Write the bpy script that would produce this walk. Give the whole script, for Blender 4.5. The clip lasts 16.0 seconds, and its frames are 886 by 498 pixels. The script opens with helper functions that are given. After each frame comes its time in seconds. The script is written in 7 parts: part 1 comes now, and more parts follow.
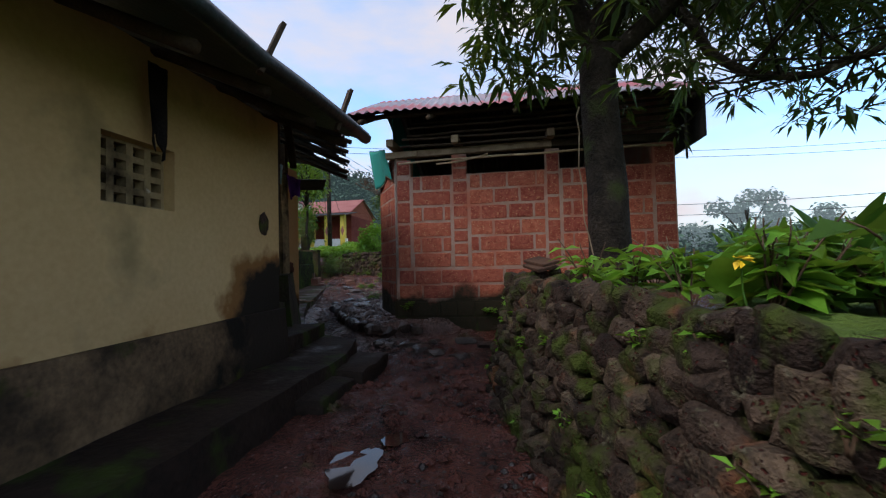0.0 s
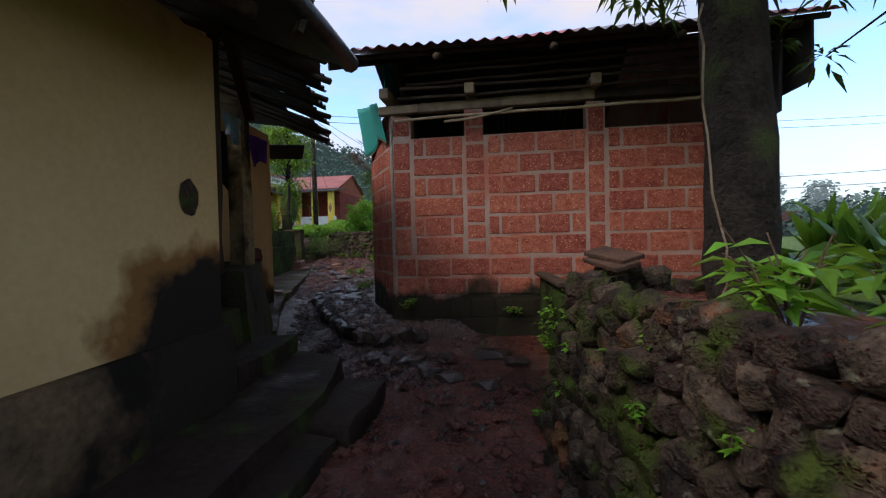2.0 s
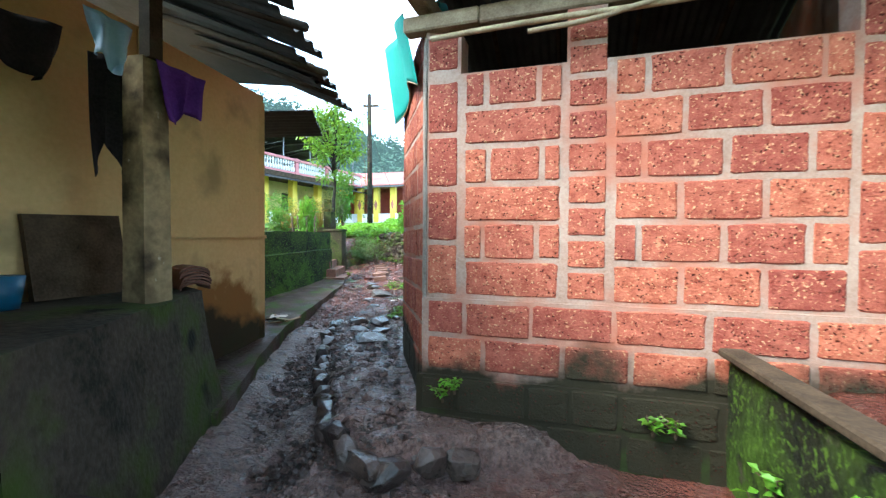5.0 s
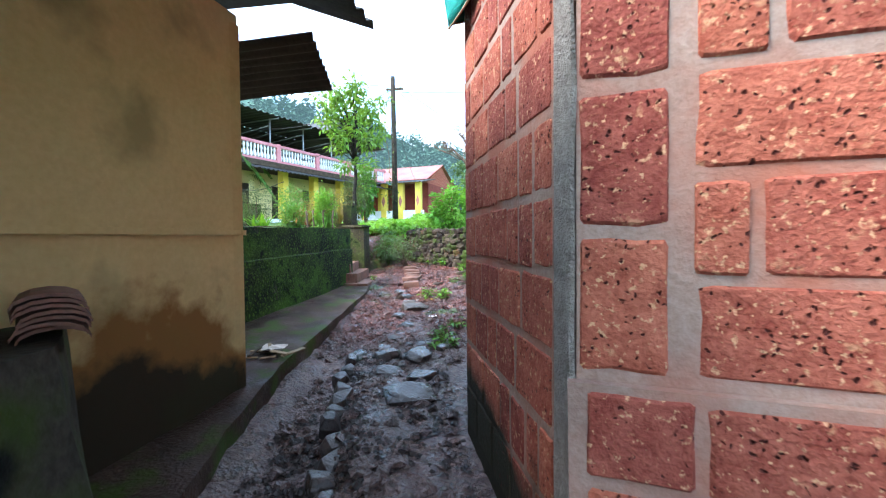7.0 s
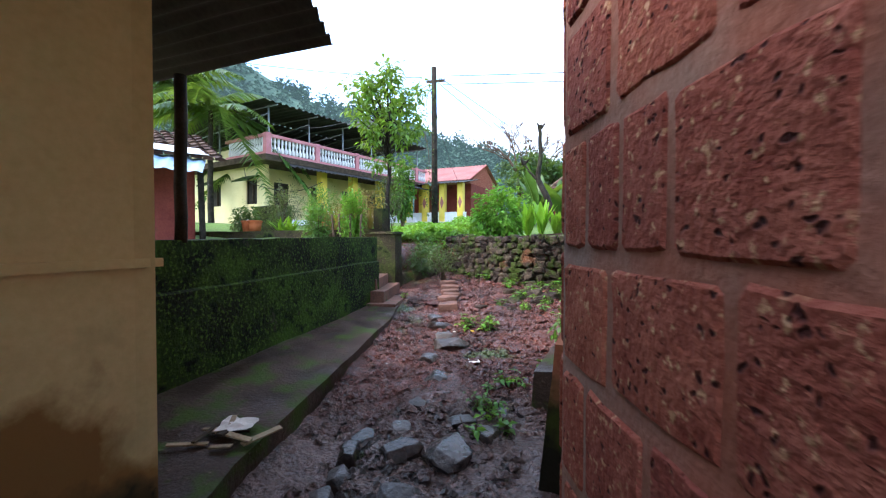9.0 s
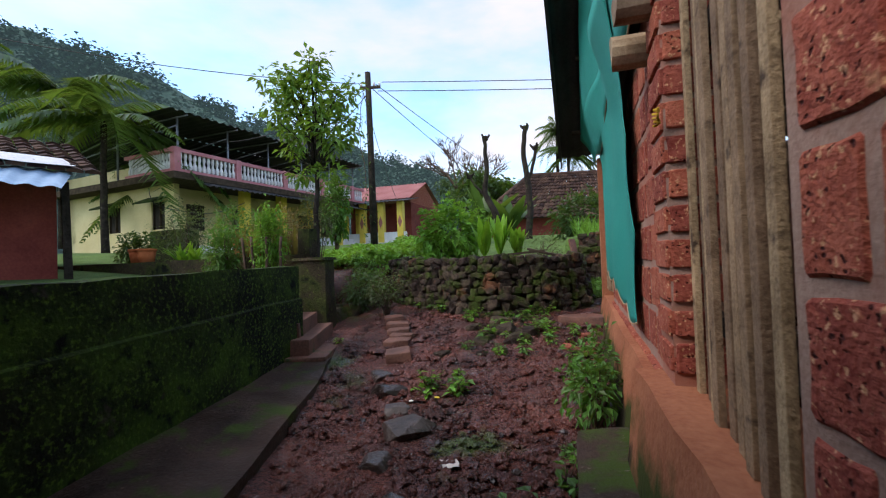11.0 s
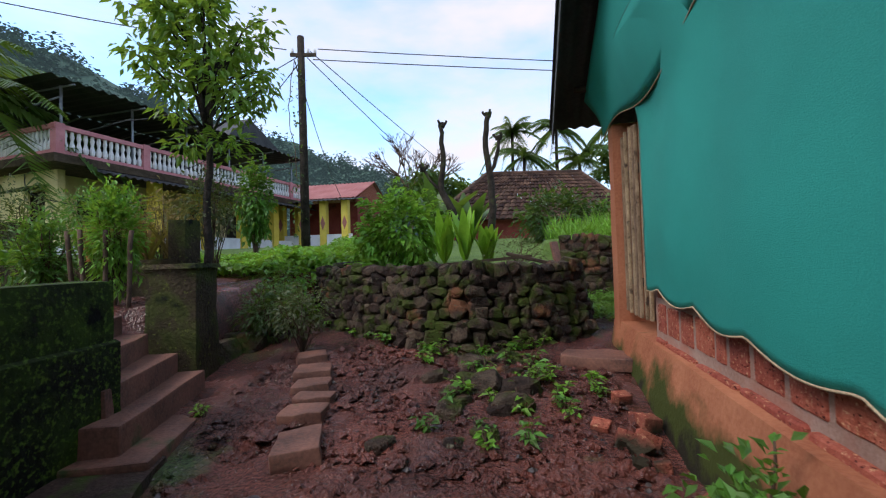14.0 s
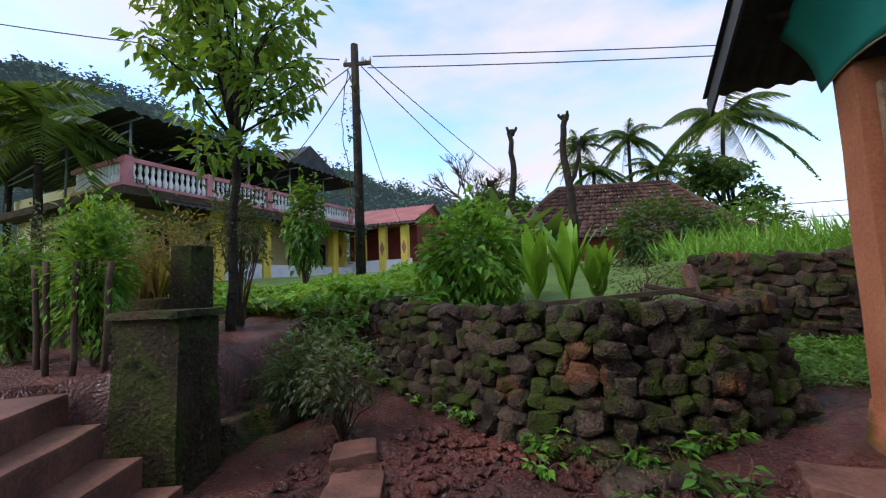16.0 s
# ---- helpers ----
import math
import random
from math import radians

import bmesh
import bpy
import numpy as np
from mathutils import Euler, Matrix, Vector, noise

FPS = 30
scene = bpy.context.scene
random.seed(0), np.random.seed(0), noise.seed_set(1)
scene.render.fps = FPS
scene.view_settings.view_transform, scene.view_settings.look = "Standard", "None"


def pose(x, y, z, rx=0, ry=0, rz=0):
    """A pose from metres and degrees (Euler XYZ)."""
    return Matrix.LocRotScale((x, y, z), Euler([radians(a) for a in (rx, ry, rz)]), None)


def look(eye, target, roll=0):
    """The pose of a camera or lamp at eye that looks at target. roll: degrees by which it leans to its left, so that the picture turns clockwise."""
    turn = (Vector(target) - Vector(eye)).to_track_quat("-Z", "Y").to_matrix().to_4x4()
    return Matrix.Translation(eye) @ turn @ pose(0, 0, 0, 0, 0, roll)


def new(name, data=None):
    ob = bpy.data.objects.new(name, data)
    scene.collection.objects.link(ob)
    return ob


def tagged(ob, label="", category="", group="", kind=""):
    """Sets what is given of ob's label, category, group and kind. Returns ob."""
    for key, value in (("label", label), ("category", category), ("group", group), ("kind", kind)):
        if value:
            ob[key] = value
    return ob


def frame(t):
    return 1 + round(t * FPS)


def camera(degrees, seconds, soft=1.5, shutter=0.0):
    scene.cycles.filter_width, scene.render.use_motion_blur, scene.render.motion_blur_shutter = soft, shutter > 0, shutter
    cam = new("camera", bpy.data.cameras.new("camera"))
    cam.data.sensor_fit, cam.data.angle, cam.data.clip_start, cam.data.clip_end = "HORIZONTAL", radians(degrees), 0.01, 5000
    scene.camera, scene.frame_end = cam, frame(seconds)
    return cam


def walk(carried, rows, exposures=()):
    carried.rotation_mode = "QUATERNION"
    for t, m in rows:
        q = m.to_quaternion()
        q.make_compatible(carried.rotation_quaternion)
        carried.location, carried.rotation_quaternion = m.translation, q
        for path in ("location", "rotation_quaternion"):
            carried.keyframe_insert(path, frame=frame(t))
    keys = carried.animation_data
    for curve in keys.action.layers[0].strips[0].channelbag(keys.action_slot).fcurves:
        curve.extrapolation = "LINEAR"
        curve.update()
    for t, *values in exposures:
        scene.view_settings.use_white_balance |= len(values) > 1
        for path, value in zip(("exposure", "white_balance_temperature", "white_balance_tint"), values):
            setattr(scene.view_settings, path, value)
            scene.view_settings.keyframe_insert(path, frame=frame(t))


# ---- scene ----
cam = camera(92.5, 16.0, 1.2, 0.18)
PATH = [
    (0, (0.065, -0.093, 1.268), (-0.253, 1.881, 1.338), -1.4),
    (0.5, (-0.061, 0.302, 1.293), (-0.376, 2.277, 1.338), -1.3),
    (1, (-0.133, 0.64, 1.4), (-0.493, 2.607, 1.422), -1.5),
    (1.5, (-0.307, 0.972, 1.405), (-0.63, 2.946, 1.399), -1.7),
    (2, (-0.424, 1.361, 1.397), (-0.699, 3.341, 1.359), -1.4),
    (2.5, (-0.479, 1.784, 1.435), (-0.754, 3.765, 1.396), -1.5),
    (3, (-0.59, 2.225, 1.431), (-0.79, 4.215, 1.394), -1.4),
    (3.5, (-0.579, 2.736, 1.444), (-0.783, 4.725, 1.426), -1.2),
    (4, (-0.64, 3.122, 1.503), (-0.868, 5.109, 1.47), -0.5),
    (4.5, (-0.743, 3.558, 1.514), (-1.014, 5.539, 1.497), 0.5),
    (5, (-0.829, 3.965, 1.591), (-1.409, 5.879, 1.55), 0.4),
    (5.2, (-0.878, 4.091, 1.604), (-1.532, 5.981, 1.559), -0.1),
    (7.3, (-1.808, 5.908, 1.563), (-2.507, 7.781, 1.507), -0.7),
    (7.5, (-1.811, 6.075, 1.601), (-2.569, 7.925, 1.531), -0.7),
    (8, (-1.948, 6.402, 1.65), (-2.811, 8.203, 1.546), -0.6),
    (8.2, (-2.013, 6.511, 1.667), (-2.885, 8.308, 1.571), -0.1),
    (10.3, (-2.812, 7.95, 1.78), (-3.589, 9.793, 1.812), -1.9),
    (10.5, (-2.879, 8.081, 1.781), (-3.582, 9.953, 1.823), -1.9),
    (11, (-3.042, 8.401, 1.797), (-3.644, 10.307, 1.839), -2.0),
    (11.5, (-3.123, 8.737, 1.813), (-3.707, 10.649, 1.855), -1.9),
    (12, (-3.235, 9.057, 1.838), (-3.697, 11.003, 1.86), -2.0),
    (12.5, (-3.304, 9.4, 1.886), (-3.74, 11.352, 1.906), -1.9),
    (13, (-3.362, 9.706, 1.937), (-3.792, 11.659, 1.954), -1.3),
    (13.5, (-3.507, 10.018, 1.827), (-3.853, 11.987, 1.891), -0.4),
    (14, (-3.644, 10.489, 1.828), (-4.018, 12.453, 1.885), -1.6),
    (14.5, (-3.845, 10.854, 1.842), (-4.251, 12.811, 1.903), -0.7),
    (15, (-3.999, 11.247, 1.869), (-4.437, 13.197, 1.952), -2.1),
    (15.5, (-4.124, 11.695, 1.919), (-4.705, 13.605, 2.043), -3.1),
    (16, (-4.298, 12.01, 1.955), (-4.932, 13.899, 2.131), -2.3),
]
STOPS = ((0, -0.5, 6800, 22), (2.0, -0.42, 6800, 23), (2.5, -0.42, 6700, 26), (3.0, -0.3, 6600, 30), (3.5, 0.05, 6500, 26), (4.0, 0.55, 6500, 19), (4.5, 1.28, 6400, 14), (5.0, 2.0, 6150, 3), (5.4, 2.05, 6150, 4), (7.5, 1.85, 5950, 13),
         (8.2, 1.98, 5950, 17), (9.4, 0.6, 6400, 19), (10.3, -0.12, 6600, 22), (13.0, -0.2, 6600, 21), (16, -0.3, 6500, 24))
walk(cam, [(t, look(eye, target, roll)) for t, eye, target, roll in PATH], [(t, stops, kelvin, tint) for t, stops, kelvin, tint in STOPS])

# ---- world, sun ----
world = bpy.data.worlds.new("sky")
scene.world = world
world.use_nodes = True
wn, wl = world.node_tree.nodes, world.node_tree.links
bg = wn["Background"]
sky = wn.new("ShaderNodeTexSky")
sky.sky_type, sky.sun_disc = "NISHITA", False
sky.sun_elevation, sky.sun_rotation = radians(48), radians(231)
sky.air_density, sky.dust_density = 1.0, 2.0
wc = wn.new("ShaderNodeTexCoord")
wm = wn.new("ShaderNodeMapping")
wm.inputs["Scale"].default_value = (1.0, 1.0, 2.6)
wl.new(wc.outputs["Generated"], wm.inputs["Vector"])
cl = wn.new("ShaderNodeTexNoise")
cl.inputs["Scale"].default_value, cl.inputs["Detail"].default_value = 2.2, 7.0
cl.inputs["Roughness"].default_value = 0.52
wl.new(wm.outputs["Vector"], cl.inputs["Vector"])
cr = wn.new("ShaderNodeValToRGB")
cr.color_ramp.elements[0].position, cr.color_ramp.elements[1].position = 0.37, 0.63
wl.new(cl.outputs["Fac"], cr.inputs["Fac"])
cm = wn.new("ShaderNodeMixRGB")
cm.inputs["Color2"].default_value = (11.8, 12.2, 12.7, 1)
wl.new(cr.outputs["Color"], cm.inputs["Fac"])
lift = wn.new("ShaderNodeMixRGB")
lift.blend_type = "MULTIPLY"
lift.inputs["Fac"].default_value, lift.inputs["Color2"].default_value = 1.0, (3.9, 5.4, 5.7, 1)
wl.new(sky.outputs["Color"], lift.inputs["Color1"])
wl.new(lift.outputs["Color"], cm.inputs["Color1"])
wl.new(cm.outputs["Color"], bg.inputs["Color"])
bg.inputs["Strength"].default_value = 0.092
sun = new("sun", bpy.data.lights.new("sun", "SUN"))
sun.data.energy, sun.data.angle, sun.data.color = 2.0, radians(18), (1.0, 0.93, 0.84)
sun.matrix_world = look((-5, -4, 7), (0, 0, 0))

# ---- materials ----


def ramp_node(nt, stops):
    r = nt.nodes.new("ShaderNodeValToRGB")
    e = r.color_ramp.elements
    while len(e) < len(stops):
        e.new(0.5)
    for k, (p, c) in enumerate(stops):
        e[k].position, e[k].color = p, (*c, 1)
    return r


def noise_node(nt, pos, scale, detail=5.0, rough=0.55):
    n = nt.nodes.new("ShaderNodeTexNoise")
    n.inputs["Scale"].default_value, n.inputs["Detail"].default_value = scale, detail
    n.inputs["Roughness"].default_value = rough
    nt.links.new(pos, n.inputs["Vector"])
    return n.outputs["Fac"]


def math_node(nt, op, a, b):
    n = nt.nodes.new("ShaderNodeMath")
    n.operation = op
    for k, v in enumerate((a, b)):
        if isinstance(v, (int, float)):
            n.inputs[k].default_value = v
        else:
            nt.links.new(v, n.inputs[k])
    return n.outputs[0]


def mix_node(nt, fac, a, b, kind="MIX"):
    n = nt.nodes.new("ShaderNodeMixRGB")
    n.blend_type = kind
    for key, v in (("Fac", fac), ("Color1", a), ("Color2", b)):
        if isinstance(v, tuple):
            n.inputs[key].default_value = (*v, 1)
        elif isinstance(v, (int, float)):
            n.inputs[key].default_value = v
        else:
            nt.links.new(v, n.inputs[key])
    return n.outputs["Color"]


def surf(name, dark, light, scale=3.0, fine=45.0, rough=0.85, bump=0.4, depth=0.01, metal=0.0, vary=0.0, island=0.0,
         spots=(), wet=None, pits=0.0, leaf=0.0, blots=()):
    """dark/light: the two base colours; spots: (colour, scale, low, high[, z from, z to]) stains of their own shape."""
    m = bpy.data.materials.new(name)
    m.use_nodes = True
    nt = m.node_tree
    b = nt.nodes["Principled BSDF"]
    geo = nt.nodes.new("ShaderNodeNewGeometry")
    pos = geo.outputs["Position"]
    big, small = noise_node(nt, pos, scale, 6), noise_node(nt, pos, fine, 4)
    blend = math_node(nt, "ADD", math_node(nt, "MULTIPLY", big, 0.62), math_node(nt, "MULTIPLY", small, 0.38))
    r = ramp_node(nt, ((0.34, dark), (0.66, light)))
    nt.links.new(blend, r.inputs["Fac"])
    col = r.outputs["Color"]
    if vary or island:
        src = nt.nodes.new("ShaderNodeObjectInfo").outputs["Random"] if vary else geo.outputs["Random Per Island"]
        v = vary or island
        hv = nt.nodes.new("ShaderNodeHueSaturation")
        nt.links.new(col, hv.inputs["Color"])
        nt.links.new(math_node(nt, "ADD", math_node(nt, "MULTIPLY", src, 2 * v), 1 - v), hv.inputs["Value"])
        nt.links.new(math_node(nt, "ADD", math_node(nt, "MULTIPLY", src, 0.05 * v), 0.5 - 0.025 * v), hv.inputs["Hue"])
        col = hv.outputs["Color"]
    for colour, sc, lo, hi, *zz in spots:
        f = noise_node(nt, pos, sc, 5)
        if zz:
            sep = nt.nodes.new("ShaderNodeSeparateXYZ")
            nt.links.new(pos, sep.inputs[0])
            mr = nt.nodes.new("ShaderNodeMapRange")
            nt.links.new(sep.outputs["Z"], mr.inputs["Value"])
            mr.inputs["From Min"].default_value, mr.inputs["From Max"].default_value = zz[0], zz[1]
            mr.inputs["To Min"].default_value, mr.inputs["To Max"].default_value = 0.45, -0.45
            f = math_node(nt, "ADD", f, mr.outputs[0])
        fr = ramp_node(nt, ((lo, (0, 0, 0)), (hi, (1, 1, 1))))
        nt.links.new(f, fr.inputs["Fac"])
        col = mix_node(nt, fr.outputs["Color"], col, colour)
    for centre, reach, colour in blots:
        off = nt.nodes.new("ShaderNodeVectorMath")
        off.operation = "DISTANCE"
        off.inputs[1].default_value = centre
        nt.links.new(pos, off.inputs[0])
        f = math_node(nt, "SUBTRACT", math_node(nt, "ADD", noise_node(nt, pos, 3.5, 6), 0.5), math_node(nt, "DIVIDE", off.outputs["Value"], reach))
        fr = ramp_node(nt, ((0.0, (0, 0, 0)), (0.22, (1, 1, 1))))
        nt.links.new(f, fr.inputs["Fac"])
        col = mix_node(nt, fr.outputs["Color"], col, colour)
    height = small
    if pits:
        vo = nt.nodes.new("ShaderNodeTexVoronoi")
        vo.inputs["Scale"].default_value = pits
        warp = nt.nodes.new("ShaderNodeVectorMath")
        warp.operation = "ADD"
        wn3 = nt.nodes.new("ShaderNodeTexNoise")
        wn3.inputs["Scale"].default_value = pits * 0.7
        nt.links.new(pos, wn3.inputs["Vector"])
        sc3 = nt.nodes.new("ShaderNodeVectorMath")
        sc3.operation = "SCALE"
        sc3.inputs["Scale"].default_value = 1.6 / pits
        nt.links.new(wn3.outputs["Color"], sc3.inputs[0])
        nt.links.new(pos, warp.inputs[0])
        nt.links.new(sc3.outputs[0], warp.inputs[1])
        nt.links.new(warp.outputs[0], vo.inputs["Vector"])
        sel = math_node(nt, "LESS_THAN", noise_node(nt, pos, pits * 0.4, 2), 0.5)
        pr = ramp_node(nt, ((0.16, (0, 0, 0)), (0.3, (1, 1, 1))))
        nt.links.new(vo.outputs["Distance"], pr.inputs["Fac"])
        hole = math_node(nt, "MAXIMUM", pr.outputs["Color"], sel)
        col = mix_node(nt, hole, (0.07, 0.014, 0.01), col)
        height = math_node(nt, "ADD", math_node(nt, "MULTIPLY", small, 0.5), hole)
    nt.links.new(col, b.inputs["Base Color"])
    b.inputs["Metallic"].default_value = metal
    b.inputs["Specular IOR Level"].default_value = 0.15 if rough >= 0.8 else 0.4
    if wet:
        wr = ramp_node(nt, ((wet[0], (wet[2],) * 3), (wet[1], (rough,) * 3)))
        nt.links.new(noise_node(nt, pos, 1.7, 4), wr.inputs["Fac"])
        nt.links.new(wr.outputs["Color"], b.inputs["Roughness"])
    else:
        b.inputs["Roughness"].default_value = rough
    if leaf:
        tr = nt.nodes.new("ShaderNodeBsdfTranslucent")
        nt.links.new(mix_node(nt, 0.5, col, (0.30, 0.42, 0.03)), tr.inputs["Color"])
        mx = nt.nodes.new("ShaderNodeMixShader")
        mx.inputs[0].default_value = leaf
        nt.links.new(b.outputs[0], mx.inputs[1])
        nt.links.new(tr.outputs[0], mx.inputs[2])
        nt.links.new(mx.outputs[0], nt.nodes["Material Output"].inputs["Surface"])
    if bump:
        bn = nt.nodes.new("ShaderNodeBump")
        bn.inputs["Strength"].default_value, bn.inputs["Distance"].default_value = bump, depth
        nt.links.new(height, bn.inputs["Height"])
        nt.links.new(bn.outputs[0], b.inputs["Normal"])
    return m


def meadow(m):
    """Low grass takes over from bare earth beyond the lane."""
    nt = m.node_tree
    b = nt.nodes["Principled BSDF"]
    col = b.inputs["Base Color"].links[0].from_socket
    pos = nt.nodes.new("ShaderNodeNewGeometry").outputs["Position"]
    sep = nt.nodes.new("ShaderNodeSeparateXYZ")
    nt.links.new(pos, sep.inputs[0])
    jag = math_node(nt, "MULTIPLY", noise_node(nt, pos, 1.2, 4), 1.6)
    east = math_node(nt, "GREATER_THAN", math_node(nt, "SUBTRACT", sep.outputs["X"], jag), 0.5)
    north = math_node(nt, "GREATER_THAN", math_node(nt, "SUBTRACT", sep.outputs["Y"], jag), 16.4)
    west = math_node(nt, "LESS_THAN", math_node(nt, "ADD", sep.outputs["X"], jag), -8.6)
    cover = math_node(nt, "MAXIMUM", math_node(nt, "MAXIMUM", east, north), west)
    g = ramp_node(nt, ((0.35, (0.035, 0.075, 0.014)), (0.65, (0.12, 0.20, 0.035))))
    nt.links.new(noise_node(nt, pos, 0.35, 8, 0.7), g.inputs["Fac"])
    nt.links.new(mix_node(nt, cover, col, g.outputs["Color"]), b.inputs["Base Color"])
    rough = b.inputs["Roughness"].links[0].from_socket
    nt.links.new(mix_node(nt, cover, rough, (0.95, 0.95, 0.95)), b.inputs["Roughness"])


def gravelly(m):
    """Grey wet gravel takes over from red mud along the drain and the paving."""
    nt = m.node_tree
    b = nt.nodes["Principled BSDF"]
    col = b.inputs["Base Color"].links[0].from_socket
    pos = nt.nodes.new("ShaderNodeNewGeometry").outputs["Position"]
    off = nt.nodes.new("ShaderNodeVectorMath")
    off.operation = "DISTANCE"
    off.inputs[1].default_value = (-3.1, 7.6, 0.25)
    nt.links.new(pos, off.inputs[0])
    reach = math_node(nt, "SUBTRACT", math_node(nt, "ADD", math_node(nt, "MULTIPLY", noise_node(nt, pos, 1.1, 6), 1.6), 2.2), off.outputs["Value"])
    cover = ramp_node(nt, ((0.0, (0, 0, 0)), (0.9, (0.8, 0.8, 0.8))))
    nt.links.new(reach, cover.inputs["Fac"])
    g = ramp_node(nt, ((0.38, (0.038, 0.024, 0.020)), (0.62, (0.22, 0.145, 0.125))))
    nt.links.new(noise_node(nt, pos, 26, 7, 0.7), g.inputs["Fac"])
    nt.links.new(mix_node(nt, cover.outputs["Color"], col, g.outputs["Color"]), b.inputs["Base Color"])
    gloss = ramp_node(nt, ((0.42, (0.16, 0.16, 0.16)), (0.6, (0.6, 0.6, 0.6))))
    nt.links.new(noise_node(nt, pos, 5.0, 6, 0.65), gloss.inputs["Fac"])
    nt.links.new(mix_node(nt, cover.outputs["Color"], b.inputs["Roughness"].links[0].from_socket, gloss.outputs["Color"]), b.inputs["Roughness"])


MOSS = (0.035, 0.055, 0.012)
M_MUD = surf("red_mud", (0.028, 0.009, 0.007), (0.17, 0.05, 0.034), 1.6, 38, 0.7, 1.0, 0.04, wet=(0.53, 0.66, 0.13),
             spots=(((0.05, 0.075, 0.018), 1.1, 0.62, 0.7), ((0.16, 0.12, 0.11), 55, 0.63, 0.68)))
gravelly(M_MUD)
meadow(M_MUD)
M_CREAM = surf("cream_plaster", (0.53, 0.362, 0.165), (0.66, 0.475, 0.24), 0.8, 25, 0.8, 0.25, 0.006,
               spots=(((0.36, 0.27, 0.13), 1.6, 0.56, 0.72), ((0.30, 0.15, 0.05), 2.2, 0.58, 0.72, 0.35, 1.3), ((0.02, 0.018, 0.014), 2.6, 0.6, 0.7, 0.25, 1.2)),
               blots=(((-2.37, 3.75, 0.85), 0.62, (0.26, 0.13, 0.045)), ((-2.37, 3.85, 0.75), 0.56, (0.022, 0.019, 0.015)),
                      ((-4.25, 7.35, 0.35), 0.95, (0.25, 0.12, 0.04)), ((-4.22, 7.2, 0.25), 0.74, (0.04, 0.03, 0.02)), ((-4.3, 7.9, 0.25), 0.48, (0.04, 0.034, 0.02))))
M_SOOT = surf("sooty_plaster", (0.20, 0.15, 0.085), (0.42, 0.32, 0.18), 1.4, 25, 0.85, 0.4, 0.01, spots=(((0.035, 0.026, 0.018), 2.2, 0.46, 0.62), ((0.5, 0.44, 0.36), 5, 0.66, 0.7)))
M_PLINTH = surf("damp_plinth", (0.010, 0.008, 0.007), (0.045, 0.030, 0.022), 1.5, 20, 0.8, 0.7, 0.015, wet=(0.34, 0.46, 0.4), spots=((MOSS, 2.2, 0.56, 0.66),))
M_LATERITE = surf("laterite", (0.22, 0.042, 0.027), (0.42, 0.125, 0.08), 14, 70, 0.85, 1.0, 0.02, vary=0.2, pits=46,
                  spots=(((0.56, 0.29, 0.16), 52, 0.595, 0.66), ((0.46, 0.2, 0.11), 17, 0.64, 0.72), ((0.03, 0.024, 0.014), 1.9, 0.56, 0.74, 0.5, 1.42)))
M_MORTAR = surf("mortar", (0.25, 0.145, 0.11), (0.40, 0.28, 0.225), 2.5, 60, 0.9, 0.6, 0.008,
                spots=(((0.36, 0.12, 0.075), 1.6, 0.46, 0.66), ((0.024, 0.019, 0.011), 1.9, 0.55, 0.74, 0.5, 1.42), ((0.03, 0.042, 0.012), 3.2, 0.66, 0.78, 0.1, 0.9)))
M_PLINTHRED = surf("red_plinth_plaster", (0.25, 0.08, 0.04), (0.42, 0.165, 0.085), 2, 40, 0.85, 0.5, 0.01, spots=(((0.045, 0.055, 0.012), 2.6, 0.5, 0.68, 0.55, 1.5), ((0.02, 0.016, 0.01), 4.0, 0.6, 0.72, 0.5, 1.3)))
M_ROCK = surf("basalt_rubble", (0.006, 0.0045, 0.004), (0.10, 0.066, 0.047), 9, 60, 0.8, 1.0, 0.06, vary=0.6, pits=40,
              spots=(((0.17, 0.07, 0.035), 2.6, 0.6, 0.68), ((0.12, 0.11, 0.075), 14, 0.62, 0.7), ((0.046, 0.064, 0.010), 4.0, 0.48, 0.61)))
M_SLAB = surf("wet_path_stone", (0.012, 0.009, 0.008), (0.08, 0.055, 0.047), 6, 40, 0.5, 0.7, 0.012, vary=0.35, wet=(0.42, 0.6, 0.15), spots=((MOSS, 3, 0.66, 0.72),))
M_MOSSWALL = surf("mossy_concrete", (0.004, 0.004, 0.003), (0.02, 0.021, 0.01), 1.4, 28, 0.9, 0.8, 0.015, spots=(((0.04, 0.075, 0.009), 1.8, 0.42, 0.66), ((0.07, 0.125, 0.015), 34, 0.53, 0.66), ((0.005, 0.005, 0.004), 8.0, 0.56, 0.68), ((0.075, 0.06, 0.045), 4.0, 0.66, 0.76)))
M_PLATFORM = surf("mossy_porch_cement", (0.012, 0.011, 0.008), (0.075, 0.06, 0.045), 1.6, 26, 0.85, 0.8, 0.015, spots=(((0.035, 0.055, 0.010), 1.6, 0.5, 0.64), ((0.006, 0.006, 0.005), 2.5, 0.58, 0.7)))
M_ROUGHCEM = surf("coarse_grey_cement", (0.31, 0.25, 0.21), (0.50, 0.43, 0.37), 30, 110, 0.9, 1.0, 0.05)
M_PILLAR = surf("mossy_old_masonry", (0.010, 0.008, 0.005), (0.07, 0.05, 0.028), 2.2, 34, 0.9, 1.0, 0.03, spots=(((0.045, 0.06, 0.010), 3.0, 0.46, 0.64), ((0.09, 0.10, 0.02), 26, 0.6, 0.68), ((0.006, 0.006, 0.004), 3.0, 0.58, 0.68)))
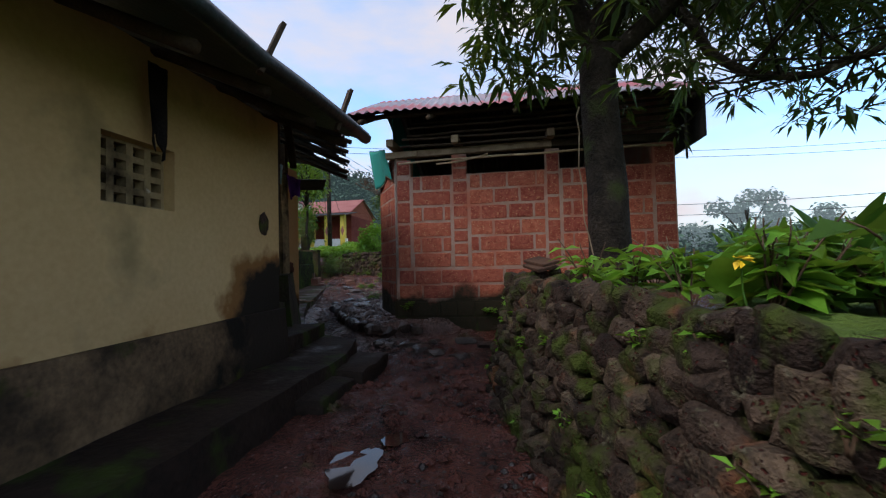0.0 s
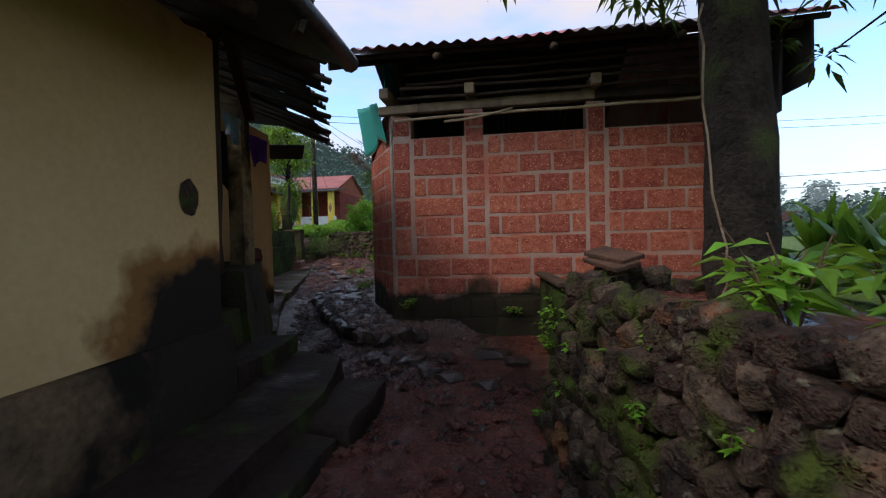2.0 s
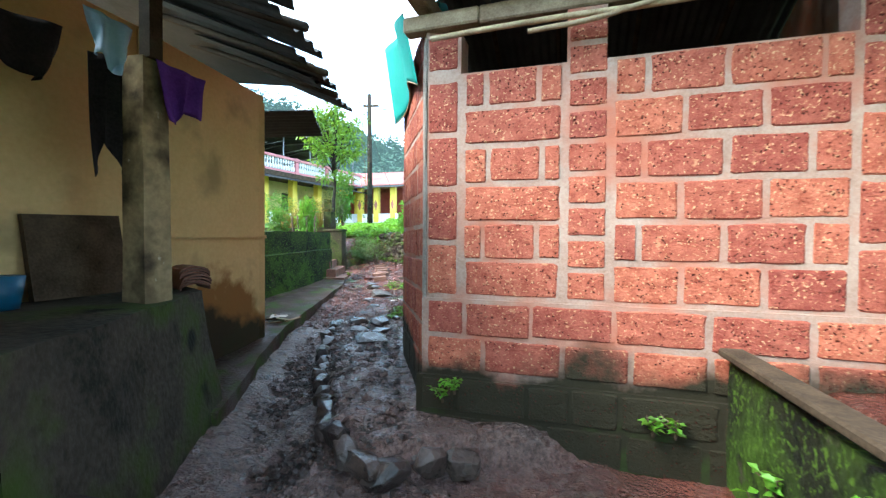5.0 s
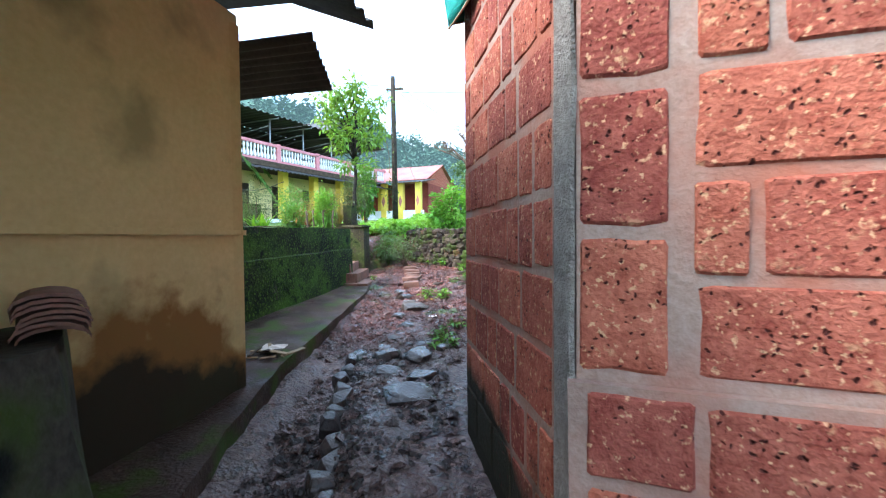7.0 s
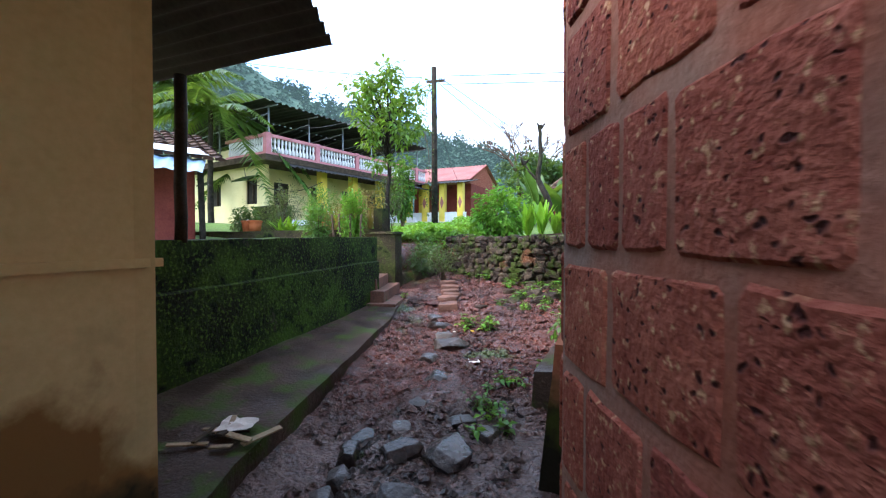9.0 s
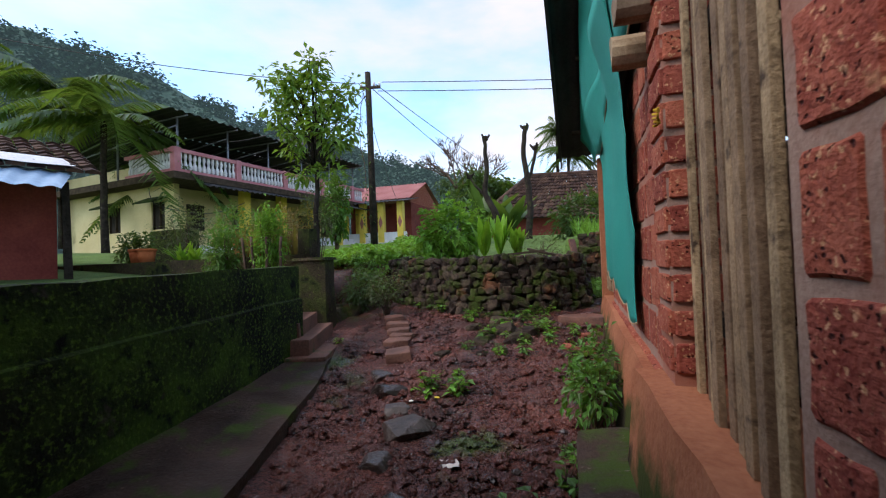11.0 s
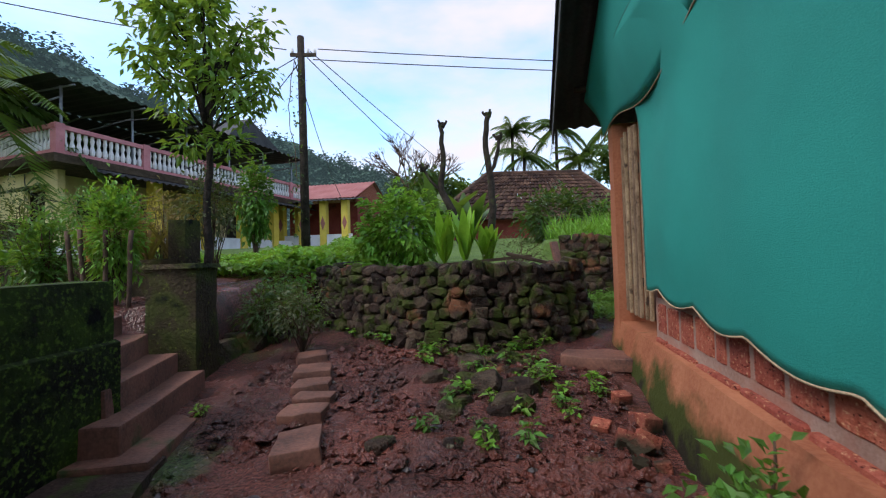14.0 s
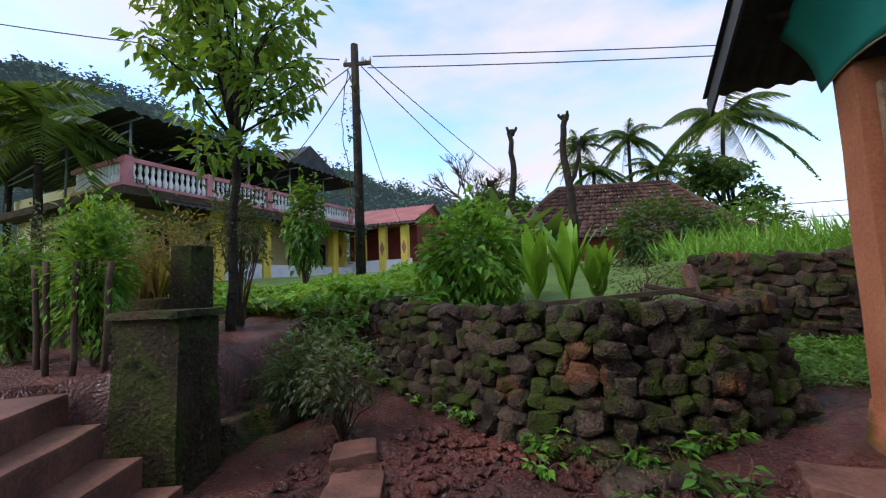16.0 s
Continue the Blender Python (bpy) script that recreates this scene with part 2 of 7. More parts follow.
M_STEP = surf("worn_red_step", (0.055, 0.024, 0.017), (0.24, 0.10, 0.065), 3, 40, 0.7, 0.5, 0.01, spots=((MOSS, 3, 0.62, 0.72),))
M_LEDGE = surf("cement_ledge", (0.018, 0.012, 0.010), (0.085, 0.05, 0.038), 2, 40, 0.8, 0.7, 0.015, wet=(0.38, 0.55, 0.3), spots=(((0.045, 0.07, 0.012), 3.4, 0.52, 0.64), ((0.15, 0.11, 0.09), 40, 0.66, 0.7)))
M_DARKWOOD = surf("dark_timber", (0.02, 0.013, 0.009), (0.075, 0.05, 0.033), 5, 60, 0.8, 0.5, 0.006, vary=0.3)
M_PALEWOOD = surf("weathered_timber", (0.20, 0.13, 0.08), (0.42, 0.31, 0.20), 6, 70, 0.8, 0.5, 0.006, vary=0.25)
M_SLAT = surf("grey_wood_slat", (0.12, 0.075, 0.045), (0.38, 0.26, 0.16), 7, 80, 0.8, 0.8, 0.008, vary=0.4, spots=(((0.07, 0.045, 0.03), 9, 0.6, 0.68),))
M_SHEET = surf("grey_roof_sheet", (0.16, 0.15, 0.18), (0.36, 0.33, 0.37), 1.2, 30, 0.42, 0.2, 0.004, metal=0.35, spots=(((0.42, 0.05, 0.06), 0.5, 0.5, 0.6),))
M_DARKSHEET = surf("dark_fibre_sheet", (0.02, 0.02, 0.021), (0.06, 0.058, 0.056), 2, 30, 0.75, 0.3, 0.006)
M_TARP = surf("dark_green_tarpaulin", (0.006, 0.012, 0.011), (0.017, 0.03, 0.028), 2, 12, 0.45, 0.5, 0.02)
M_NET = surf("green_shade_net", (0.002, 0.20, 0.165), (0.008, 0.30, 0.245), 0.9, 160, 0.75, 0.35, 0.01)
M_TILE = surf("old_clay_tile", (0.022, 0.015, 0.012), (0.10, 0.05, 0.034), 3, 40, 0.85, 0.5, 0.01, island=0.5)
M_YELLOW = surf("yellow_house_paint", (0.58, 0.47, 0.22), (0.74, 0.62, 0.34), 0.7, 18, 0.75, 0.15, 0.005, spots=(((0.30, 0.23, 0.09), 0.8, 0.62, 0.76),))
M_COLYEL = surf("bright_yellow_column", (0.62, 0.42, 0.04), (0.78, 0.58, 0.10), 2, 30, 0.6, 0.1, 0.004)
M_WHITE = surf("chalky_white_paint", (0.55, 0.53, 0.52), (0.78, 0.76, 0.75), 2, 30, 0.7, 0.15, 0.004)
M_PINK = surf("pink_rail_paint", (0.42, 0.13, 0.14), (0.60, 0.24, 0.25), 2, 30, 0.7, 0.15, 0.004)
M_REDPAINT = surf("red_oxide_paint", (0.17, 0.032, 0.024), (0.30, 0.07, 0.05), 1.5, 25, 0.8, 0.3, 0.006, spots=(((0.08, 0.03, 0.02), 1.5, 0.6, 0.75),))
# near-black colour that stands for the shade inside unlit rooms
M_ROOMDARK = surf("painted_room_dark", (0.02, 0.017, 0.014), (0.05, 0.04, 0.032), 2, 20, 0.9, 0.1, 0.004)
M_PIPE = surf("painted_steel_pipe", (0.16, 0.17, 0.19), (0.30, 0.31, 0.33), 6, 60, 0.5, 0.1, 0.002, metal=0.5)
M_BARK = surf("mango_bark", (0.012, 0.009, 0.007), (0.055, 0.042, 0.032), 6, 34, 0.9, 1.0, 0.03, spots=(((0.05, 0.06, 0.02), 3, 0.58, 0.68), ((0.22, 0.20, 0.17), 6, 0.70, 0.74)))
M_TWIG = surf("brown_twig", (0.05, 0.03, 0.02), (0.14, 0.09, 0.06), 6, 40, 0.9, 0.3, 0.006)
M_SOIL = surf("garden_soil", (0.04, 0.022, 0.014), (0.12, 0.06, 0.04), 2, 30, 0.9, 0.8, 0.02)
M_BLUESHEET = surf("blue_plastic_sheet", (0.22, 0.34, 0.48), (0.42, 0.55, 0.68), 1, 12, 0.4, 0.4, 0.02)
M_POT = surf("terracotta_pot", (0.42, 0.10, 0.03), (0.60, 0.19, 0.07), 4, 40, 0.8, 0.2, 0.004)
M_PURPLE = surf("purple_cloth", (0.06, 0.015, 0.14), (0.13, 0.04, 0.28), 4, 60, 0.9, 0.3, 0.01)
M_BLACKCLOTH = surf("dark_cloth", (0.008, 0.007, 0.008), (0.035, 0.028, 0.03), 4, 60, 0.95, 0.3, 0.01)
M_BLUE = surf("blue_plastic", (0.005, 0.06, 0.13), (0.01, 0.11, 0.20), 3, 40, 0.4, 0.05, 0.002)
M_WIRE = surf("black_cable", (0.012, 0.012, 0.013), (0.03, 0.03, 0.03), 3, 40, 0.6, 0.05, 0.002)
M_RED = surf("faded_red_sheet", (0.26, 0.06, 0.05), (0.42, 0.17, 0.145), 1, 20, 0.6, 0.2, 0.005)


def leafmat(name, dark, light, leaf=0.35, rough=0.45):
    return surf(name, dark, light, 1.3, 20, rough, 0.0, island=0.35, leaf=leaf)


L_MANGO = leafmat("mango_leaf", (0.008, 0.022, 0.008), (0.024, 0.065, 0.013), 0.22)
L_BRIGHT = leafmat("bright_leaf", (0.08, 0.22, 0.018), (0.19, 0.42, 0.045), 0.45)
L_MID = leafmat("mid_green_leaf", (0.038, 0.12, 0.016), (0.10, 0.25, 0.034), 0.38)
L_SAP = leafmat("fresh_tree_leaf", (0.06, 0.15, 0.018), (0.17, 0.30, 0.04), 0.42)
L_DARK = leafmat("dark_green_leaf", (0.016, 0.05, 0.013), (0.045, 0.105, 0.025), 0.3)
L_GREY = leafmat("greyish_shrub_leaf", (0.05, 0.06, 0.025), (0.13, 0.14, 0.07), 0.25, 0.7)
L_DRY = leafmat("dry_leaf", (0.14, 0.07, 0.02), (0.30, 0.17, 0.06), 0.3, 0.7)
L_LIME = leafmat("lime_leaf", (0.10, 0.26, 0.012), (0.24, 0.46, 0.035), 0.45, 0.35)
L_PALM = leafmat("palm_leaf", (0.025, 0.07, 0.012), (0.075, 0.145, 0.03), 0.3)
L_FAR = leafmat("far_tree_leaf", (0.030, 0.065, 0.035), (0.07, 0.125, 0.065), 0.2, 0.7)

# ---- builders ----


def part(name, bm, material, parent=None, label="", smooth=False):
    me = bpy.data.meshes.new(name)
    bm.normal_update()
    bm.to_mesh(me)
    bm.free()
    return place(name, me, material, parent, label, smooth)


def place(name, me, material, parent=None, label="", smooth=False):
    me.materials.append(material)
    if smooth:
        me.polygons.foreach_set("use_smooth", [True] * len(me.polygons))
    ob = new(name, me)
    if parent:
        ob.parent = parent
        ob.matrix_parent_inverse = root_of(parent).inverted()
    if label:
        ob["label"] = label
    return ob


ROOTS = {}


def root_of(ob):
    return ROOTS.get(ob.name, Matrix.Identity(4))


def thing(name, at, label, category, group="", kind=""):
    ob = new(name)
    ob.location, ob.empty_display_size = at, 0.1
    ROOTS[ob.name] = Matrix.Translation(at)
    return tagged(ob, label, category, group, kind)


def structure(ob, label, category):
    return tagged(ob, label, category, "", "structure")


def from_np(name, verts, faces, material, parent=None, label="", smooth=False):
    me = bpy.data.meshes.new(name)
    me.from_pydata([tuple(v) for v in verts], [], [tuple(int(i) for i in f) for f in faces])
    me.update()
    return place(name, me, material, parent, label, smooth)


def hexa(bm, base, top):
    """A solid from four base and four top corners (counter-clockwise)."""
    b, t = [bm.verts.new(p) for p in base], [bm.verts.new(p) for p in top]
    bm.faces.new(b[::-1])
    bm.faces.new(t)
    for k in range(4):
        bm.faces.new((b[k], b[(k + 1) % 4], t[(k + 1) % 4], t[k]))


def wall_piece(bm, p0, p1, z0, z1, thick, z2=None):
    """Upright slab from p0 to p1 (plan), its body to the left of that direction; z2: top at p1."""
    a, b = Vector(p0), Vector(p1)
    d = (b - a).normalized()
    n = Vector((-d.y, d.x)) * thick
    q = [a, b, b + n, a + n]
    zz = [z1, z1 if z2 is None else z2, z1 if z2 is None else z2, z1]
    hexa(bm, [(v.x, v.y, z0) for v in q], [(v.x, v.y, h) for v, h in zip(q, zz)])


def box(bm, x0, y0, z0, x1, y1, z1):
    hexa(bm, [(x0, y0, z0), (x1, y0, z0), (x1, y1, z0), (x0, y1, z0)], [(x0, y0, z1), (x1, y0, z1), (x1, y1, z1), (x0, y1, z1)])


def bevelled(bm, width=0.01, segments=1):
    bmesh.ops.bevel(bm, geom=bm.edges[:], offset=width, segments=segments, affect="EDGES", profile=0.7)
    return bm


def roughen(bm, cuts=0, amount=0.01, scale=4.0):
    if cuts:
        bmesh.ops.subdivide_edges(bm, edges=bm.edges[:], cuts=cuts, use_grid_fill=True)
    for v in bm.verts:
        v.co += noise.noise_vector(v.co * scale) * amount
    return bm


def beam(bm, a, b, w, h):
    """A squared timber from a to b."""
    m = look(a, b)
    n = (Vector(b) - Vector(a)).length
    hexa(bm, [m @ Vector(p) for p in ((-w / 2, -h / 2, 0), (w / 2, -h / 2, 0), (w / 2, h / 2, 0), (-w / 2, h / 2, 0))],
         [m @ Vector(p) for p in ((-w / 2, -h / 2, -n), (w / 2, -h / 2, -n), (w / 2, h / 2, -n), (-w / 2, h / 2, -n))])


def tube(points, radii, sides=8):
    """Vertices and faces of a round limb through points."""
    pts = [Vector(p) for p in points]
    verts, faces = [], []
    for k, p in enumerate(pts):
        d = (pts[min(k + 1, len(pts) - 1)] - pts[max(k - 1, 0)]).normalized()
        u = d.cross(Vector((0.31, 0.95, 0.05))).normalized()
        w = d.cross(u)
        for s in range(sides):
            a = 2 * math.pi * s / sides
            verts.append(p + (u * math.cos(a) + w * math.sin(a)) * radii[k])
    for k in range(len(pts) - 1):
        for s in range(sides):
            i, j = k * sides + s, k * sides + (s + 1) % sides
            faces.append((i, j, j + sides, i + sides))
    faces.append(tuple(range(sides))[::-1])
    faces.append(tuple(range((len(pts) - 1) * sides, len(pts) * sides)))
    return verts, faces


def tubes(name, limbs, material, parent=None, label="", sides=8):
    vv, ff = [], []
    for pts, rad in limbs:
        v, f = tube(pts, rad, sides)
        ff += [tuple(i + len(vv) for i in q) for q in f]
        vv += v
    return from_np(name, vv, ff, material, parent, label, True)


def pole_line(a, b, sag=0.0, n=10, wob=0.0, seed=0):
    rng = random.Random(seed)
    a, b = Vector(a), Vector(b)
    return [a.lerp(b, k / n) - Vector((0, 0, 4 * sag * (k / n) * (1 - k / n))) + Vector((rng.uniform(-wob, wob), 0, rng.uniform(-wob, wob))) for k in range(n + 1)]


def leaves(name, centres, size, material, parent=None, label="", slim=0.4, droop=0.3, seed=1, spread=1.0, ways=None):
    """One mesh of many small folded leaves, each with two blades either side of a rib."""
    rng = np.random.RandomState(seed)
    c = np.array(centres, float)
    n = len(c)
    a = rng.uniform(0, 2 * np.pi, n)
    d = np.stack([np.cos(a), np.sin(a), rng.uniform(-0.6, 0.5, n) - droop], 1)
    if ways is not None:
        d = np.array(ways) + d * spread
    d /= np.linalg.norm(d, axis=1)[:, None]
    up = np.stack([rng.normal(0, 0.35, n), rng.normal(0, 0.35, n), np.ones(n)], 1)
    s = np.cross(d, up)
    s /= np.linalg.norm(s, axis=1)[:, None]
    u = np.cross(s, d)
    L = (size * rng.uniform(0.6, 1.3, n))[:, None]
    W = L * slim * 0.5
    mid = c + d * L * 0.45 - u * L * 0.03
    tip = c + d * L - np.array([0, 0, 1.0]) * L * droop * 0.5
    lift = u * W * 0.45
    v = np.stack([c, mid + s * W + lift, mid, mid - s * W + lift, tip], 1).reshape(-1, 3)
    k = np.arange(n)[:, None] * 5
    f = np.concatenate([k + np.array([[0, 2, 1]]), k + np.array([[1, 2, 4]]), k + np.array([[0, 3, 2]]), k + np.array([[3, 4, 2]])], 0)
    return from_np(name, v, f, material, parent, label)


def cloud(rng, centre, radii, n, shell=0.55):
    """Points crowded towards the skin of an ellipsoid."""
    p = rng.normal(size=(n, 3))
    p /= np.linalg.norm(p, axis=1)[:, None]
    r = shell + (1 - shell) * rng.uniform(0, 1, n) ** 0.6
    r *= 0.8 + 0.3 * np.sin(p[:, 0] * 7 + p[:, 2] * 5) * np.sin(p[:, 1] * 6)
    return np.array(centre) + p * r[:, None] * np.array(radii)


def stone_mesh(name, seed, material, flat=1.0, sub=2):
    bm = bmesh.new()
    rng = random.Random(seed)
    for _ in range(26):
        p = Vector([rng.gauss(0, 1) for _ in range(3)]).normalized()
        bm.verts.new(Vector([math.copysign(abs(t) ** 0.7, t) * 0.52 for t in p]) * rng.uniform(0.86, 1.08))
    hull = bmesh.ops.convex_hull(bm, input=bm.verts[:])
    bmesh.ops.delete(bm, geom=[g for g in hull["geom_interior"] if isinstance(g, bmesh.types.BMVert)], context="VERTS")
    bmesh.ops.bevel(bm, geom=bm.edges[:], offset=0.035, segments=2, affect="EDGES", profile=0.6)
    off = Vector((seed * 3.7, seed * 1.3, seed * 2.1))
    for v in bm.verts:
        v.co += noise.noise_vector(v.co * 5 + off) * 0.035
        v.co.z *= flat
    me = bpy.data.meshes.new(name)
    bm.to_mesh(me)
    bm.free()
    me.materials.append(material)
    return me


def put_mesh(name, me, m, parent):
    ob = new(name, me)
    ob.parent = parent
    ob.matrix_parent_inverse = root_of(parent).inverted()
    ob.matrix_basis = m
    return ob


STONES = [stone_mesh("rubble_stone", k, M_ROCK) for k in range(9)]
PATHSTONES = [stone_mesh("path_stone", 20 + k, M_SLAB) for k in range(6)]


def stone_wall(parent, path, base, top, lean, size, seed, meshes=STONES):
    """Rubble laid in uneven rows along a path of plan points; the face leans back by lean metres."""
    rng = random.Random(seed)
    pts = [Vector(p) for p in path]
    lens = [(pts[k + 1] - pts[k]).length for k in range(len(pts) - 1)]
    total = sum(lens)

    def along(s):
        for k, n in enumerate(lens):
            if s <= n or k == len(lens) - 1:
                return pts[k].lerp(pts[k + 1], s / n), (pts[k + 1] - pts[k]).normalized(), (k + s / n) / len(lens)
            s -= n

    made, row, z = 0, 0, 0.0
    while z < 1.0:
        s = rng.uniform(0, size)
        step = None
        while s < total:
            p, d, f = along(s)
            b, t = base(f), top(f)
            w, h = size * rng.uniform(0.65, 1.5), size * rng.uniform(0.6, 1.05)
            n = Vector((d.y, -d.x))
            zz = b + (t - b) * z + h * 0.35 + rng.uniform(-0.02, 0.02)
            q = p - n * (lean * z + rng.uniform(-0.02, 0.035))
            m = Matrix.LocRotScale((q.x, q.y, zz), Euler((rng.uniform(-0.3, 0.3), rng.uniform(-0.3, 0.3), math.atan2(d.y, d.x) + rng.uniform(-0.25, 0.25))),
                                   (w * 1.12, size * rng.uniform(0.9, 1.4), h * 1.2))
            put_mesh("rubble_stone", rng.choice(meshes), m, parent)
            made += 1
            s += w * 0.92
        z += size * 0.72 / max(0.3, top(0.5) - base(0.5))
        row += 1
    return made

# ---- ground: one sheet ----
LANE_Z = ((-60, -0.2), (-5, -0.12), (0, -0.02), (3, 0.06), (5, 0.12), (6.5, 0.18), (8.2, 0.25), (10, 0.4), (12, 0.57), (13.3, 0.7), (14.2, 0.78), (15.5, 0.9), (17, 1.0), (60, 1.1), (900, 1.0))
TOP_LINE = ((-6.6, 16.62), (-6.0, 16.0), (-5.0, 15.4), (-4.15, 15.22), (-3.4, 15.45), (-2.95, 15.8))


KERB = ((-1.9, 6.1), (-2.38, 6.45), (-2.73, 6.92), (-3.12, 7.5), (-3.5, 8.2), (-3.83, 8.8), (-4.02, 9.4), (-4.2, 10.4))


def lane_z(y):
    return np.interp(y, [p[0] for p in LANE_Z], [p[1] for p in LANE_Z])


def ground_height(x, y):
    z = lane_z(y)
    # side drain beside the ledge
    edge = np.interp(y, (-5, 5, 6.7, 8.65, 10.2, 12, 14.0), (-1.2, -1.9, -3.5, -4.37, -4.9, -5.5, -6.35))
    z = z - 0.07 * np.exp(-((x - edge - 0.4) / 0.3) ** 2) * ((y > 4) & (y < 13))
    # raised paving beside the red building, edged by kerb stones
    kerb = np.interp(y, [p[1] for p in KERB], [p[0] for p in KERB])
    paved = np.clip((x - kerb) / 0.1, 0, 1) * np.clip((y - 6.12 - np.maximum(x + 2.0, 0) * 0.5) / 0.1, 0, 1) * np.clip((10.4 - y) / 1.2, 0, 1)
    z = z + np.maximum(0.36 + 0.025 * (y - 6) - z, 0) * paved
    # terrace above the rubble wall
    face = np.interp(y, (-6, -0.6, 0.3, 1.2, 2.1, 2.8, 3.6, 4.5), (1.9, 1.25, 1.0, 0.78, 0.6, 0.35, 0.18, 0.1))
    right = np.clip((x - face - 0.22) / 0.15, 0, 1) * np.clip((4.75 - y) / 0.15, 0, 1)
    far = np.clip((x - 0.35) / 0.15, 0, 1) * np.clip((y - 4.6) / 0.1, 0, 1) * np.clip((6.9 - y) / 0.1, 0, 1)
    beyond = np.clip((x - 2.7) / 0.2, 0, 1) * (y > 6)
    lift = np.maximum(np.maximum(right, far * 0.75), beyond)
    drop = np.clip((x - 8) / 30, 0, 1) * 0.25
    z = z + (1.0 - lane_z(y)) * lift - drop
    # upper terrace to the west
    line = np.interp(y, (8.3, 9.0, 12.5, 12.9, 13.3, 14.1, 14.6, 16.8, 30), (-5.7, -5.95, -6.5, -7.5, -7.6, -7.6, -7.0, -7.4, -7.4))
    west = np.clip((line - x) / 0.12, 0, 1) * (y > 6.5)
    z = z * (1 - west) + west * (1.42 + np.clip((y - 14) / 4, 0, 1) * 0.35 + np.clip((-x - 9) / 9, 0, 1) * 0.6)
    # garden above the stone retaining wall
    rim = np.interp(x, [p[0] for p in TOP_LINE], [p[1] + 0.35 for p in TOP_LINE])
    garden = np.clip((y - rim) / 0.15, 0, 1) * (x < -3.1) * (x > -9)
    z = np.maximum(z, z * (1 - garden) + garden * (1.66 + np.clip((y - 17) / 8, 0, 1) * 0.9))
    back = np.clip((y - 18.42) / 0.12, 0, 1) * (x >= -3.3) * np.clip((6 - x) / 6, 0, 1)
    z = np.maximum(z, z * (1 - back) + back * 2.15)
    back2 = np.clip((y - 17) / 8, 0, 1) * np.clip((2 - x) / 6, 0, 1)
    return np.where((y > 17.5) & (back2 > 0), np.maximum(z, 1.0 + 1.55 * back2), z)


def spaced(lo, hi, step, far):
    mid = list(np.arange(lo, hi, step))
    out, g, v = [], step, hi
    while v < far:
        out.append(v)
        g *= 1.22
        v += g
    low, g, v = [], step, lo
    while v > -far:
        g *= 1.22
        v -= g
        low.append(v)
    return np.array(low[::-1] + mid + out)


gx, gy = spaced(-7.6, 1.6, 0.07, 900), spaced(-1.0, 18.8, 0.08, 900)
GX, GY = np.meshgrid(gx, gy)
GZ = ground_height(GX, GY)
near = (GX > -9) & (GX < 3) & (GY > -3) & (GY < 19)
for (iy, ix) in zip(*np.nonzero(near)):
    p = Vector((GX[iy, ix], GY[iy, ix], 0))
    GZ[iy, ix] += 0.04 * noise.noise(p * 1.3) + 0.035 * noise.noise(p * 3.7) + 0.028 * abs(noise.noise(p * 7.0)) + 0.014 * noise.noise(p * 15.0)
nx = len(gx)
gv = np.stack([GX.ravel(), GY.ravel(), GZ.ravel()], 1)
idx = np.arange(len(gx) * len(gy)).reshape(len(gy), nx)
gf = np.stack([idx[:-1, :-1].ravel(), idx[:-1, 1:].ravel(), idx[1:, 1:].ravel(), idx[1:, :-1].ravel()], 1)
ground = structure(from_np("ground", gv, gf, M_MUD, None, "", True), "wet red earth lane with gravel and moss, muddy and uneven", "ground")


def gz(x, y):
    return float(ground_height(np.array(float(x)), np.array(float(y))))


# puddles in the lane
M_WATER = bpy.data.materials.new("puddle_water")
M_WATER.use_nodes = True
pb = M_WATER.node_tree.nodes["Principled BSDF"]
pb.inputs["Base Color"].default_value, pb.inputs["Roughness"].default_value = (0.03, 0.018, 0.014, 1), 0.04
for px, py, pr, pe in ((-0.9, 2.38, 0.16, 1.5), (-0.75, 2.75, 0.09, 1.2)):
    bm = bmesh.new()
    ring = []
    for k in range(28):
        a = 2 * math.pi * k / 28
        r = pr * (1 + 0.35 * noise.noise(Vector((math.cos(a) * 1.6 + px * 3, math.sin(a) * 1.6, pe))))
        ring.append(bm.verts.new((px + r * math.cos(a), py + r * pe * math.sin(a), gz(px, py) + 0.03)))
    bm.faces.new(ring)
    structure(part("puddle", bm, M_WATER), "shallow rain puddle lying in red mud", "puddle")

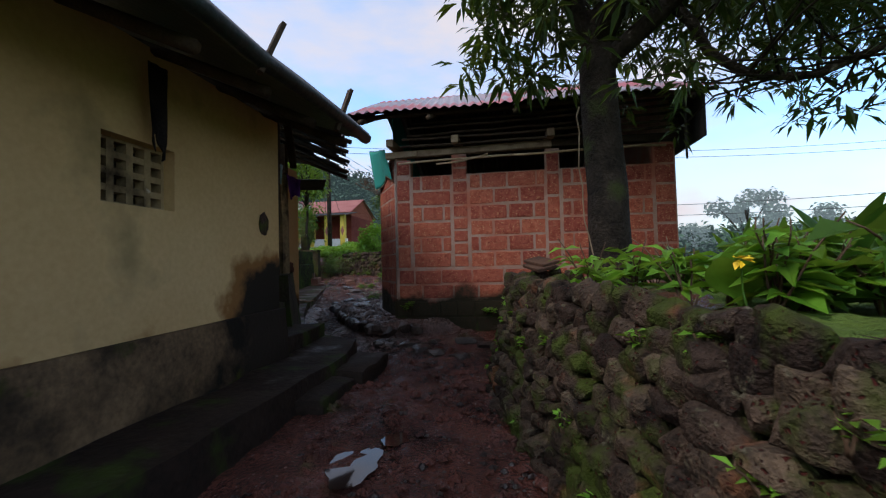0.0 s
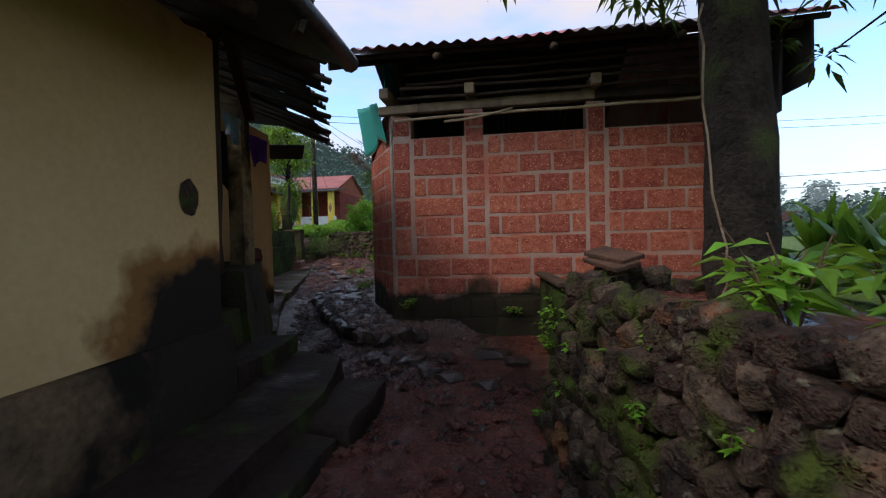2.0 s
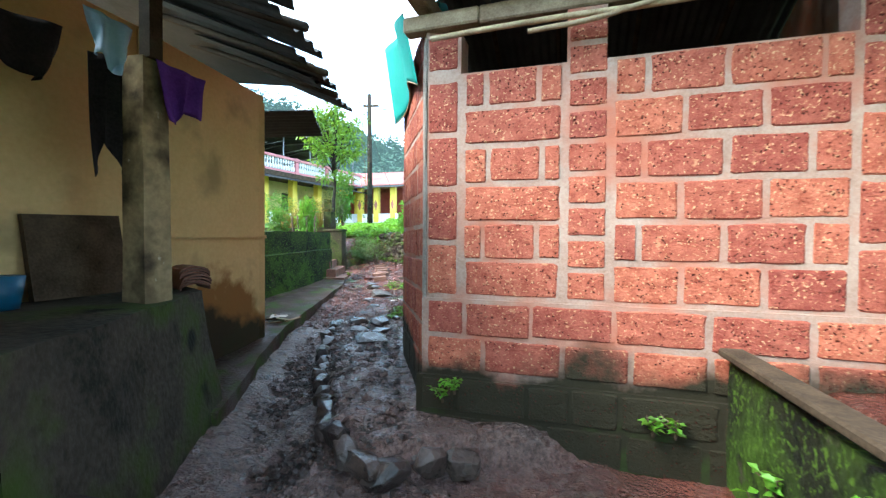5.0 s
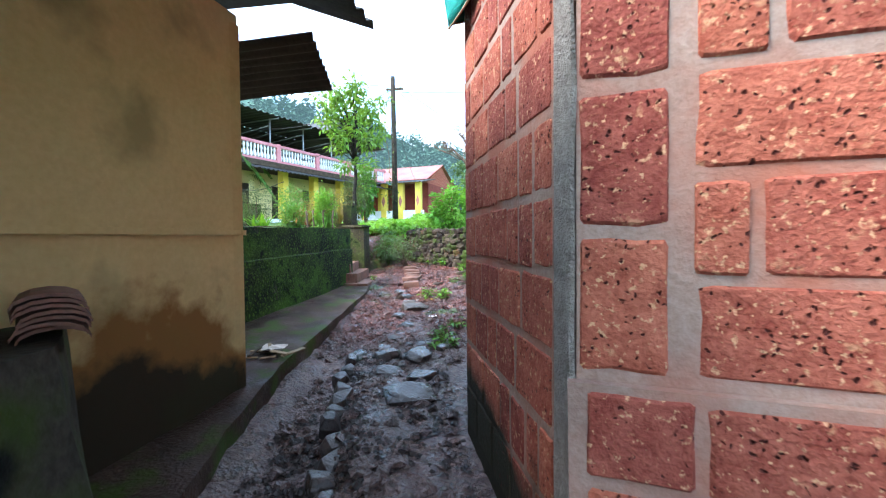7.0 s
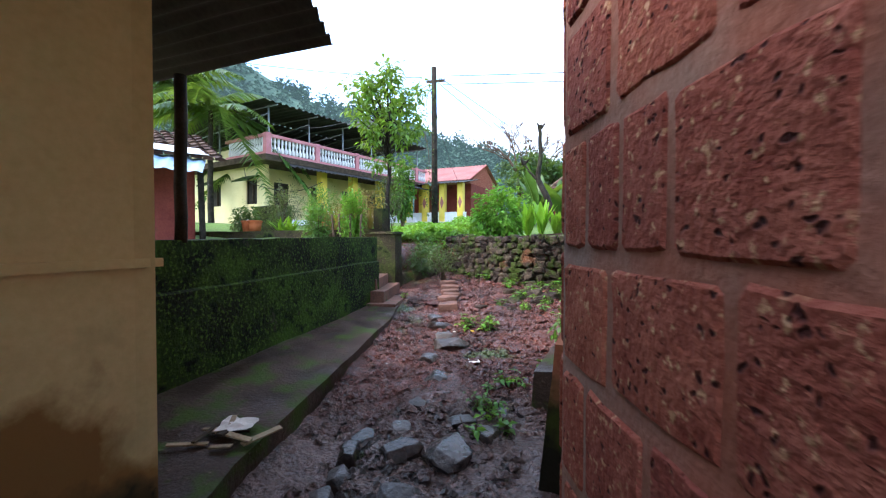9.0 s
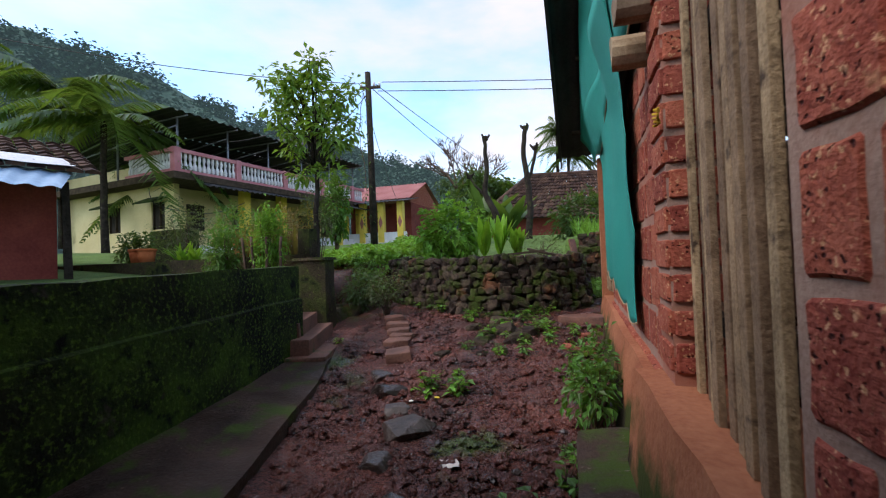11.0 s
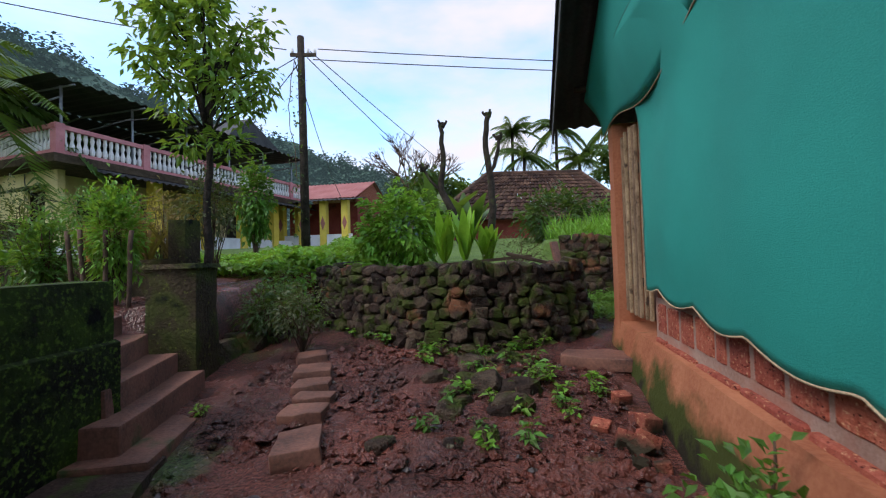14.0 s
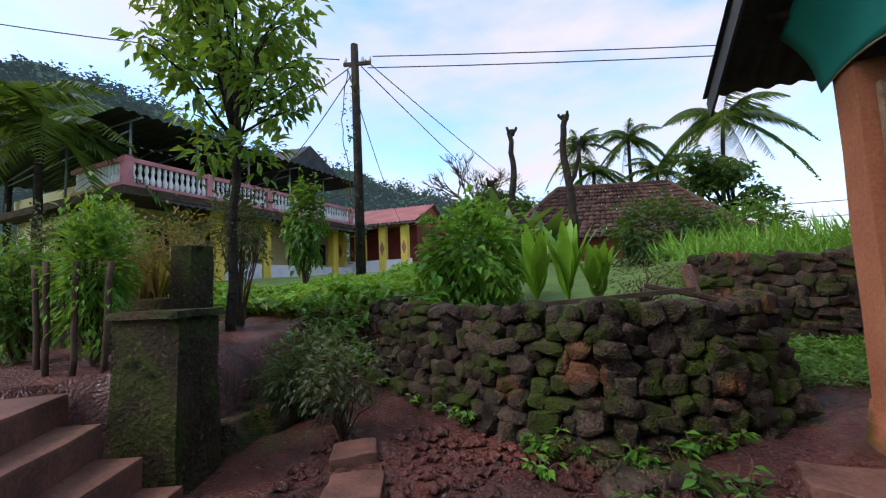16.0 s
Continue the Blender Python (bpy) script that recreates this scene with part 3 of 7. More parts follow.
# ---- red laterite building ----
PL = (-1.81, 6.81)
PB = (-2.48, 8.02)
PM = (-2.65, 9.37)
BLOCKS = []
for k in range(8):
    bm = bmesh.new()
    rk = random.Random(90 + k)
    rim = [(-0.5, -0.46), (-0.46, -0.5), (-0.16, -0.5), (0.17, -0.5), (0.46, -0.5), (0.5, -0.46), (0.5, -0.15), (0.5, 0.16), (0.5, 0.46), (0.46, 0.5), (0.15, 0.5), (-0.17, 0.5), (-0.46, 0.5), (-0.5, 0.46), (-0.5, 0.14), (-0.5, -0.16)]
    rim = [(x + rk.uniform(-0.012, 0.012), z + rk.uniform(-0.018, 0.018)) for x, z in rim]
    back = [bm.verts.new((x, 0.5, z)) for x, z in rim]
    edge = [bm.verts.new((x, -0.38, z)) for x, z in rim]
    face = [bm.verts.new((x * 0.95, -0.5 + rk.uniform(-0.03, 0.03), z * 0.93)) for x, z in rim]
    mid = bm.verts.new((rk.uniform(-0.1, 0.1), -0.5 + rk.uniform(-0.06, 0.0), rk.uniform(-0.1, 0.1)))
    for i in range(16):
        j = (i + 1) % 16
        bm.faces.new((back[j], back[i], edge[i], edge[j]))
        bm.faces.new((edge[j], edge[i], face[i], face[j]))
        bm.faces.new((face[j], face[i], mid))
    bmesh.ops.recalc_face_normals(bm, faces=bm.faces[:])
    me = bpy.data.meshes.new("laterite_block")
    bm.to_mesh(me)
    bm.free()
    me.materials.append(M_LATERITE)
    BLOCKS.append(me)


def block(parent, a, d, s, z, length, height, rng, proud=0.004, depth=0.06):
    """One laterite block on a wall face: a the face's start, d its direction, the outside to the right of d."""
    n = Vector((d.y, -d.x))
    c = Vector(a) + d * s + n * (proud - depth / 2)
    m = Matrix.LocRotScale((c.x, c.y, z), Euler((0, rng.uniform(-0.008, 0.008), math.atan2(d.y, d.x))), (length, depth, height))
    put_mesh("laterite_block", rng.choice(BLOCKS), m, parent)


def panel(parent, p0, p1, s0, s1, z0, courses, ch, seed, bl=0.41, joint=0.036, proud=0.004, small=0.0):
    """Courses of blocks between s0 and s1 along the face p0-p1; small: every other course begins and ends with a piece of that length."""
    rng = random.Random(seed)
    a, b = Vector(p0), Vector(p1)
    d = (b - a).normalized()
    for k in range(courses):
        span = s1 - s0
        if small and k % 2:
            n = max(1, round((span - 2 * small) / bl))
            cuts = [small] + [(span - 2 * small) / n] * n + [small]
        elif small:
            n = max(1, round(span / bl))
            cuts = [span / n] * n
        else:
            first = bl * (rng.uniform(0.45, 0.6) if k % 2 else rng.uniform(0.85, 1.0))
            cuts, left = [first], span - first
            while left > 0.02:
                w = min(bl * rng.choice((0.55, 0.92, 1.0, 1.1)), left)
                w = left if left - w < 0.1 else w
                cuts.append(w)
                left -= w
        s = s0
        for i, w in enumerate(cuts):
            e = w + (rng.uniform(-0.025, 0.025) if i < len(cuts) - 1 else 0)
            e = s1 - s if i == len(cuts) - 1 else e
            block(parent, a, d, s + e / 2, z0 + ch * (k + 0.5) + rng.uniform(-0.005, 0.005), max(0.04, e - joint * rng.uniform(0.7, 1.25)), ch - joint * rng.uniform(0.75, 1.2), rng, proud + rng.uniform(0.001, 0.005))
            s += e


def column(parent, p0, p1, s0, s1, z0, z1, ch, seed, joint=0.034, proud=0.006):
    rng = random.Random(seed)
    a, b = Vector(p0), Vector(p1)
    d = (b - a).normalized()
    n = max(1, round((z1 - z0) / ch))
    for k in range(n):
        block(parent, a, d, (s0 + s1) / 2, z0 + (z1 - z0) * (k + 0.5) / n, s1 - s0 - joint * 0.5, (z1 - z0) / n - joint, rng, proud)


CH = 0.257
# front wall
bm = bmesh.new()
wall_piece(bm, PL, (2.57, 6.81), 0.0, 2.735, 0.22)
for x0, x1, z1 in ((-1.81, -1.57, 3.02), (-0.87, -0.63, 3.07), (0.64, 0.86, 3.07), (2.25, 2.57, 3.05)):
    wall_piece(bm, (x0, 6.812), (x1, 6.812), 2.735, z1, 0.2)
wall_s = structure(part("wall_south", bm, M_MORTAR), "red laterite block wall with thick pinkish mortar joints", "wall")
rng0 = random.Random(3)
front = (PL, (2.57, 6.81))
column(wall_s, *front, 0.0, 0.225, 1.2, 2.7, 0.375, 1)
column(wall_s, *front, 0.0, 0.225, 2.76, 3.02, 0.3, 21)
panel(wall_s, *front, 0.26, 0.92, 1.2, 6, CH, 2, 0.45, small=0.15)
column(wall_s, *front, 0.95, 1.19, 1.2, 3.05, 0.206, 3)
panel(wall_s, *front, 1.22, 2.44, 1.2, 6, CH, 4, 0.41, small=0.17)
column(wall_s, *front, 2.46, 2.66, 1.2, 3.05, 0.37, 5)
panel(wall_s, *front, 2.69, 4.05, 1.2, 6, CH, 6, 0.45, small=0.16)
column(wall_s, *front, 4.08, 4.37, 1.2, 3.03, 0.3, 7)
# plinth courses stand a little proud
bm = bmesh.new()
wall_piece(bm, (-1.83, 6.775), (2.6, 6.775), 0.0, 1.19, 0.03)
wall_piece(bm, (-1.86, 6.74), (2.62, 6.74), 0.0, 0.66, 0.03)
roughen(bm, 3, 0.006, 6)
plinth_s = structure(part("plinth_south", bm, M_MORTAR), "damp mossy base course under the laterite wall", "plinth")
panel(plinth_s, (-1.83, 6.775), (2.6, 6.775), 0.03, 4.38, 0.69, 2, 0.245, 8, 0.46)
panel(plinth_s, (-1.86, 6.74), (2.62, 6.74), 0.03, 4.4, 0.17, 2, 0.245, 28, 0.5, 0.03, 0.002)
# west wall: slanting stretch
bm = bmesh.new()
wall_piece(bm, PM, PB, 0.0, 3.12, 0.2)
wall_piece(bm, PB, (PL[0] - 0.02, PL[1] + 0.03), 0.0, 3.12, 0.2)
wall_w1 = structure(part("wall_west_1", bm, M_MORTAR), "red laterite side wall slanting along the lane", "wall")
panel(wall_w1, PM, PB, 0.02, 1.35, 0.44, 10, 0.257, 15, 0.28, 0.034)
panel(wall_w1, PB, PL, 0.01, 1.25, 0.48, 11, 0.2435, 11, 0.265, 0.028)
bm = bmesh.new()
strip = Vector(PL) + (Vector(PB) - Vector(PL)).normalized() * 0.112
wall_piece(bm, strip, (PL[0] - 0.002, PL[1] - 0.004), 0.7, 3.0, -0.014)
bmesh.ops.recalc_face_normals(bm, faces=bm.faces[:])
roughen(bm, 10, 0.008, 24)
structure(part("corner_mortar", bm, M_ROUGHCEM), "rough grey mortar smeared down the corner", "trim")
# west wall: straight stretch with pier
bm = bmesh.new()
wall_piece(bm, (-2.62, 14.15), (-2.64, 10.55), 0.3, 3.12, 0.22)
wall_w2 = structure(part("wall_west_2", bm, M_MORTAR), "red laterite side wall with bulging blocks and pink mortar", "wall")
panel(wall_w2, (-2.62, 14.15), (-2.64, 10.55), 0.05, 3.56, 1.22, 7, 0.25, 12, 0.25, 0.042)
panel(wall_w2, (-2.62, 14.15), (-2.64, 10.55), 0.05, 3.58, 0.62, 2, 0.29, 13, 0.5, proud=0.03)
bm = bmesh.new()
box(bm, -2.665, 10.43, 0.4, -2.40, 10.70, 3.05)
pier = structure(part("pier_west", bm, M_MORTAR), "red laterite block pier beside the slatted opening", "pier")
for k in range(12):
    z = 1.26 + k * 0.149 + 0.074
    for a, d in (((-2.67, 10.70), Vector((0, -1))), ((-2.665, 10.425), Vector((1, 0)))):
        block(pier, a, d, 0.14, z, 0.262, 0.112 + rng0.uniform(-0.01, 0.015), rng0, 0.009)
# plinth and sill along the west side
bm = bmesh.new()
hexa(bm, [(-2.84, 9.2, 0.1), (-2.3, 9.2, 0.1), (-2.3, 10.7, 0.1), (-2.93, 10.7, 0.1)], [(-2.73, 9.22, 1.2), (-2.3, 9.22, 1.2), (-2.3, 10.7, 1.22), (-2.79, 10.7, 1.22)])
roughen(bm, 5, 0.015, 5)
structure(part("plinth_west_1", bm, M_PLINTHRED), "mossy ochre plastered sill below the slatted opening", "plinth")
bm = bmesh.new()
hexa(bm, [(-2.92, 10.7, 0.2), (-2.3, 10.7, 0.2), (-2.3, 15.4, 0.2), (-2.84, 15.4, 0.2)], [(-2.73, 10.7, 1.16), (-2.3, 10.7, 1.16), (-2.3, 15.4, 1.16), (-2.69, 15.4, 1.16)])
roughen(bm, 6, 0.02, 4)
structure(part("plinth_west_2", bm, M_PLINTHRED), "rough ochre mud plaster along the foot of the wall", "plinth")
bm = bmesh.new()
box(bm, -2.70, 15.12, 0.7, -2.40, 15.36, 3.2)
roughen(bm, 4, 0.01, 4)
structure(part("pier_corner", bm, M_PLINTHRED), "plastered ochre corner post of the red building", "pier")
# remaining sides and floor inside
# unseen walls and gable infill, added to shut light out of the building
bm = bmesh.new()
wall_piece(bm, (2.57, 6.815), (2.57, 15.35), 0.0, 3.0, 0.2)
for yy in (6.9, 9.0, 11.0, 13.0):
    hexa(bm, [(2.40, yy, 2.95), (2.55, yy, 2.95), (2.55, min(yy + 2.05, 15.3), 2.95), (2.40, min(yy + 2.05, 15.3), 2.95)],
         [(2.40, yy, float(np.interp(yy, (6.1, 11, 16), (3.45, 5.6, 3.3)))), (2.55, yy, float(np.interp(yy, (6.1, 11, 16), (3.45, 5.6, 3.3)))),
          (2.55, min(yy + 2.05, 15.3), float(np.interp(min(yy + 2.05, 15.3), (6.1, 11, 16), (3.45, 5.6, 3.3)))), (2.40, min(yy + 2.05, 15.3), float(np.interp(min(yy + 2.05, 15.3), (6.1, 11, 16), (3.45, 5.6, 3.3))))])
wall_e = structure(part("wall_east", bm, M_MORTAR), "plain unseen side wall and gable infill, added to keep the inside dark", "wall")
bm = bmesh.new()
wall_piece(bm, (2.36, 15.35), (-2.38, 15.35), 0.0, 3.2, 0.2)
structure(part("wall_north", bm, M_MORTAR), "plain unseen rear wall, added to keep the inside dark", "wall")
# cement apron at the foot of the west wall
bm = bmesh.new()
hexa(bm, [(-3.1, 10.2, 0.2), (-2.8, 10.2, 0.2), (-2.8, 11.1, 0.2), (-3.1, 11.1, 0.2)], [(-3.08, 10.22, 0.72), (-2.78, 10.22, 0.76), (-2.78, 11.08, 0.78), (-3.08, 11.08, 0.74)])
roughen(bm, 4, 0.012, 5)
tagged(part("stone_step", bm, M_LEDGE), "mossy stone doorstep below the slatted opening", "step")

# slatted screens
for name, (x0, y0), (x1, y1), z0, z1, n in (("slatted_screen", (-2.65, 9.4), (-2.57, 10.42), 1.21, 3.0, 9), ("slatted_screen", (-2.63, 14.25), (-2.62, 15.1), 1.28, 3.0, 9)):
    scr = thing(name, (x0, y0, z0), "upright weathered wooden slats closing an opening", "screen", "slatted screens")
    rs = random.Random(n + int(y0))
    for k in range(n):
        f = (k + 0.5) / n
        bm = bmesh.new()
        bx, by = x0 + (x1 - x0) * f, y0 + (y1 - y0) * f
        hw, jx, zt = (abs(y1 - y0) / n) * rs.uniform(0.2, 0.27), rs.uniform(-0.02, 0.02), z1 + rs.uniform(-0.02, 0.05)
        box(bm, bx - 0.012 + jx, by - hw, z0, bx + 0.012 + jx, by + hw, zt)
        bevelled(bm, 0.005, 2)
        part("slat", bm, M_SLAT, scr)
    for zz in (z0 + 0.3, z1 - 0.35):
        bm = bmesh.new()
        beam(bm, (x0 + 0.06, y0, zz), (x1 + 0.06, y1, zz), 0.04, 0.07)
        part("cross_rail", bm, M_DARKWOOD, scr)

# ---- roof of the red building: corrugated sheets on poles ----
EAVE_S, RIDGE, EAVE_N = (6.1, 3.62), (11.0, 5.75), (16.0, 3.45)


def roof_z(y):
    return float(np.interp(y, (EAVE_S[0], RIDGE[0], EAVE_N[0]), (EAVE_S[1], RIDGE[1], EAVE_N[1])))


def corrugated(name, corners, pitch, depth, material, parent, label="", thick=0.004, rows=6, seed=0):
    """A corrugated sheet over four corners (a, b along the eave; c, d along the top), waves running up the slope."""
    a, b, c, d = [Vector(p) for p in corners]
    n = max(8, int((b - a).length / pitch * 6))
    up = (b - a).cross(d - a).normalized()
    rng = random.Random(seed)
    vv, ff = [], []
    for layer in (0, 1):
        for j in range(rows + 1):
            for i in range(n + 1):
                s = i / n
                p = (a.lerp(b, s)).lerp(d.lerp(c, s), j / rows)
                w = math.sin(2 * math.pi * (b - a).length * s / pitch)
                sag = 0.02 * noise.noise(Vector((s * 4 + seed, j * 0.6, 0)))
                vv.append(p + up * (depth * w + sag - layer * thick))
    for layer in (0, 1):
        o = layer * (rows + 1) * (n + 1)
        for j in range(rows):
            for i in range(n):
                q = o + j * (n + 1) + i
                f = (q, q + 1, q + n + 2, q + n + 1)
                ff.append(f if layer == 0 else f[::-1])
    return from_np(name, vv, ff, material, parent, label, True)


roof = thing("shed_roof", (0, 11, 3.0), "corrugated red and grey metal sheet roof carried on rough poles", "roof")
corrugated("roof_sheet", ((-2.4, 6.1, 3.62), (3.0, 6.1, 3.62), (3.0, 11.0, 5.75), (-3.3, 11.0, 5.75)), 0.15, 0.018, M_SHEET, roof)
corrugated("roof_sheet", ((3.0, 16.0, 3.45), (-3.28, 16.0, 3.45), (-3.3, 11.02, 5.74), (3.0, 11.02, 5.74)), 0.15, 0.018, M_DARKSHEET, roof)
for k in range(8):
    y = 6.35 + k * 1.28
    tubes("purlin", [(pole_line((-2.55 - 0.07 * k, y, roof_z(y) - 0.09), (3.0, y, roof_z(y) - 0.08), 0.02, 8, 0.012, k), [0.035] * 9)], M_DARKWOOD, roof, "", 6)
for k, x in enumerate((-2.2, -1.1, 0.2, 1.5, 2.6)):
    tubes("rafter", [(pole_line((x, 6.15, 3.50), (x, 11.0, 5.6), 0.03, 6, 0.015, 30 + k), [0.045] * 7)], M_DARKWOOD, roof, "", 6)
    tubes("rafter", [(pole_line((x, 15.9, 3.36), (x, 11.0, 5.6), 0.03, 6, 0.015, 40 + k), [0.045] * 7)], M_DARKWOOD, roof, "", 6)
bm = bmesh.new()
beam(bm, (-2.38, 6.12, 3.52), (-3.26, 11.0, 5.62), 0.02, 0.2)
part("barge_board", bm, M_DARKSHEET, roof, "dark flat board along the roof's edge")
bm = bmesh.new()
beam(bm, (-3.24, 15.98, 3.33), (-3.26, 11.0, 5.62), 0.02, 0.16)
part("barge_board", bm, M_DARKSHEET, roof, "dark flat board along the roof's edge")
for k in range(5):
    y = 6.7
    z = 3.22 + 0.09 * k
    tubes("pole", [(pole_line((-1.7 + 0.05 * k, y - 0.1 * (k % 2), z), (2.6, y - 0.05 * k, z + 0.04), 0.02, 9, 0.014, 60 + k), [0.022] * 10)], M_DARKWOOD, roof, "", 6)
bm = bmesh.new()
beam(bm, (2.62, 6.5, 3.62), (2.66, 6.6, 2.74), 0.03, 0.3)
part("side_board", bm, M_DARKSHEET, roof, "dark board hanging at the roof's corner")
bm = bmesh.new()
hexa(bm, [(2.74, 6.2, 2.95), (2.77, 6.2, 2.95), (2.77, 8.4, 2.95), (2.74, 8.4, 2.95)], [(2.74, 6.2, 3.56), (2.77, 6.2, 3.56), (2.77, 8.4, 4.5), (2.74, 8.4, 4.5)])
part("side_board", bm, M_DARKSHEET, roof, "dark sheet closing the roof's side")
# beams on the piers
bm = bmesh.new()
beam(bm, (-2.0, 6.86, 3.12), (-1.45, 6.86, 3.13), 0.12, 0.11)
bevelled(bm, 0.012)
tagged(part("timber_beam", bm, M_PALEWOOD), "short pale sawn beam resting on the block piers", "beam", "wall beams")
bm = bmesh.new()
beam(bm, (-1.45, 6.87, 3.13), (0.75, 6.87, 3.16), 0.12, 0.12)
bevelled(bm, 0.012)
tagged(part("timber_beam", bm, M_PALEWOOD), "long pale sawn beam resting on the block piers", "beam", "wall beams")
bm = bmesh.new()
beam(bm, (0.75, 6.87, 3.16), (2.65, 6.87, 3.14), 0.12, 0.12)
bevelled(bm, 0.012)
tagged(part("timber_beam", bm, M_DARKWOOD), "dark weathered beam resting on the block piers", "beam", "wall beams")
for x in (-1.86, -0.78, 0.72):
    bm = bmesh.new()
    beam(bm, (x, 6.58, 3.27), (x, 7.3, 3.29), 0.12, 0.13)
    bevelled(bm, 0.012)
    tagged(part("beam_end", bm, M_PALEWOOD), "sawn end of a cross beam jutting from the wall top", "beam", "cross beams")
for k, (y, z) in enumerate(((10.6, 2.98), (10.85, 2.86))):
    bm = bmesh.new()
    bmesh.ops.create_cone(bm, cap_ends=True, segments=12, radius1=0.09, radius2=0.085, depth=0.75, matrix=pose(-2.45, y, z, 0, 90, 0))
    roughen(bm, 1, 0.012, 8)
    tagged(part("log_end", bm, M_PALEWOOD), "round log end jutting out from the wall top", "beam", "cross beams")
tagged(tubes("bamboo_pole", [(pole_line((-1.75, 6.68, 2.93), (2.4, 6.68, 2.98), -0.02, 10, 0.012, 5), [0.019] * 11)], M_PALEWOOD, None, "", 7), "long thin pale pole laid across the wall's openings", "pole", "thin poles")
tagged(tubes("bamboo_pole", [(pole_line((-1.1, 6.66, 2.88), (-0.25, 6.66, 3.0), 0.01, 6, 0.012, 8), [0.017] * 7)], M_PALEWOOD, None, "", 7), "short thin pale pole laid across the wall's openings", "pole", "thin poles")


# ---- green shade net ----
def net_sheet(name, fn, nu, nv, label):
    vv = [fn(u / nu, v / nv) for v in range(nv + 1) for u in range(nu + 1)]
    ff = [(v * (nu + 1) + u, v * (nu + 1) + u + 1, (v + 1) * (nu + 1) + u + 1, (v + 1) * (nu + 1) + u) for v in range(nv) for u in range(nu)]
    ob = from_np(name, vv, ff, M_NET, None, "", True)
    mod = ob.modifiers.new("thickness", "SOLIDIFY")
    mod.thickness = 0.004
    tubes("hem", [([Vector(fn(u / nu, 0)) + Vector((-0.004, 0, 0)) for u in range(nu + 1)], [0.006] * (nu + 1))], M_PALEWOOD, ob, "pale rolled bottom hem", 5)
    tubes("top_cord", [([Vector(fn(u / nu, 1)) for u in range(nu + 1)], [0.005] * (nu + 1))], M_WIRE, ob, "dark cord along the top", 5)
    return tagged(ob, label, "shade net", "green shade nets")


def net_main(u, v):
    y = 11.31 + 2.83 * u
    scal_side = 0.11 * abs(math.sin(math.pi * (v * 3.0 + 0.1))) * (1 - u) ** 6
    bottom = 1.34 + 0.27 * u - 0.06 * abs(math.sin(math.pi * u * 4.5))
    z = bottom + (3.22 - bottom) * v
    out = 0.035 + 0.03 * noise.noise(Vector((u * 3, v * 2, 2))) + 0.012 * math.sin(u * 17 + v * 3)
    lean = max(0, v - 0.78) / 0.22
    return (-2.66 - out - 0.2 * lean ** 1.4 * (0.7 + 0.3 * math.sin(u * 9)), y + scal_side * 1.2, z + 0.35 * lean)


net_sheet("shade_net", net_main, 60, 40, "green shade net stretched over the laterite wall, edges scalloped")


def net_gable(u, v):
    y = 10.55 + 4.9 * u
    z0, z1 = 3.1 - 0.1 * math.sin(u * 12), roof_z(y) - 0.12
    x = -2.72 - 0.2 * v ** 0.8 - 0.06 * math.sin(v * 3.14) * math.sin(u * 10 + 1)
    return (x, y, z0 + (z1 - z0) * v)


net_sheet("shade_net", net_gable, 50, 14, "green shade net hung from the roof edge, slack and wrinkled")


def net_corner(u, v):
    y = 7.0 + 2.1 * u
    base = Vector(PL).lerp(Vector(PB), min(1, u * 1.6 + 0.06)).lerp(Vector(PM), max(0, u * 1.6 - 1))
    z0 = 2.72 + 0.1 * math.sin(u * 9) + 0.25 * u
    z1 = 3.25 + 0.5 * u
    return (base.x - 0.06 - 0.12 * v - 0.04 * math.sin(u * 14), base.y, z0 + (z1 - z0) * v)


net_sheet("shade_net", net_corner, 30, 10, "green shade net strip hanging at the wall's corner")

# ---- cream house ----
bm = bmesh.new()
X = -2.37
box(bm, X - 0.3, -3.5, 0.3, X, 2.09, 2.82)
box(bm, X - 0.3, 2.09, 0.3, X, 2.66, 1.70)
box(bm, X - 0.3, 2.09, 2.14, X, 2.66, 2.82)
box(bm, X - 0.3, 2.66, 0.3, X, 4.07, 2.82)
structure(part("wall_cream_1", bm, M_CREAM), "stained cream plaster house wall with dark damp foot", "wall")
vent = thing("window_1", (X, 2.42, 1.70), "square concrete lattice vent window in the cream wall", "window", "", "structure")
rows, cols = 4, 4
for k in range(cols + 1):
    bm = bmesh.new()
    y = 2.09 + 0.57 * k / cols
    box(bm, X - 0.17, max(2.091, y - 0.026), 1.701, X - 0.09, min(2.659, y + 0.026), 2.139)
    part("mullion", bm, M_SOOT, vent)
for k in range(rows + 1):
    bm = bmesh.new()
    z = 1.70 + 0.44 * k / rows
    box(bm, X - 0.168, 2.092, max(1.702, z - 0.022), X - 0.092, 2.658, min(2.138, z + 0.022))
    part("transom", bm, M_SOOT, vent)
# added dark block: paints the lattice holes as an unlit room
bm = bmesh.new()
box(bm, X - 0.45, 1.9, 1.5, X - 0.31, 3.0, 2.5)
structure(part("room_dark_panel", bm, M_ROOMDARK), "dark panel standing in for the unlit room behind the lattice", "wall")
# grey patch where plaster fell
bm = bmesh.new()
ring = []
for k in range(18):
    a = 2 * math.pi * k / 18
    r = 0.085 * (1 + 0.2 * noise.noise(Vector((math.cos(a) * 2, math.sin(a) * 2, 3))))
    ring.append(bm.verts.new((X + 0.005, 3.79 + r * math.cos(a), 1.71 + 1.35 * r * math.sin(a))))
bm.faces.new(ring)
structure(part("plaster_patch", bm, M_LEDGE), "grey oval patch where the plaster has fallen", "trim")
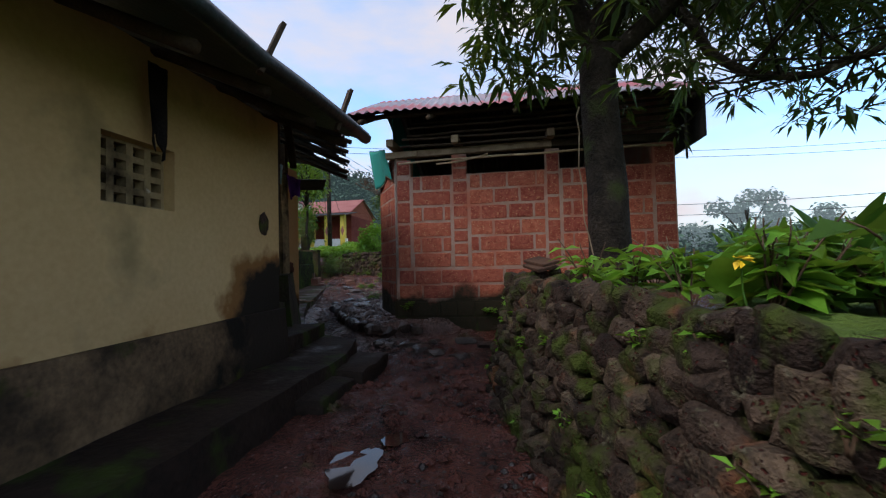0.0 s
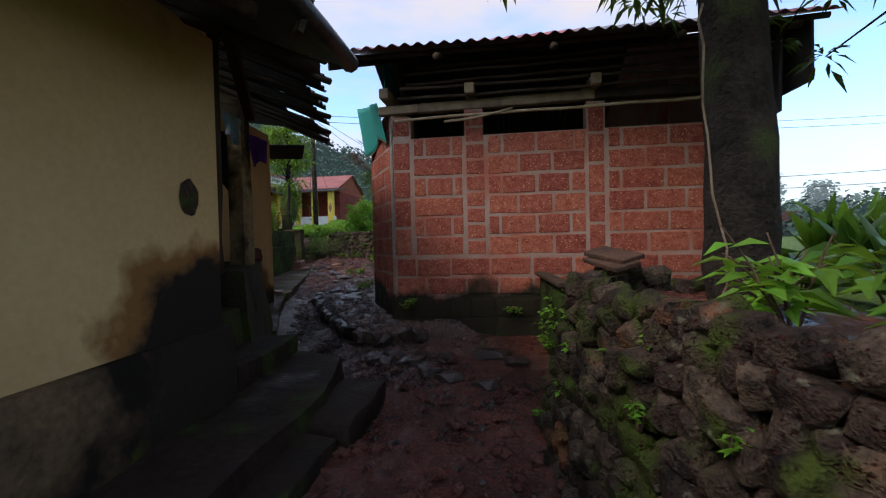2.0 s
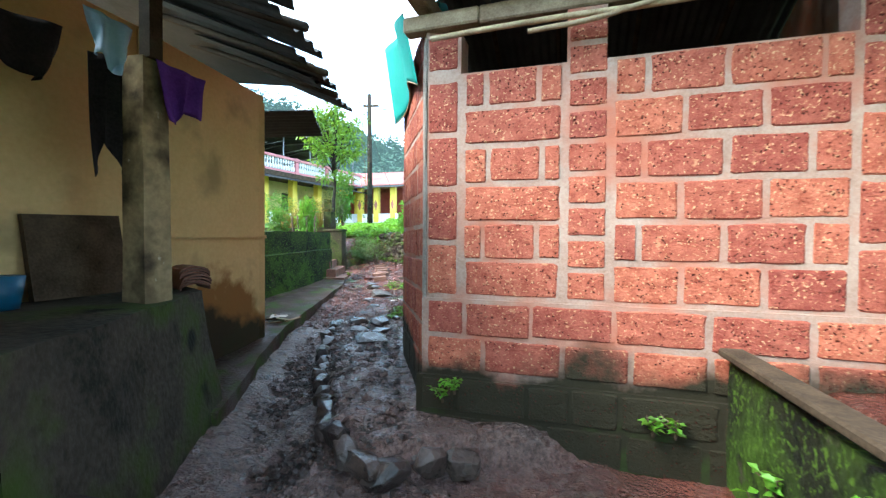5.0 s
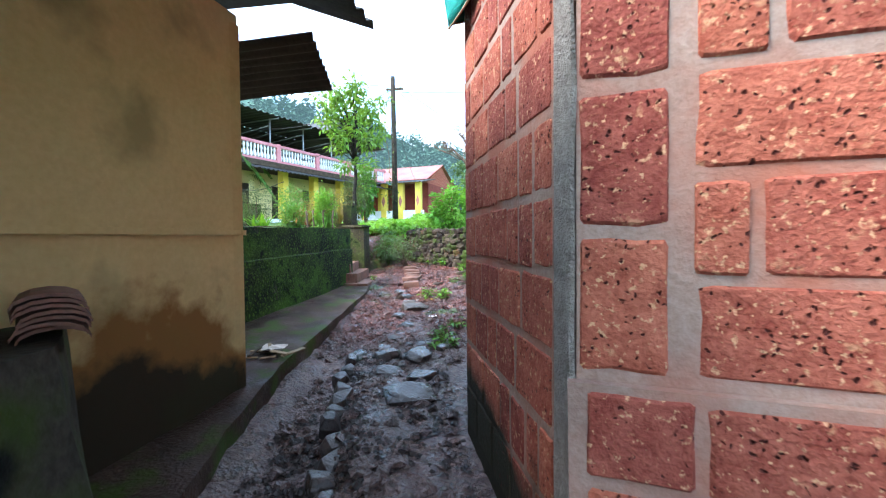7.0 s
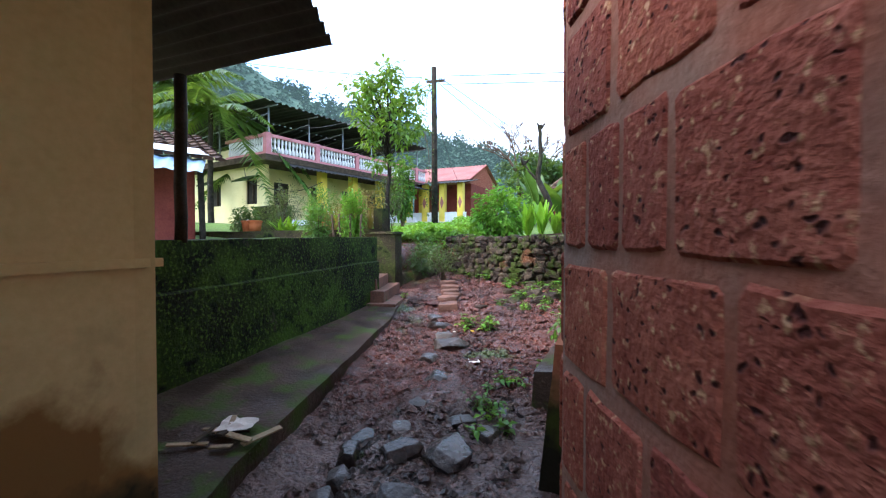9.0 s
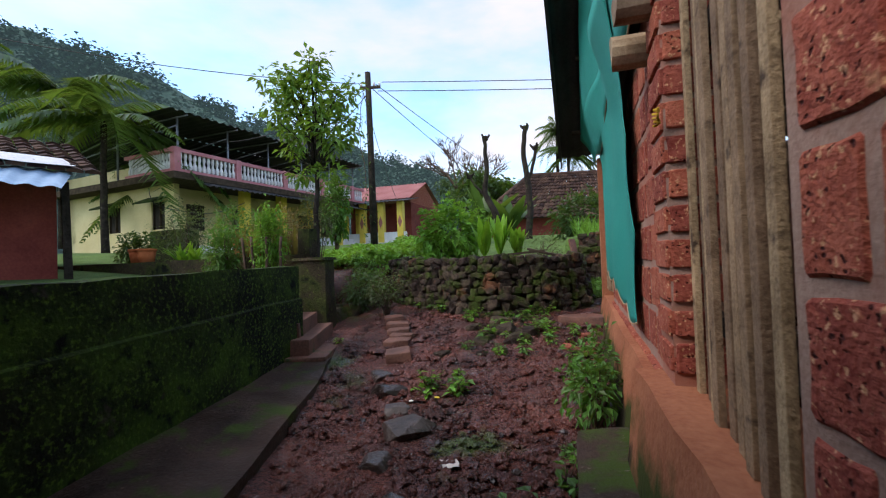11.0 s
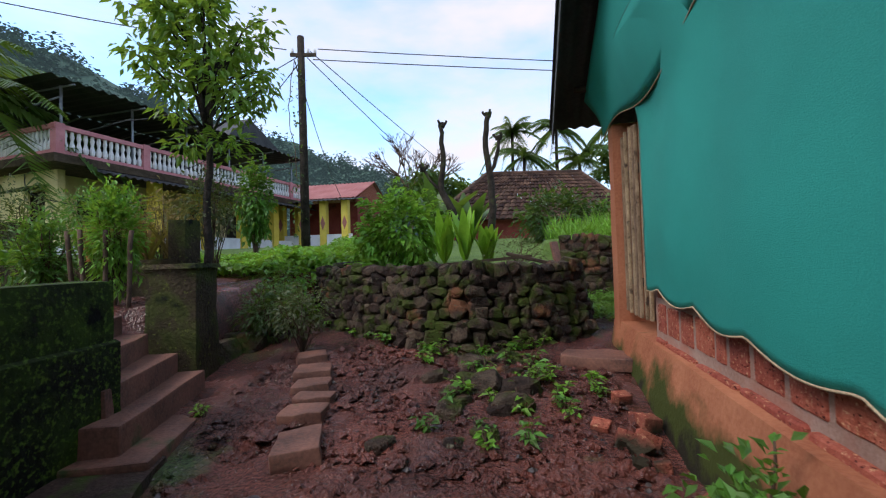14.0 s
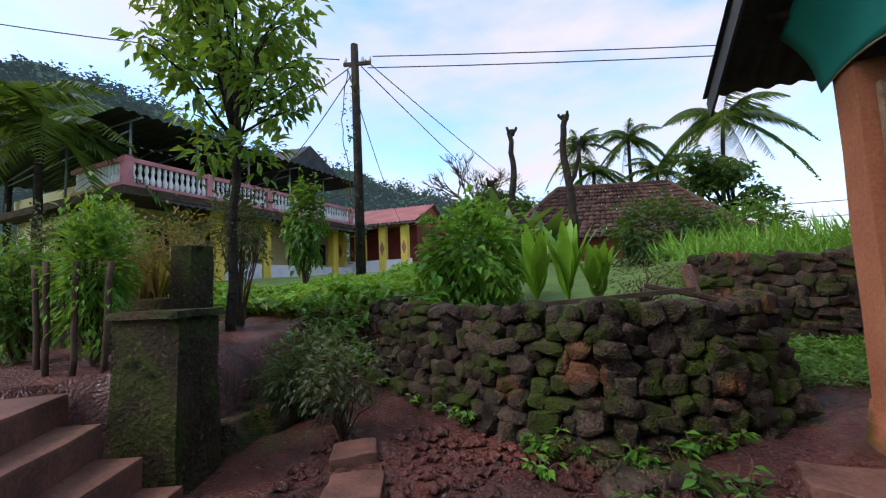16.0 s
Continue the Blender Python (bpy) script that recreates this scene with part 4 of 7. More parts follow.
# dirty plaster band at the wall's foot, and the earth ledge before it
M_FOOT = surf("dirty_wall_foot", (0.05, 0.034, 0.022), (0.25, 0.165, 0.09), 1.8, 26, 0.85, 0.7, 0.012,
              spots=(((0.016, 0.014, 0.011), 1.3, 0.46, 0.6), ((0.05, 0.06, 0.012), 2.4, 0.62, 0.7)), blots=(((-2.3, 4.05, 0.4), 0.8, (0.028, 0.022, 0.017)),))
bm = bmesh.new()
hexa(bm, [(-2.4, -3.5, -0.3), (-2.22, -3.5, -0.3), (-2.22, 4.09, -0.3), (-2.4, 4.09, -0.3)], [(-2.4, -3.5, 0.78), (-2.315, -3.5, 0.78), (-2.315, 4.09, 0.84), (-2.4, 4.09, 0.84)])
roughen(bm, 12, 0.018, 3.5)
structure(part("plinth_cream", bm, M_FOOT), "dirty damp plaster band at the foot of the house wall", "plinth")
bm = bmesh.new()
LEDGE = ((-2.35, -1.72, -3.5, 0.27), (-2.35, -1.74, 1.0, 0.28), (-2.35, -1.72, 3.0, 0.30), (-2.35, -1.74, 4.3, 0.32), (-2.6, -1.98, 5.25, 0.33))
for (a0, a1, ya, za), (b0, b1, yb, zb) in zip(LEDGE, LEDGE[1:]):
    hexa(bm, [(a0, ya, -0.4), (a1 + 0.1, ya, -0.4), (b1 + 0.1, yb, -0.4), (b0, yb, -0.4)], [(a0, ya, za + 0.03), (a1, ya, za), (b1, yb, zb), (b0, yb, zb + 0.03)])
bmesh.ops.remove_doubles(bm, verts=bm.verts[:], dist=0.001)
roughen(bm, 5, 0.035, 2.6)
structure(part("ledge_1", bm, M_PLINTH), "wet dark earth ledge along the house foot", "ledge")
for k, (x0, x1, y0, y1, z1) in enumerate(((-1.8, -1.42, 3.95, 4.85, 0.23), (-1.75, -1.47, 3.15, 3.9, 0.19))):
    bm = bmesh.new()
    box(bm, x0, y0, -0.2, x1, y1, z1)
    bevelled(bm, 0.04, 2)
    roughen(bm, 4, 0.03, 4)
    tagged(part("kerb_slab", bm, M_PLINTH, None, "", True), "long wet kerb slab below the house ledge", "step", "ledge kerb slabs")
# back walls of the porch and the second room
bm = bmesh.new()
wall_piece(bm, (-4.4, 6.6), (-4.4, 3.2), 0.3, 3.3, 0.2)
wall_piece(bm, (-4.2, 4.05), (-2.4, 4.05), 0.3, 2.88, -0.02)
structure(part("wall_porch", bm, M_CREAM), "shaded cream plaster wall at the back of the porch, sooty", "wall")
bm = bmesh.new()
wall_piece(bm, (-4.36, 8.2), (-4.17, 6.55), 0.2, 3.28, -0.2)
wall_piece(bm, (-8.6, 8.75), (-4.34, 8.2), 0.2, 3.2, -0.2)
bmesh.ops.recalc_face_normals(bm, faces=bm.faces[:])
structure(part("wall_cream_2", bm, M_CREAM), "cream plaster corner wall streaked with mould", "wall")
bm = bmesh.new()
wall_piece(bm, (-4.38, 8.24), (-4.14, 6.5), 1.60, 1.64, 0.03)
roughen(bm, 3, 0.004, 6)
structure(part("string_course", bm, M_CREAM), "thin raised plaster line round the wall", "trim")
# porch platform
bm = bmesh.new()
hexa(bm, [(-4.3, 4.9, -0.1), (-2.62, 4.9, -0.1), (-3.48, 6.75, -0.1), (-4.3, 7.05, -0.1)], [(-4.3, 4.93, 1.18), (-2.76, 4.93, 1.17), (-3.58, 6.58, 1.18), (-4.3, 7.0, 1.18)])
roughen(bm, 8, 0.02, 3)
structure(part("porch_platform", bm, M_PLATFORM), "raised porch platform with damp mossy cement sides", "platform")
bm = bmesh.new()
hexa(bm, [(-4.3, 4.06, 0.0), (-2.66, 4.06, 0.0), (-2.72, 4.95, 0.0), (-4.3, 4.95, 0.0)], [(-4.3, 4.06, 0.85), (-2.7, 4.06, 0.84), (-2.8, 4.95, 0.84), (-4.3, 4.95, 0.85)])
roughen(bm, 5, 0.015, 3)
structure(part("porch_floor", bm, M_PLATFORM), "lower worn cement floor at the porch entry", "platform")
post = thing("porch_post", (-3.5, 6.07, 1.17), "cream plastered porch post with chipped foot", "post")
bm = bmesh.new()
hexa(bm, [(-3.62, 5.99, 1.16), (-3.42, 5.99, 1.16), (-3.42, 6.19, 1.16), (-3.62, 6.19, 1.16)], [(-3.60, 5.99, 2.75), (-3.43, 5.99, 2.75), (-3.43, 6.16, 2.75), (-3.60, 6.16, 2.75)])
roughen(bm, 5, 0.012, 5)
part("shaft", bm, M_SOOT, post)
bm = bmesh.new()
beam(bm, (-3.43, 6.05, 2.74), (-3.43, 6.05, 3.2), 0.09, 0.09)
part("timber_top", bm, M_DARKWOOD, post, "dark timber stub on top")
# rough steps up to the porch
for k, (x0, y0, x1, y1, z0, z1) in enumerate(((-2.9, 4.15, -2.36, 5.22, 0.0, 0.52),)):
    bm = bmesh.new()
    box(bm, x0, y0, z0, x1, y1, z1)
    bmesh.ops.rotate(bm, cent=((x0 + x1) / 2, (y0 + y1) / 2, 0), matrix=Matrix.Rotation(radians(4), 3, "Z"), verts=bm.verts[:])
    bevelled(bm, 0.03, 2)
    roughen(bm, 2, 0.025, 4)
    tagged(part("porch_step", bm, M_PLINTH if k < 2 else M_SLAB, None, "", True), "worn wet stone step up to the porch", "step", "porch steps")
tagged(tubes("door_post", [(pole_line((-2.52, 4.2, 1.18), (-2.5, 4.2, 3.0), 0, 6, 0.01, 2), [0.07] * 7)], M_DARKWOOD, None, "", 8), "dark smoke-stained timber post at the porch corner", "post")
bm = bmesh.new()
beam(bm, (-2.3, 4.12, 2.95), (-2.75, 5.1, 2.62), 0.08, 0.1)
tagged(part("brace", bm, M_DARKWOOD), "slanting dark timber brace under the porch roof", "beam")
# board leaning at the back wall and things on the porch
bm = bmesh.new()
hexa(bm, [(-4.08, 5.75, 1.19), (-4.03, 5.75, 1.19), (-4.03, 6.35, 1.19), (-4.08, 6.35, 1.19)], [(-4.18, 5.75, 1.74), (-4.14, 5.75, 1.74), (-4.14, 6.35, 1.76), (-4.18, 6.35, 1.76)])
tagged(part("board", bm, M_DARKWOOD), "dark brown board leaning against the porch wall", "board")
def clay_tile(bm, at, turn):
    """A curved pantile."""
    n, rows = 7, []
    for y in (-0.17, 0.17):
        for lift in (0.0, 0.014):
            rows.append([bm.verts.new((0.11 * math.cos(math.pi * k / (n - 1)), y, 0.05 * math.sin(math.pi * k / (n - 1)) + lift)) for k in range(n)])
    lo0, hi0, lo1, hi1 = rows
    for k in range(n - 1):
        for q in ((lo0[k], lo1[k], lo1[k + 1], lo0[k + 1]), (hi0[k], hi0[k + 1], hi1[k + 1], hi1[k]), (lo0[k], lo0[k + 1], hi0[k + 1], hi0[k]), (lo1[k], hi1[k], hi1[k + 1], lo1[k + 1])):
            bm.faces.new(q)
    bmesh.ops.rotate(bm, cent=(0, 0, 0), matrix=Matrix.Rotation(radians(turn), 3, "Z"), verts=bm.verts[:])
    bmesh.ops.translate(bm, vec=at, verts=bm.verts[:])
    bmesh.ops.recalc_face_normals(bm, faces=bm.faces[:])


rt2 = random.Random(14)
for k in range(7):
    tb = bmesh.new()
    clay_tile(tb, (-3.86 + rt2.uniform(-0.02, 0.02), 6.72 + rt2.uniform(-0.02, 0.02), 1.175 + 0.022 * k), 62 + rt2.uniform(-6, 6))
    tagged(part("clay_tile", tb, M_STEP), "brown clay roof tile stacked on the porch platform", "tile", "stacked roof tiles")
bm = bmesh.new()
bmesh.ops.create_cone(bm, cap_ends=True, segments=20, radius1=0.11, radius2=0.14, depth=0.2, matrix=pose(-3.93, 5.5, 1.27))
bucket = tagged(part("bucket", bm, M_BLUE, None, "", True), "blue plastic bucket on the porch floor", "bucket")


def cloth(name, top_a, top_b, drop, material, label, seed, wave=0.03, taper=0.7):
    a, b = Vector(top_a), Vector(top_b)
    vv, ff, nu, nv = [], [], 12, 12
    for v in range(nv + 1):
        for u in range(nu + 1):
            s, t = u / nu, v / nv
            p = a.lerp(b, 0.5 + (s - 0.5) * (1 - (1 - taper) * t))
            vv.append((p.x + wave * math.sin(s * 13 + seed) * (0.3 + t), p.y + wave * math.cos(s * 9 + t * 3 + seed) * t, p.z - drop * t * (0.9 + 0.15 * math.sin(s * 5 + seed))))
    for v in range(nv):
        for u in range(nu):
            q = v * (nu + 1) + u
            ff.append((q, q + 1, q + nu + 2, q + nu + 1))
    ob = from_np(name, vv, ff, material, None, "", True)
    ob.modifiers.new("thickness", "SOLIDIFY").thickness = 0.006
    return tagged(ob, label, "clothing", "hanging laundry")


cloth("cloth", (-3.40, 6.05, 2.74), (-3.32, 6.36, 2.70), 0.36, M_PURPLE, "bright purple cloth hung on the porch post", 1, 0.03, 0.5)
cloth("cloth", (-3.72, 5.86, 2.75), (-3.62, 6.0, 2.75), 0.75, M_BLACKCLOTH, "dark garment hanging beside the porch post", 2, 0.02, 0.8)
cloth("cloth", (-3.95, 5.3, 2.85), (-3.75, 5.75, 2.85), 0.34, M_BLACKCLOTH, "dark bundled garments hanging under the porch roof", 3, 0.05, 0.6)
cloth("cloth", (-3.45, 4.5, 2.85), (-3.35, 4.85, 2.85), 0.5, M_BLACKCLOTH, "dark garment hanging from the porch line", 5, 0.03, 0.8)
cloth("cloth", (-2.95, 4.55, 2.75), (-2.85, 4.75, 2.75), 0.65, M_BLACKCLOTH, "long dark garment hanging by the porch corner", 7, 0.03, 0.8)
cloth("cloth", (-2.27, 2.32, 2.66), (-2.27, 2.48, 2.66), 0.62, M_BLACKCLOTH, "dark ragged bundle hanging under the eave above the window", 9, 0.02, 0.55)
cloth("plastic_bag", (-3.42, 5.65, 2.88), (-3.32, 5.85, 2.82), 0.3, M_BLUESHEET, "blue and white plastic bag hung on the porch line", 4, 0.03, 0.5)

# ---- cream house roof ----
croof = thing("house_roof", (-3.5, 2, 2.9), "low dark roof with tarpaulin edge and ragged sheets", "roof")


def slab_sheet(name, corners, thick, material, parent, label="", cuts=8, amount=0.02, scale=3):
    bm = bmesh.new()
    a, b, c, d = [Vector(p) for p in corners]
    n = (b - a).cross(d - a).normalized() * thick
    hexa(bm, [a - n, b - n, c - n, d - n], [a, b, c, d])
    roughen(bm, cuts, amount, scale)
    return part(name, bm, material, parent, label)


slab_sheet("tarpaulin", ((-1.40, -3.5, 2.44), (-1.40, 4.1, 2.60), (-4.6, 4.9, 4.0), (-4.6, -3.5, 3.9)), 0.04, M_TARP, croof, "dark green tarpaulin over the tiles")
tubes("eave_roll", [(pole_line((-1.41, -3.5, 2.43), (-1.40, 4.12, 2.59), 0, 16, 0.012, 3), [0.06] * 17)], M_TARP, croof, "rolled edge of the tarpaulin")
for k in range(11):
    y = -2.8 + k * 0.66
    tubes("rafter", [(pole_line((-1.5, y, 2.38 + 0.02 * y), (-4.4, y, 3.68 + 0.02 * y), 0, 4, 0.01, k), [0.04] * 5)], M_DARKWOOD, croof, "", 6)
for y, ln in ((2.25, 0.3), (3.4, 0.34)):
    bm = bmesh.new()
    beam(bm, (-1.42, y, 2.46), (-1.33, y + 0.12, 2.52 + ln), 0.06, 0.03)
    part("stick", bm, M_DARKWOOD, croof, "dark stick pinning the tarpaulin")
# ragged corrugated sheets over the porch
rr = random.Random(5)
for k, (y0, y1, xe, ze) in enumerate(((4.0, 4.85, -1.75, 2.80), (4.7, 5.5, -2.0, 2.92), (5.3, 6.2, -2.3, 2.98), (6.0, 6.9, -2.55, 3.0), (6.7, 7.6, -2.85, 3.02), (7.3, 8.35, -3.1, 3.05))):
    corrugated("roof_sheet", ((xe, y0, ze), (xe - 0.15, y1, ze + 0.02), (xe - 2.4, y1, ze + 1.05), (xe - 2.3, y0, ze + 1.0)), 0.16, 0.02, M_DARKSHEET, croof, "ragged dark corrugated sheet", rows=4, seed=k)
    tubes("rafter", [(pole_line((xe + 0.1, y0 + 0.3, ze - 0.08), (xe - 2.3, y0 + 0.3, ze + 0.9), 0, 4, 0.01, k + 50), [0.03] * 5)], M_DARKWOOD, croof, "", 6)
corrugated("roof_sheet", ((-3.75, 8.3, 3.1), (-4.35, 9.45, 3.12), (-7.0, 9.45, 3.2), (-6.6, 8.3, 3.3)), 0.16, 0.02, M_DARKSHEET, croof, "overhanging dark sheet beyond the corner", rows=4, seed=9)
slab_sheet("roof_fill", ((-2.6, 4.9, 3.35), (-4.0, 8.5, 3.5), (-8.6, 9.0, 4.3), (-4.6, 4.9, 4.2)), 0.03, M_DARKSHEET, croof, "", 3, 0.02)
bm = bmesh.new()
box(bm, -9, -3.6, 0.3, -8.8, 8.6, 3.3)
box(bm, -9, -3.8, 0.3, -2.4, -3.6, 2.8)
structure(part("wall_cream_3", bm, M_CREAM), "plain cream wall closing the house", "wall")

# ---- ledge and low mossy wall ----
bm = bmesh.new()
pts_out = ((-3.35, 6.5), (-3.95, 7.65), (-4.4, 8.65), (-4.9, 10.2), (-5.5, 12.0), (-5.85, 12.75))
pts_in = ((-3.9, 6.4), (-4.7, 7.7), (-5.9, 8.65), (-6.1, 10.2), (-6.4, 12.0), (-6.5, 12.75))
zt = (0.28, 0.36, 0.45, 0.54, 0.63, 0.68)
for k in range(5):
    hexa(bm, [(*pts_in[k], -0.1), (*pts_out[k], -0.1), (*pts_out[k + 1], -0.1), (*pts_in[k + 1], -0.1)],
         [(*pts_in[k], zt[k] + 0.03), (*pts_out[k], zt[k]), (*pts_out[k + 1], zt[k + 1]), (*pts_in[k + 1], zt[k + 1] + 0.03)])
bmesh.ops.remove_doubles(bm, verts=bm.verts[:], dist=0.001)
roughen(bm, 4, 0.02, 4)
structure(part("ledge_2", bm, M_LEDGE), "worn cement ledge beside the drain, edge mossy", "ledge")
bm = bmesh.new()
hexa(bm, [(-6.0, 8.5, 0.2), (-5.70, 8.5, 0.2), (-6.3, 12.85, 0.2), (-6.62, 12.85, 0.2)], [(-5.96, 8.5, 1.71), (-5.72, 8.5, 1.71), (-6.32, 12.83, 1.76), (-6.58, 12.83, 1.76)])
roughen(bm, 14, 0.02, 3)
structure(part("low_wall", bm, M_MOSSWALL), "low concrete compound wall covered in dark green moss", "wall")
bm = bmesh.new()
hexa(bm, [(-5.74, 8.5, 0.3), (-5.68, 8.5, 0.3), (-6.28, 12.86, 0.3), (-6.34, 12.86, 0.3)], [(-5.72, 8.5, 1.28), (-5.69, 8.5, 1.26), (-6.29, 12.86, 1.36), (-6.33, 12.86, 1.38)])
roughen(bm, 12, 0.012, 4)
structure(part("low_wall_skirt", bm, M_MOSSWALL), "thicker mossy lower courses of the compound wall", "wall")
tagged(tubes("wooden_post", [(pole_line((-5.87, 9.3, 1.69), (-5.85, 9.3, 3.1), 0, 6, 0.012, 12), [0.05] * 7)], M_DARKWOOD, None, "", 8), "rough dark post on the mossy wall under the sheet roof", "post")
# stairs up to the terrace
nose = (((-5.8, 12.59), (-6.37, 14.08), 0.72), ((-6.04, 12.62), (-6.51, 13.88), 0.90), ((-6.24, 12.72), (-6.72, 13.8), 1.08), ((-6.47, 12.9), (-6.97, 13.74), 1.26), ((-6.72, 13.0), (-7.22, 13.72), 1.42))
for k, (a, b, z) in enumerate(nose):
    bm = bmesh.new()
    a, b = Vector(a), Vector(b)
    d = (b - a).normalized()
    n = Vector((-d.y, d.x)) * (0.5 if k < 4 else 1.2)
    q = [a, b, b + n, a + n]
    hexa(bm, [(v.x, v.y, 0.3) for v in q], [(v.x, v.y, z) for v in q])
    bmesh.ops.recalc_face_normals(bm, faces=bm.faces[:])
    bevelled(bm, 0.018, 2)
    roughen(bm, 2, 0.012, 4)
    structure(part("stair_step_%d" % (k + 1), bm, M_STEP), "worn reddish cement step, edges mossy", "step")
gp = thing("gate_pillar", (-6.95, 14.15, 0.7), "square mossy concrete gate pillar beside the steps", "pillar")
bm = bmesh.new()
hexa(bm, [(-7.2, 13.9, 0.4), (-6.66, 13.95, 0.4), (-6.74, 14.36, 0.4), (-7.26, 14.3, 0.4)], [(-7.18, 13.92, 1.83), (-6.68, 13.97, 1.83), (-6.76, 14.34, 1.83), (-7.24, 14.28, 1.83)])
roughen(bm, 6, 0.015, 4)
part("shaft", bm, M_PILLAR, gp)
bm = bmesh.new()
hexa(bm, [(-7.215, 13.885, 1.825), (-6.645, 13.935, 1.825), (-6.725, 14.375, 1.825), (-7.275, 14.315, 1.825)], [(-7.2, 13.9, 1.87), (-6.66, 13.95, 1.87), (-6.74, 14.36, 1.87), (-7.26, 14.3, 1.87)])
roughen(bm, 4, 0.01, 5)
part("cap", bm, M_PILLAR, gp)

# ---- rubble wall, stub wall, stone retaining walls ----
bm = bmesh.new()
RUB = ((1.45, -1.6), (1.12, -0.6), (0.82, 0.3), (0.58, 1.2), (0.36, 2.1), (0.12, 2.85), (-0.08, 3.6), (-0.16, 4.35), (0.15, 4.85), (0.7, 5.0))
for k in range(len(RUB) - 1):
    a, b = Vector(RUB[k]), Vector(RUB[k + 1])
    hexa(bm, [(a.x + 0.14, a.y, -0.3), (a.x + 0.6, a.y, -0.3), (b.x + 0.6, b.y, -0.3), (b.x + 0.14, b.y, -0.3)],
         [(a.x + 0.30, a.y, 1.0), (a.x + 0.6, a.y, 1.0), (b.x + 0.6, b.y, 1.0), (b.x + 0.30, b.y, 1.0)])
rub = structure(part("rubble_wall", bm, M_SOIL), "dry-laid rubble wall of dark mossy stones holding a terrace", "wall")
stone_wall(rub, RUB[::-1], lambda f: 0.0, lambda f: 1.0 + 0.14 * (1 - f), 0.28, 0.155, 5)
bm = bmesh.new()
hexa(bm, [(0.03, 4.95, -0.1), (0.22, 4.95, -0.1), (0.22, 6.74, -0.1), (0.03, 6.74, -0.1)], [(0.05, 4.95, 0.92), (0.2, 4.95, 0.92), (0.2, 6.74, 0.93), (0.05, 6.74, 0.93)])
roughen(bm, 6, 0.02, 4)
structure(part("stub_wall", bm, M_MOSSWALL), "short mossy cement wall meeting the red building", "wall")
bm = bmesh.new()
beam(bm, (0.04, 6.72, 0.97), (0.1, 5.0, 1.0), 0.13, 0.045)
bevelled(bm, 0.01)
tagged(part("plank", bm, M_DARKWOOD), "wet dark plank laid along the stub wall", "plank")
for k, (x, y, z, r) in enumerate(((0.35, 4.55, 1.2, 20), (0.38, 4.6, 1.25, 28))):
    bm = bmesh.new()
    box(bm, x - 0.1, y - 0.2, z, x + 0.1, y + 0.2, z + 0.035)
    bmesh.ops.rotate(bm, cent=(x, y, z), matrix=Euler((radians(8), radians(-12), radians(r))).to_matrix(), verts=bm.verts[:])
    bevelled(bm, 0.006)
    tagged(part("roof_tile", bm, M_TILE), "flat brown clay tile lying on the rubble wall", "tile", "loose tiles")

RET = ((-7.1, 17.0), (-6.55, 16.4), (-6.0, 15.85), (-4.95, 15.15), (-4.15, 14.98), (-3.45, 15.25), (-2.9, 15.75), (-2.85, 16.6))
bm = bmesh.new()
for k in range(len(RET) - 1):
    a, b = Vector(RET[k]), Vector(RET[k + 1])
    d = (b - a).normalized()
    n = Vector((-d.y, d.x))
    hexa(bm, [(*(a + n * 0.12), 0.5), (*(b + n * 0.12), 0.5), (*(b + n * 0.55), 0.5), (*(a + n * 0.55), 0.5)],
         [(*(a + n * 0.22), 1.68), (*(b + n * 0.22), 1.68), (*(b + n * 0.55), 1.68), (*(a + n * 0.55), 1.68)])
ret = structure(part("retaining_wall", bm, M_SOIL), "dry stone retaining wall of dark mossy basalt", "wall")
stone_wall(ret, RET, lambda f: 0.84, lambda f: 1.72, 0.16, 0.165, 9)
bm = bmesh.new()
wall_piece(bm, (-3.0, 18.3), (6.0, 18.1), 0.8, 2.14, 0.3)
ret2 = structure(part("retaining_wall_2", bm, M_SOIL), "farther dry stone wall behind the yard", "wall")
stone_wall(ret2, ((-3.0, 18.3), (1.2, 18.2)), lambda f: 1.0, lambda f: 2.2, 0.06, 0.19, 10)

# ---- trees and plants ----


def limb(points, r0, r1, n=10, wob=0.05, seed=0):
    """A wavering limb through control points."""
    rng = random.Random(seed)
    pts = [Vector(p) for p in points]
    out, rad = [], []
    for k in range(n + 1):
        f = k / n * (len(pts) - 1)
        i = min(int(f), len(pts) - 2)
        t = f - i
        p0, p1, p2, p3 = pts[max(i - 1, 0)], pts[i], pts[i + 1], pts[min(i + 2, len(pts) - 1)]
        p = 0.5 * (2 * p1 + (p2 - p0) * t + (2 * p0 - 5 * p1 + 4 * p2 - p3) * t * t + (3 * p1 - p0 - 3 * p2 + p3) * t ** 3)
        out.append(p + Vector([rng.uniform(-wob, wob) for _ in range(3)]) * (0.3 if k in (0,) else 1))
        rad.append(r0 + (r1 - r0) * (k / n) ** 0.8)
    return out, rad


def whorls(rng, spots, per, jitter):
    """Leaf roots and ways, radiating from each spot."""
    c, w = [], []
    for s in spots:
        for _ in range(per):
            d = rng.normal(size=3) * np.array([1, 1, 0.6])
            d /= np.linalg.norm(d)
            c.append(np.array(s) + d * jitter * rng.uniform(0.2, 1))
            w.append(d)
    return c, w


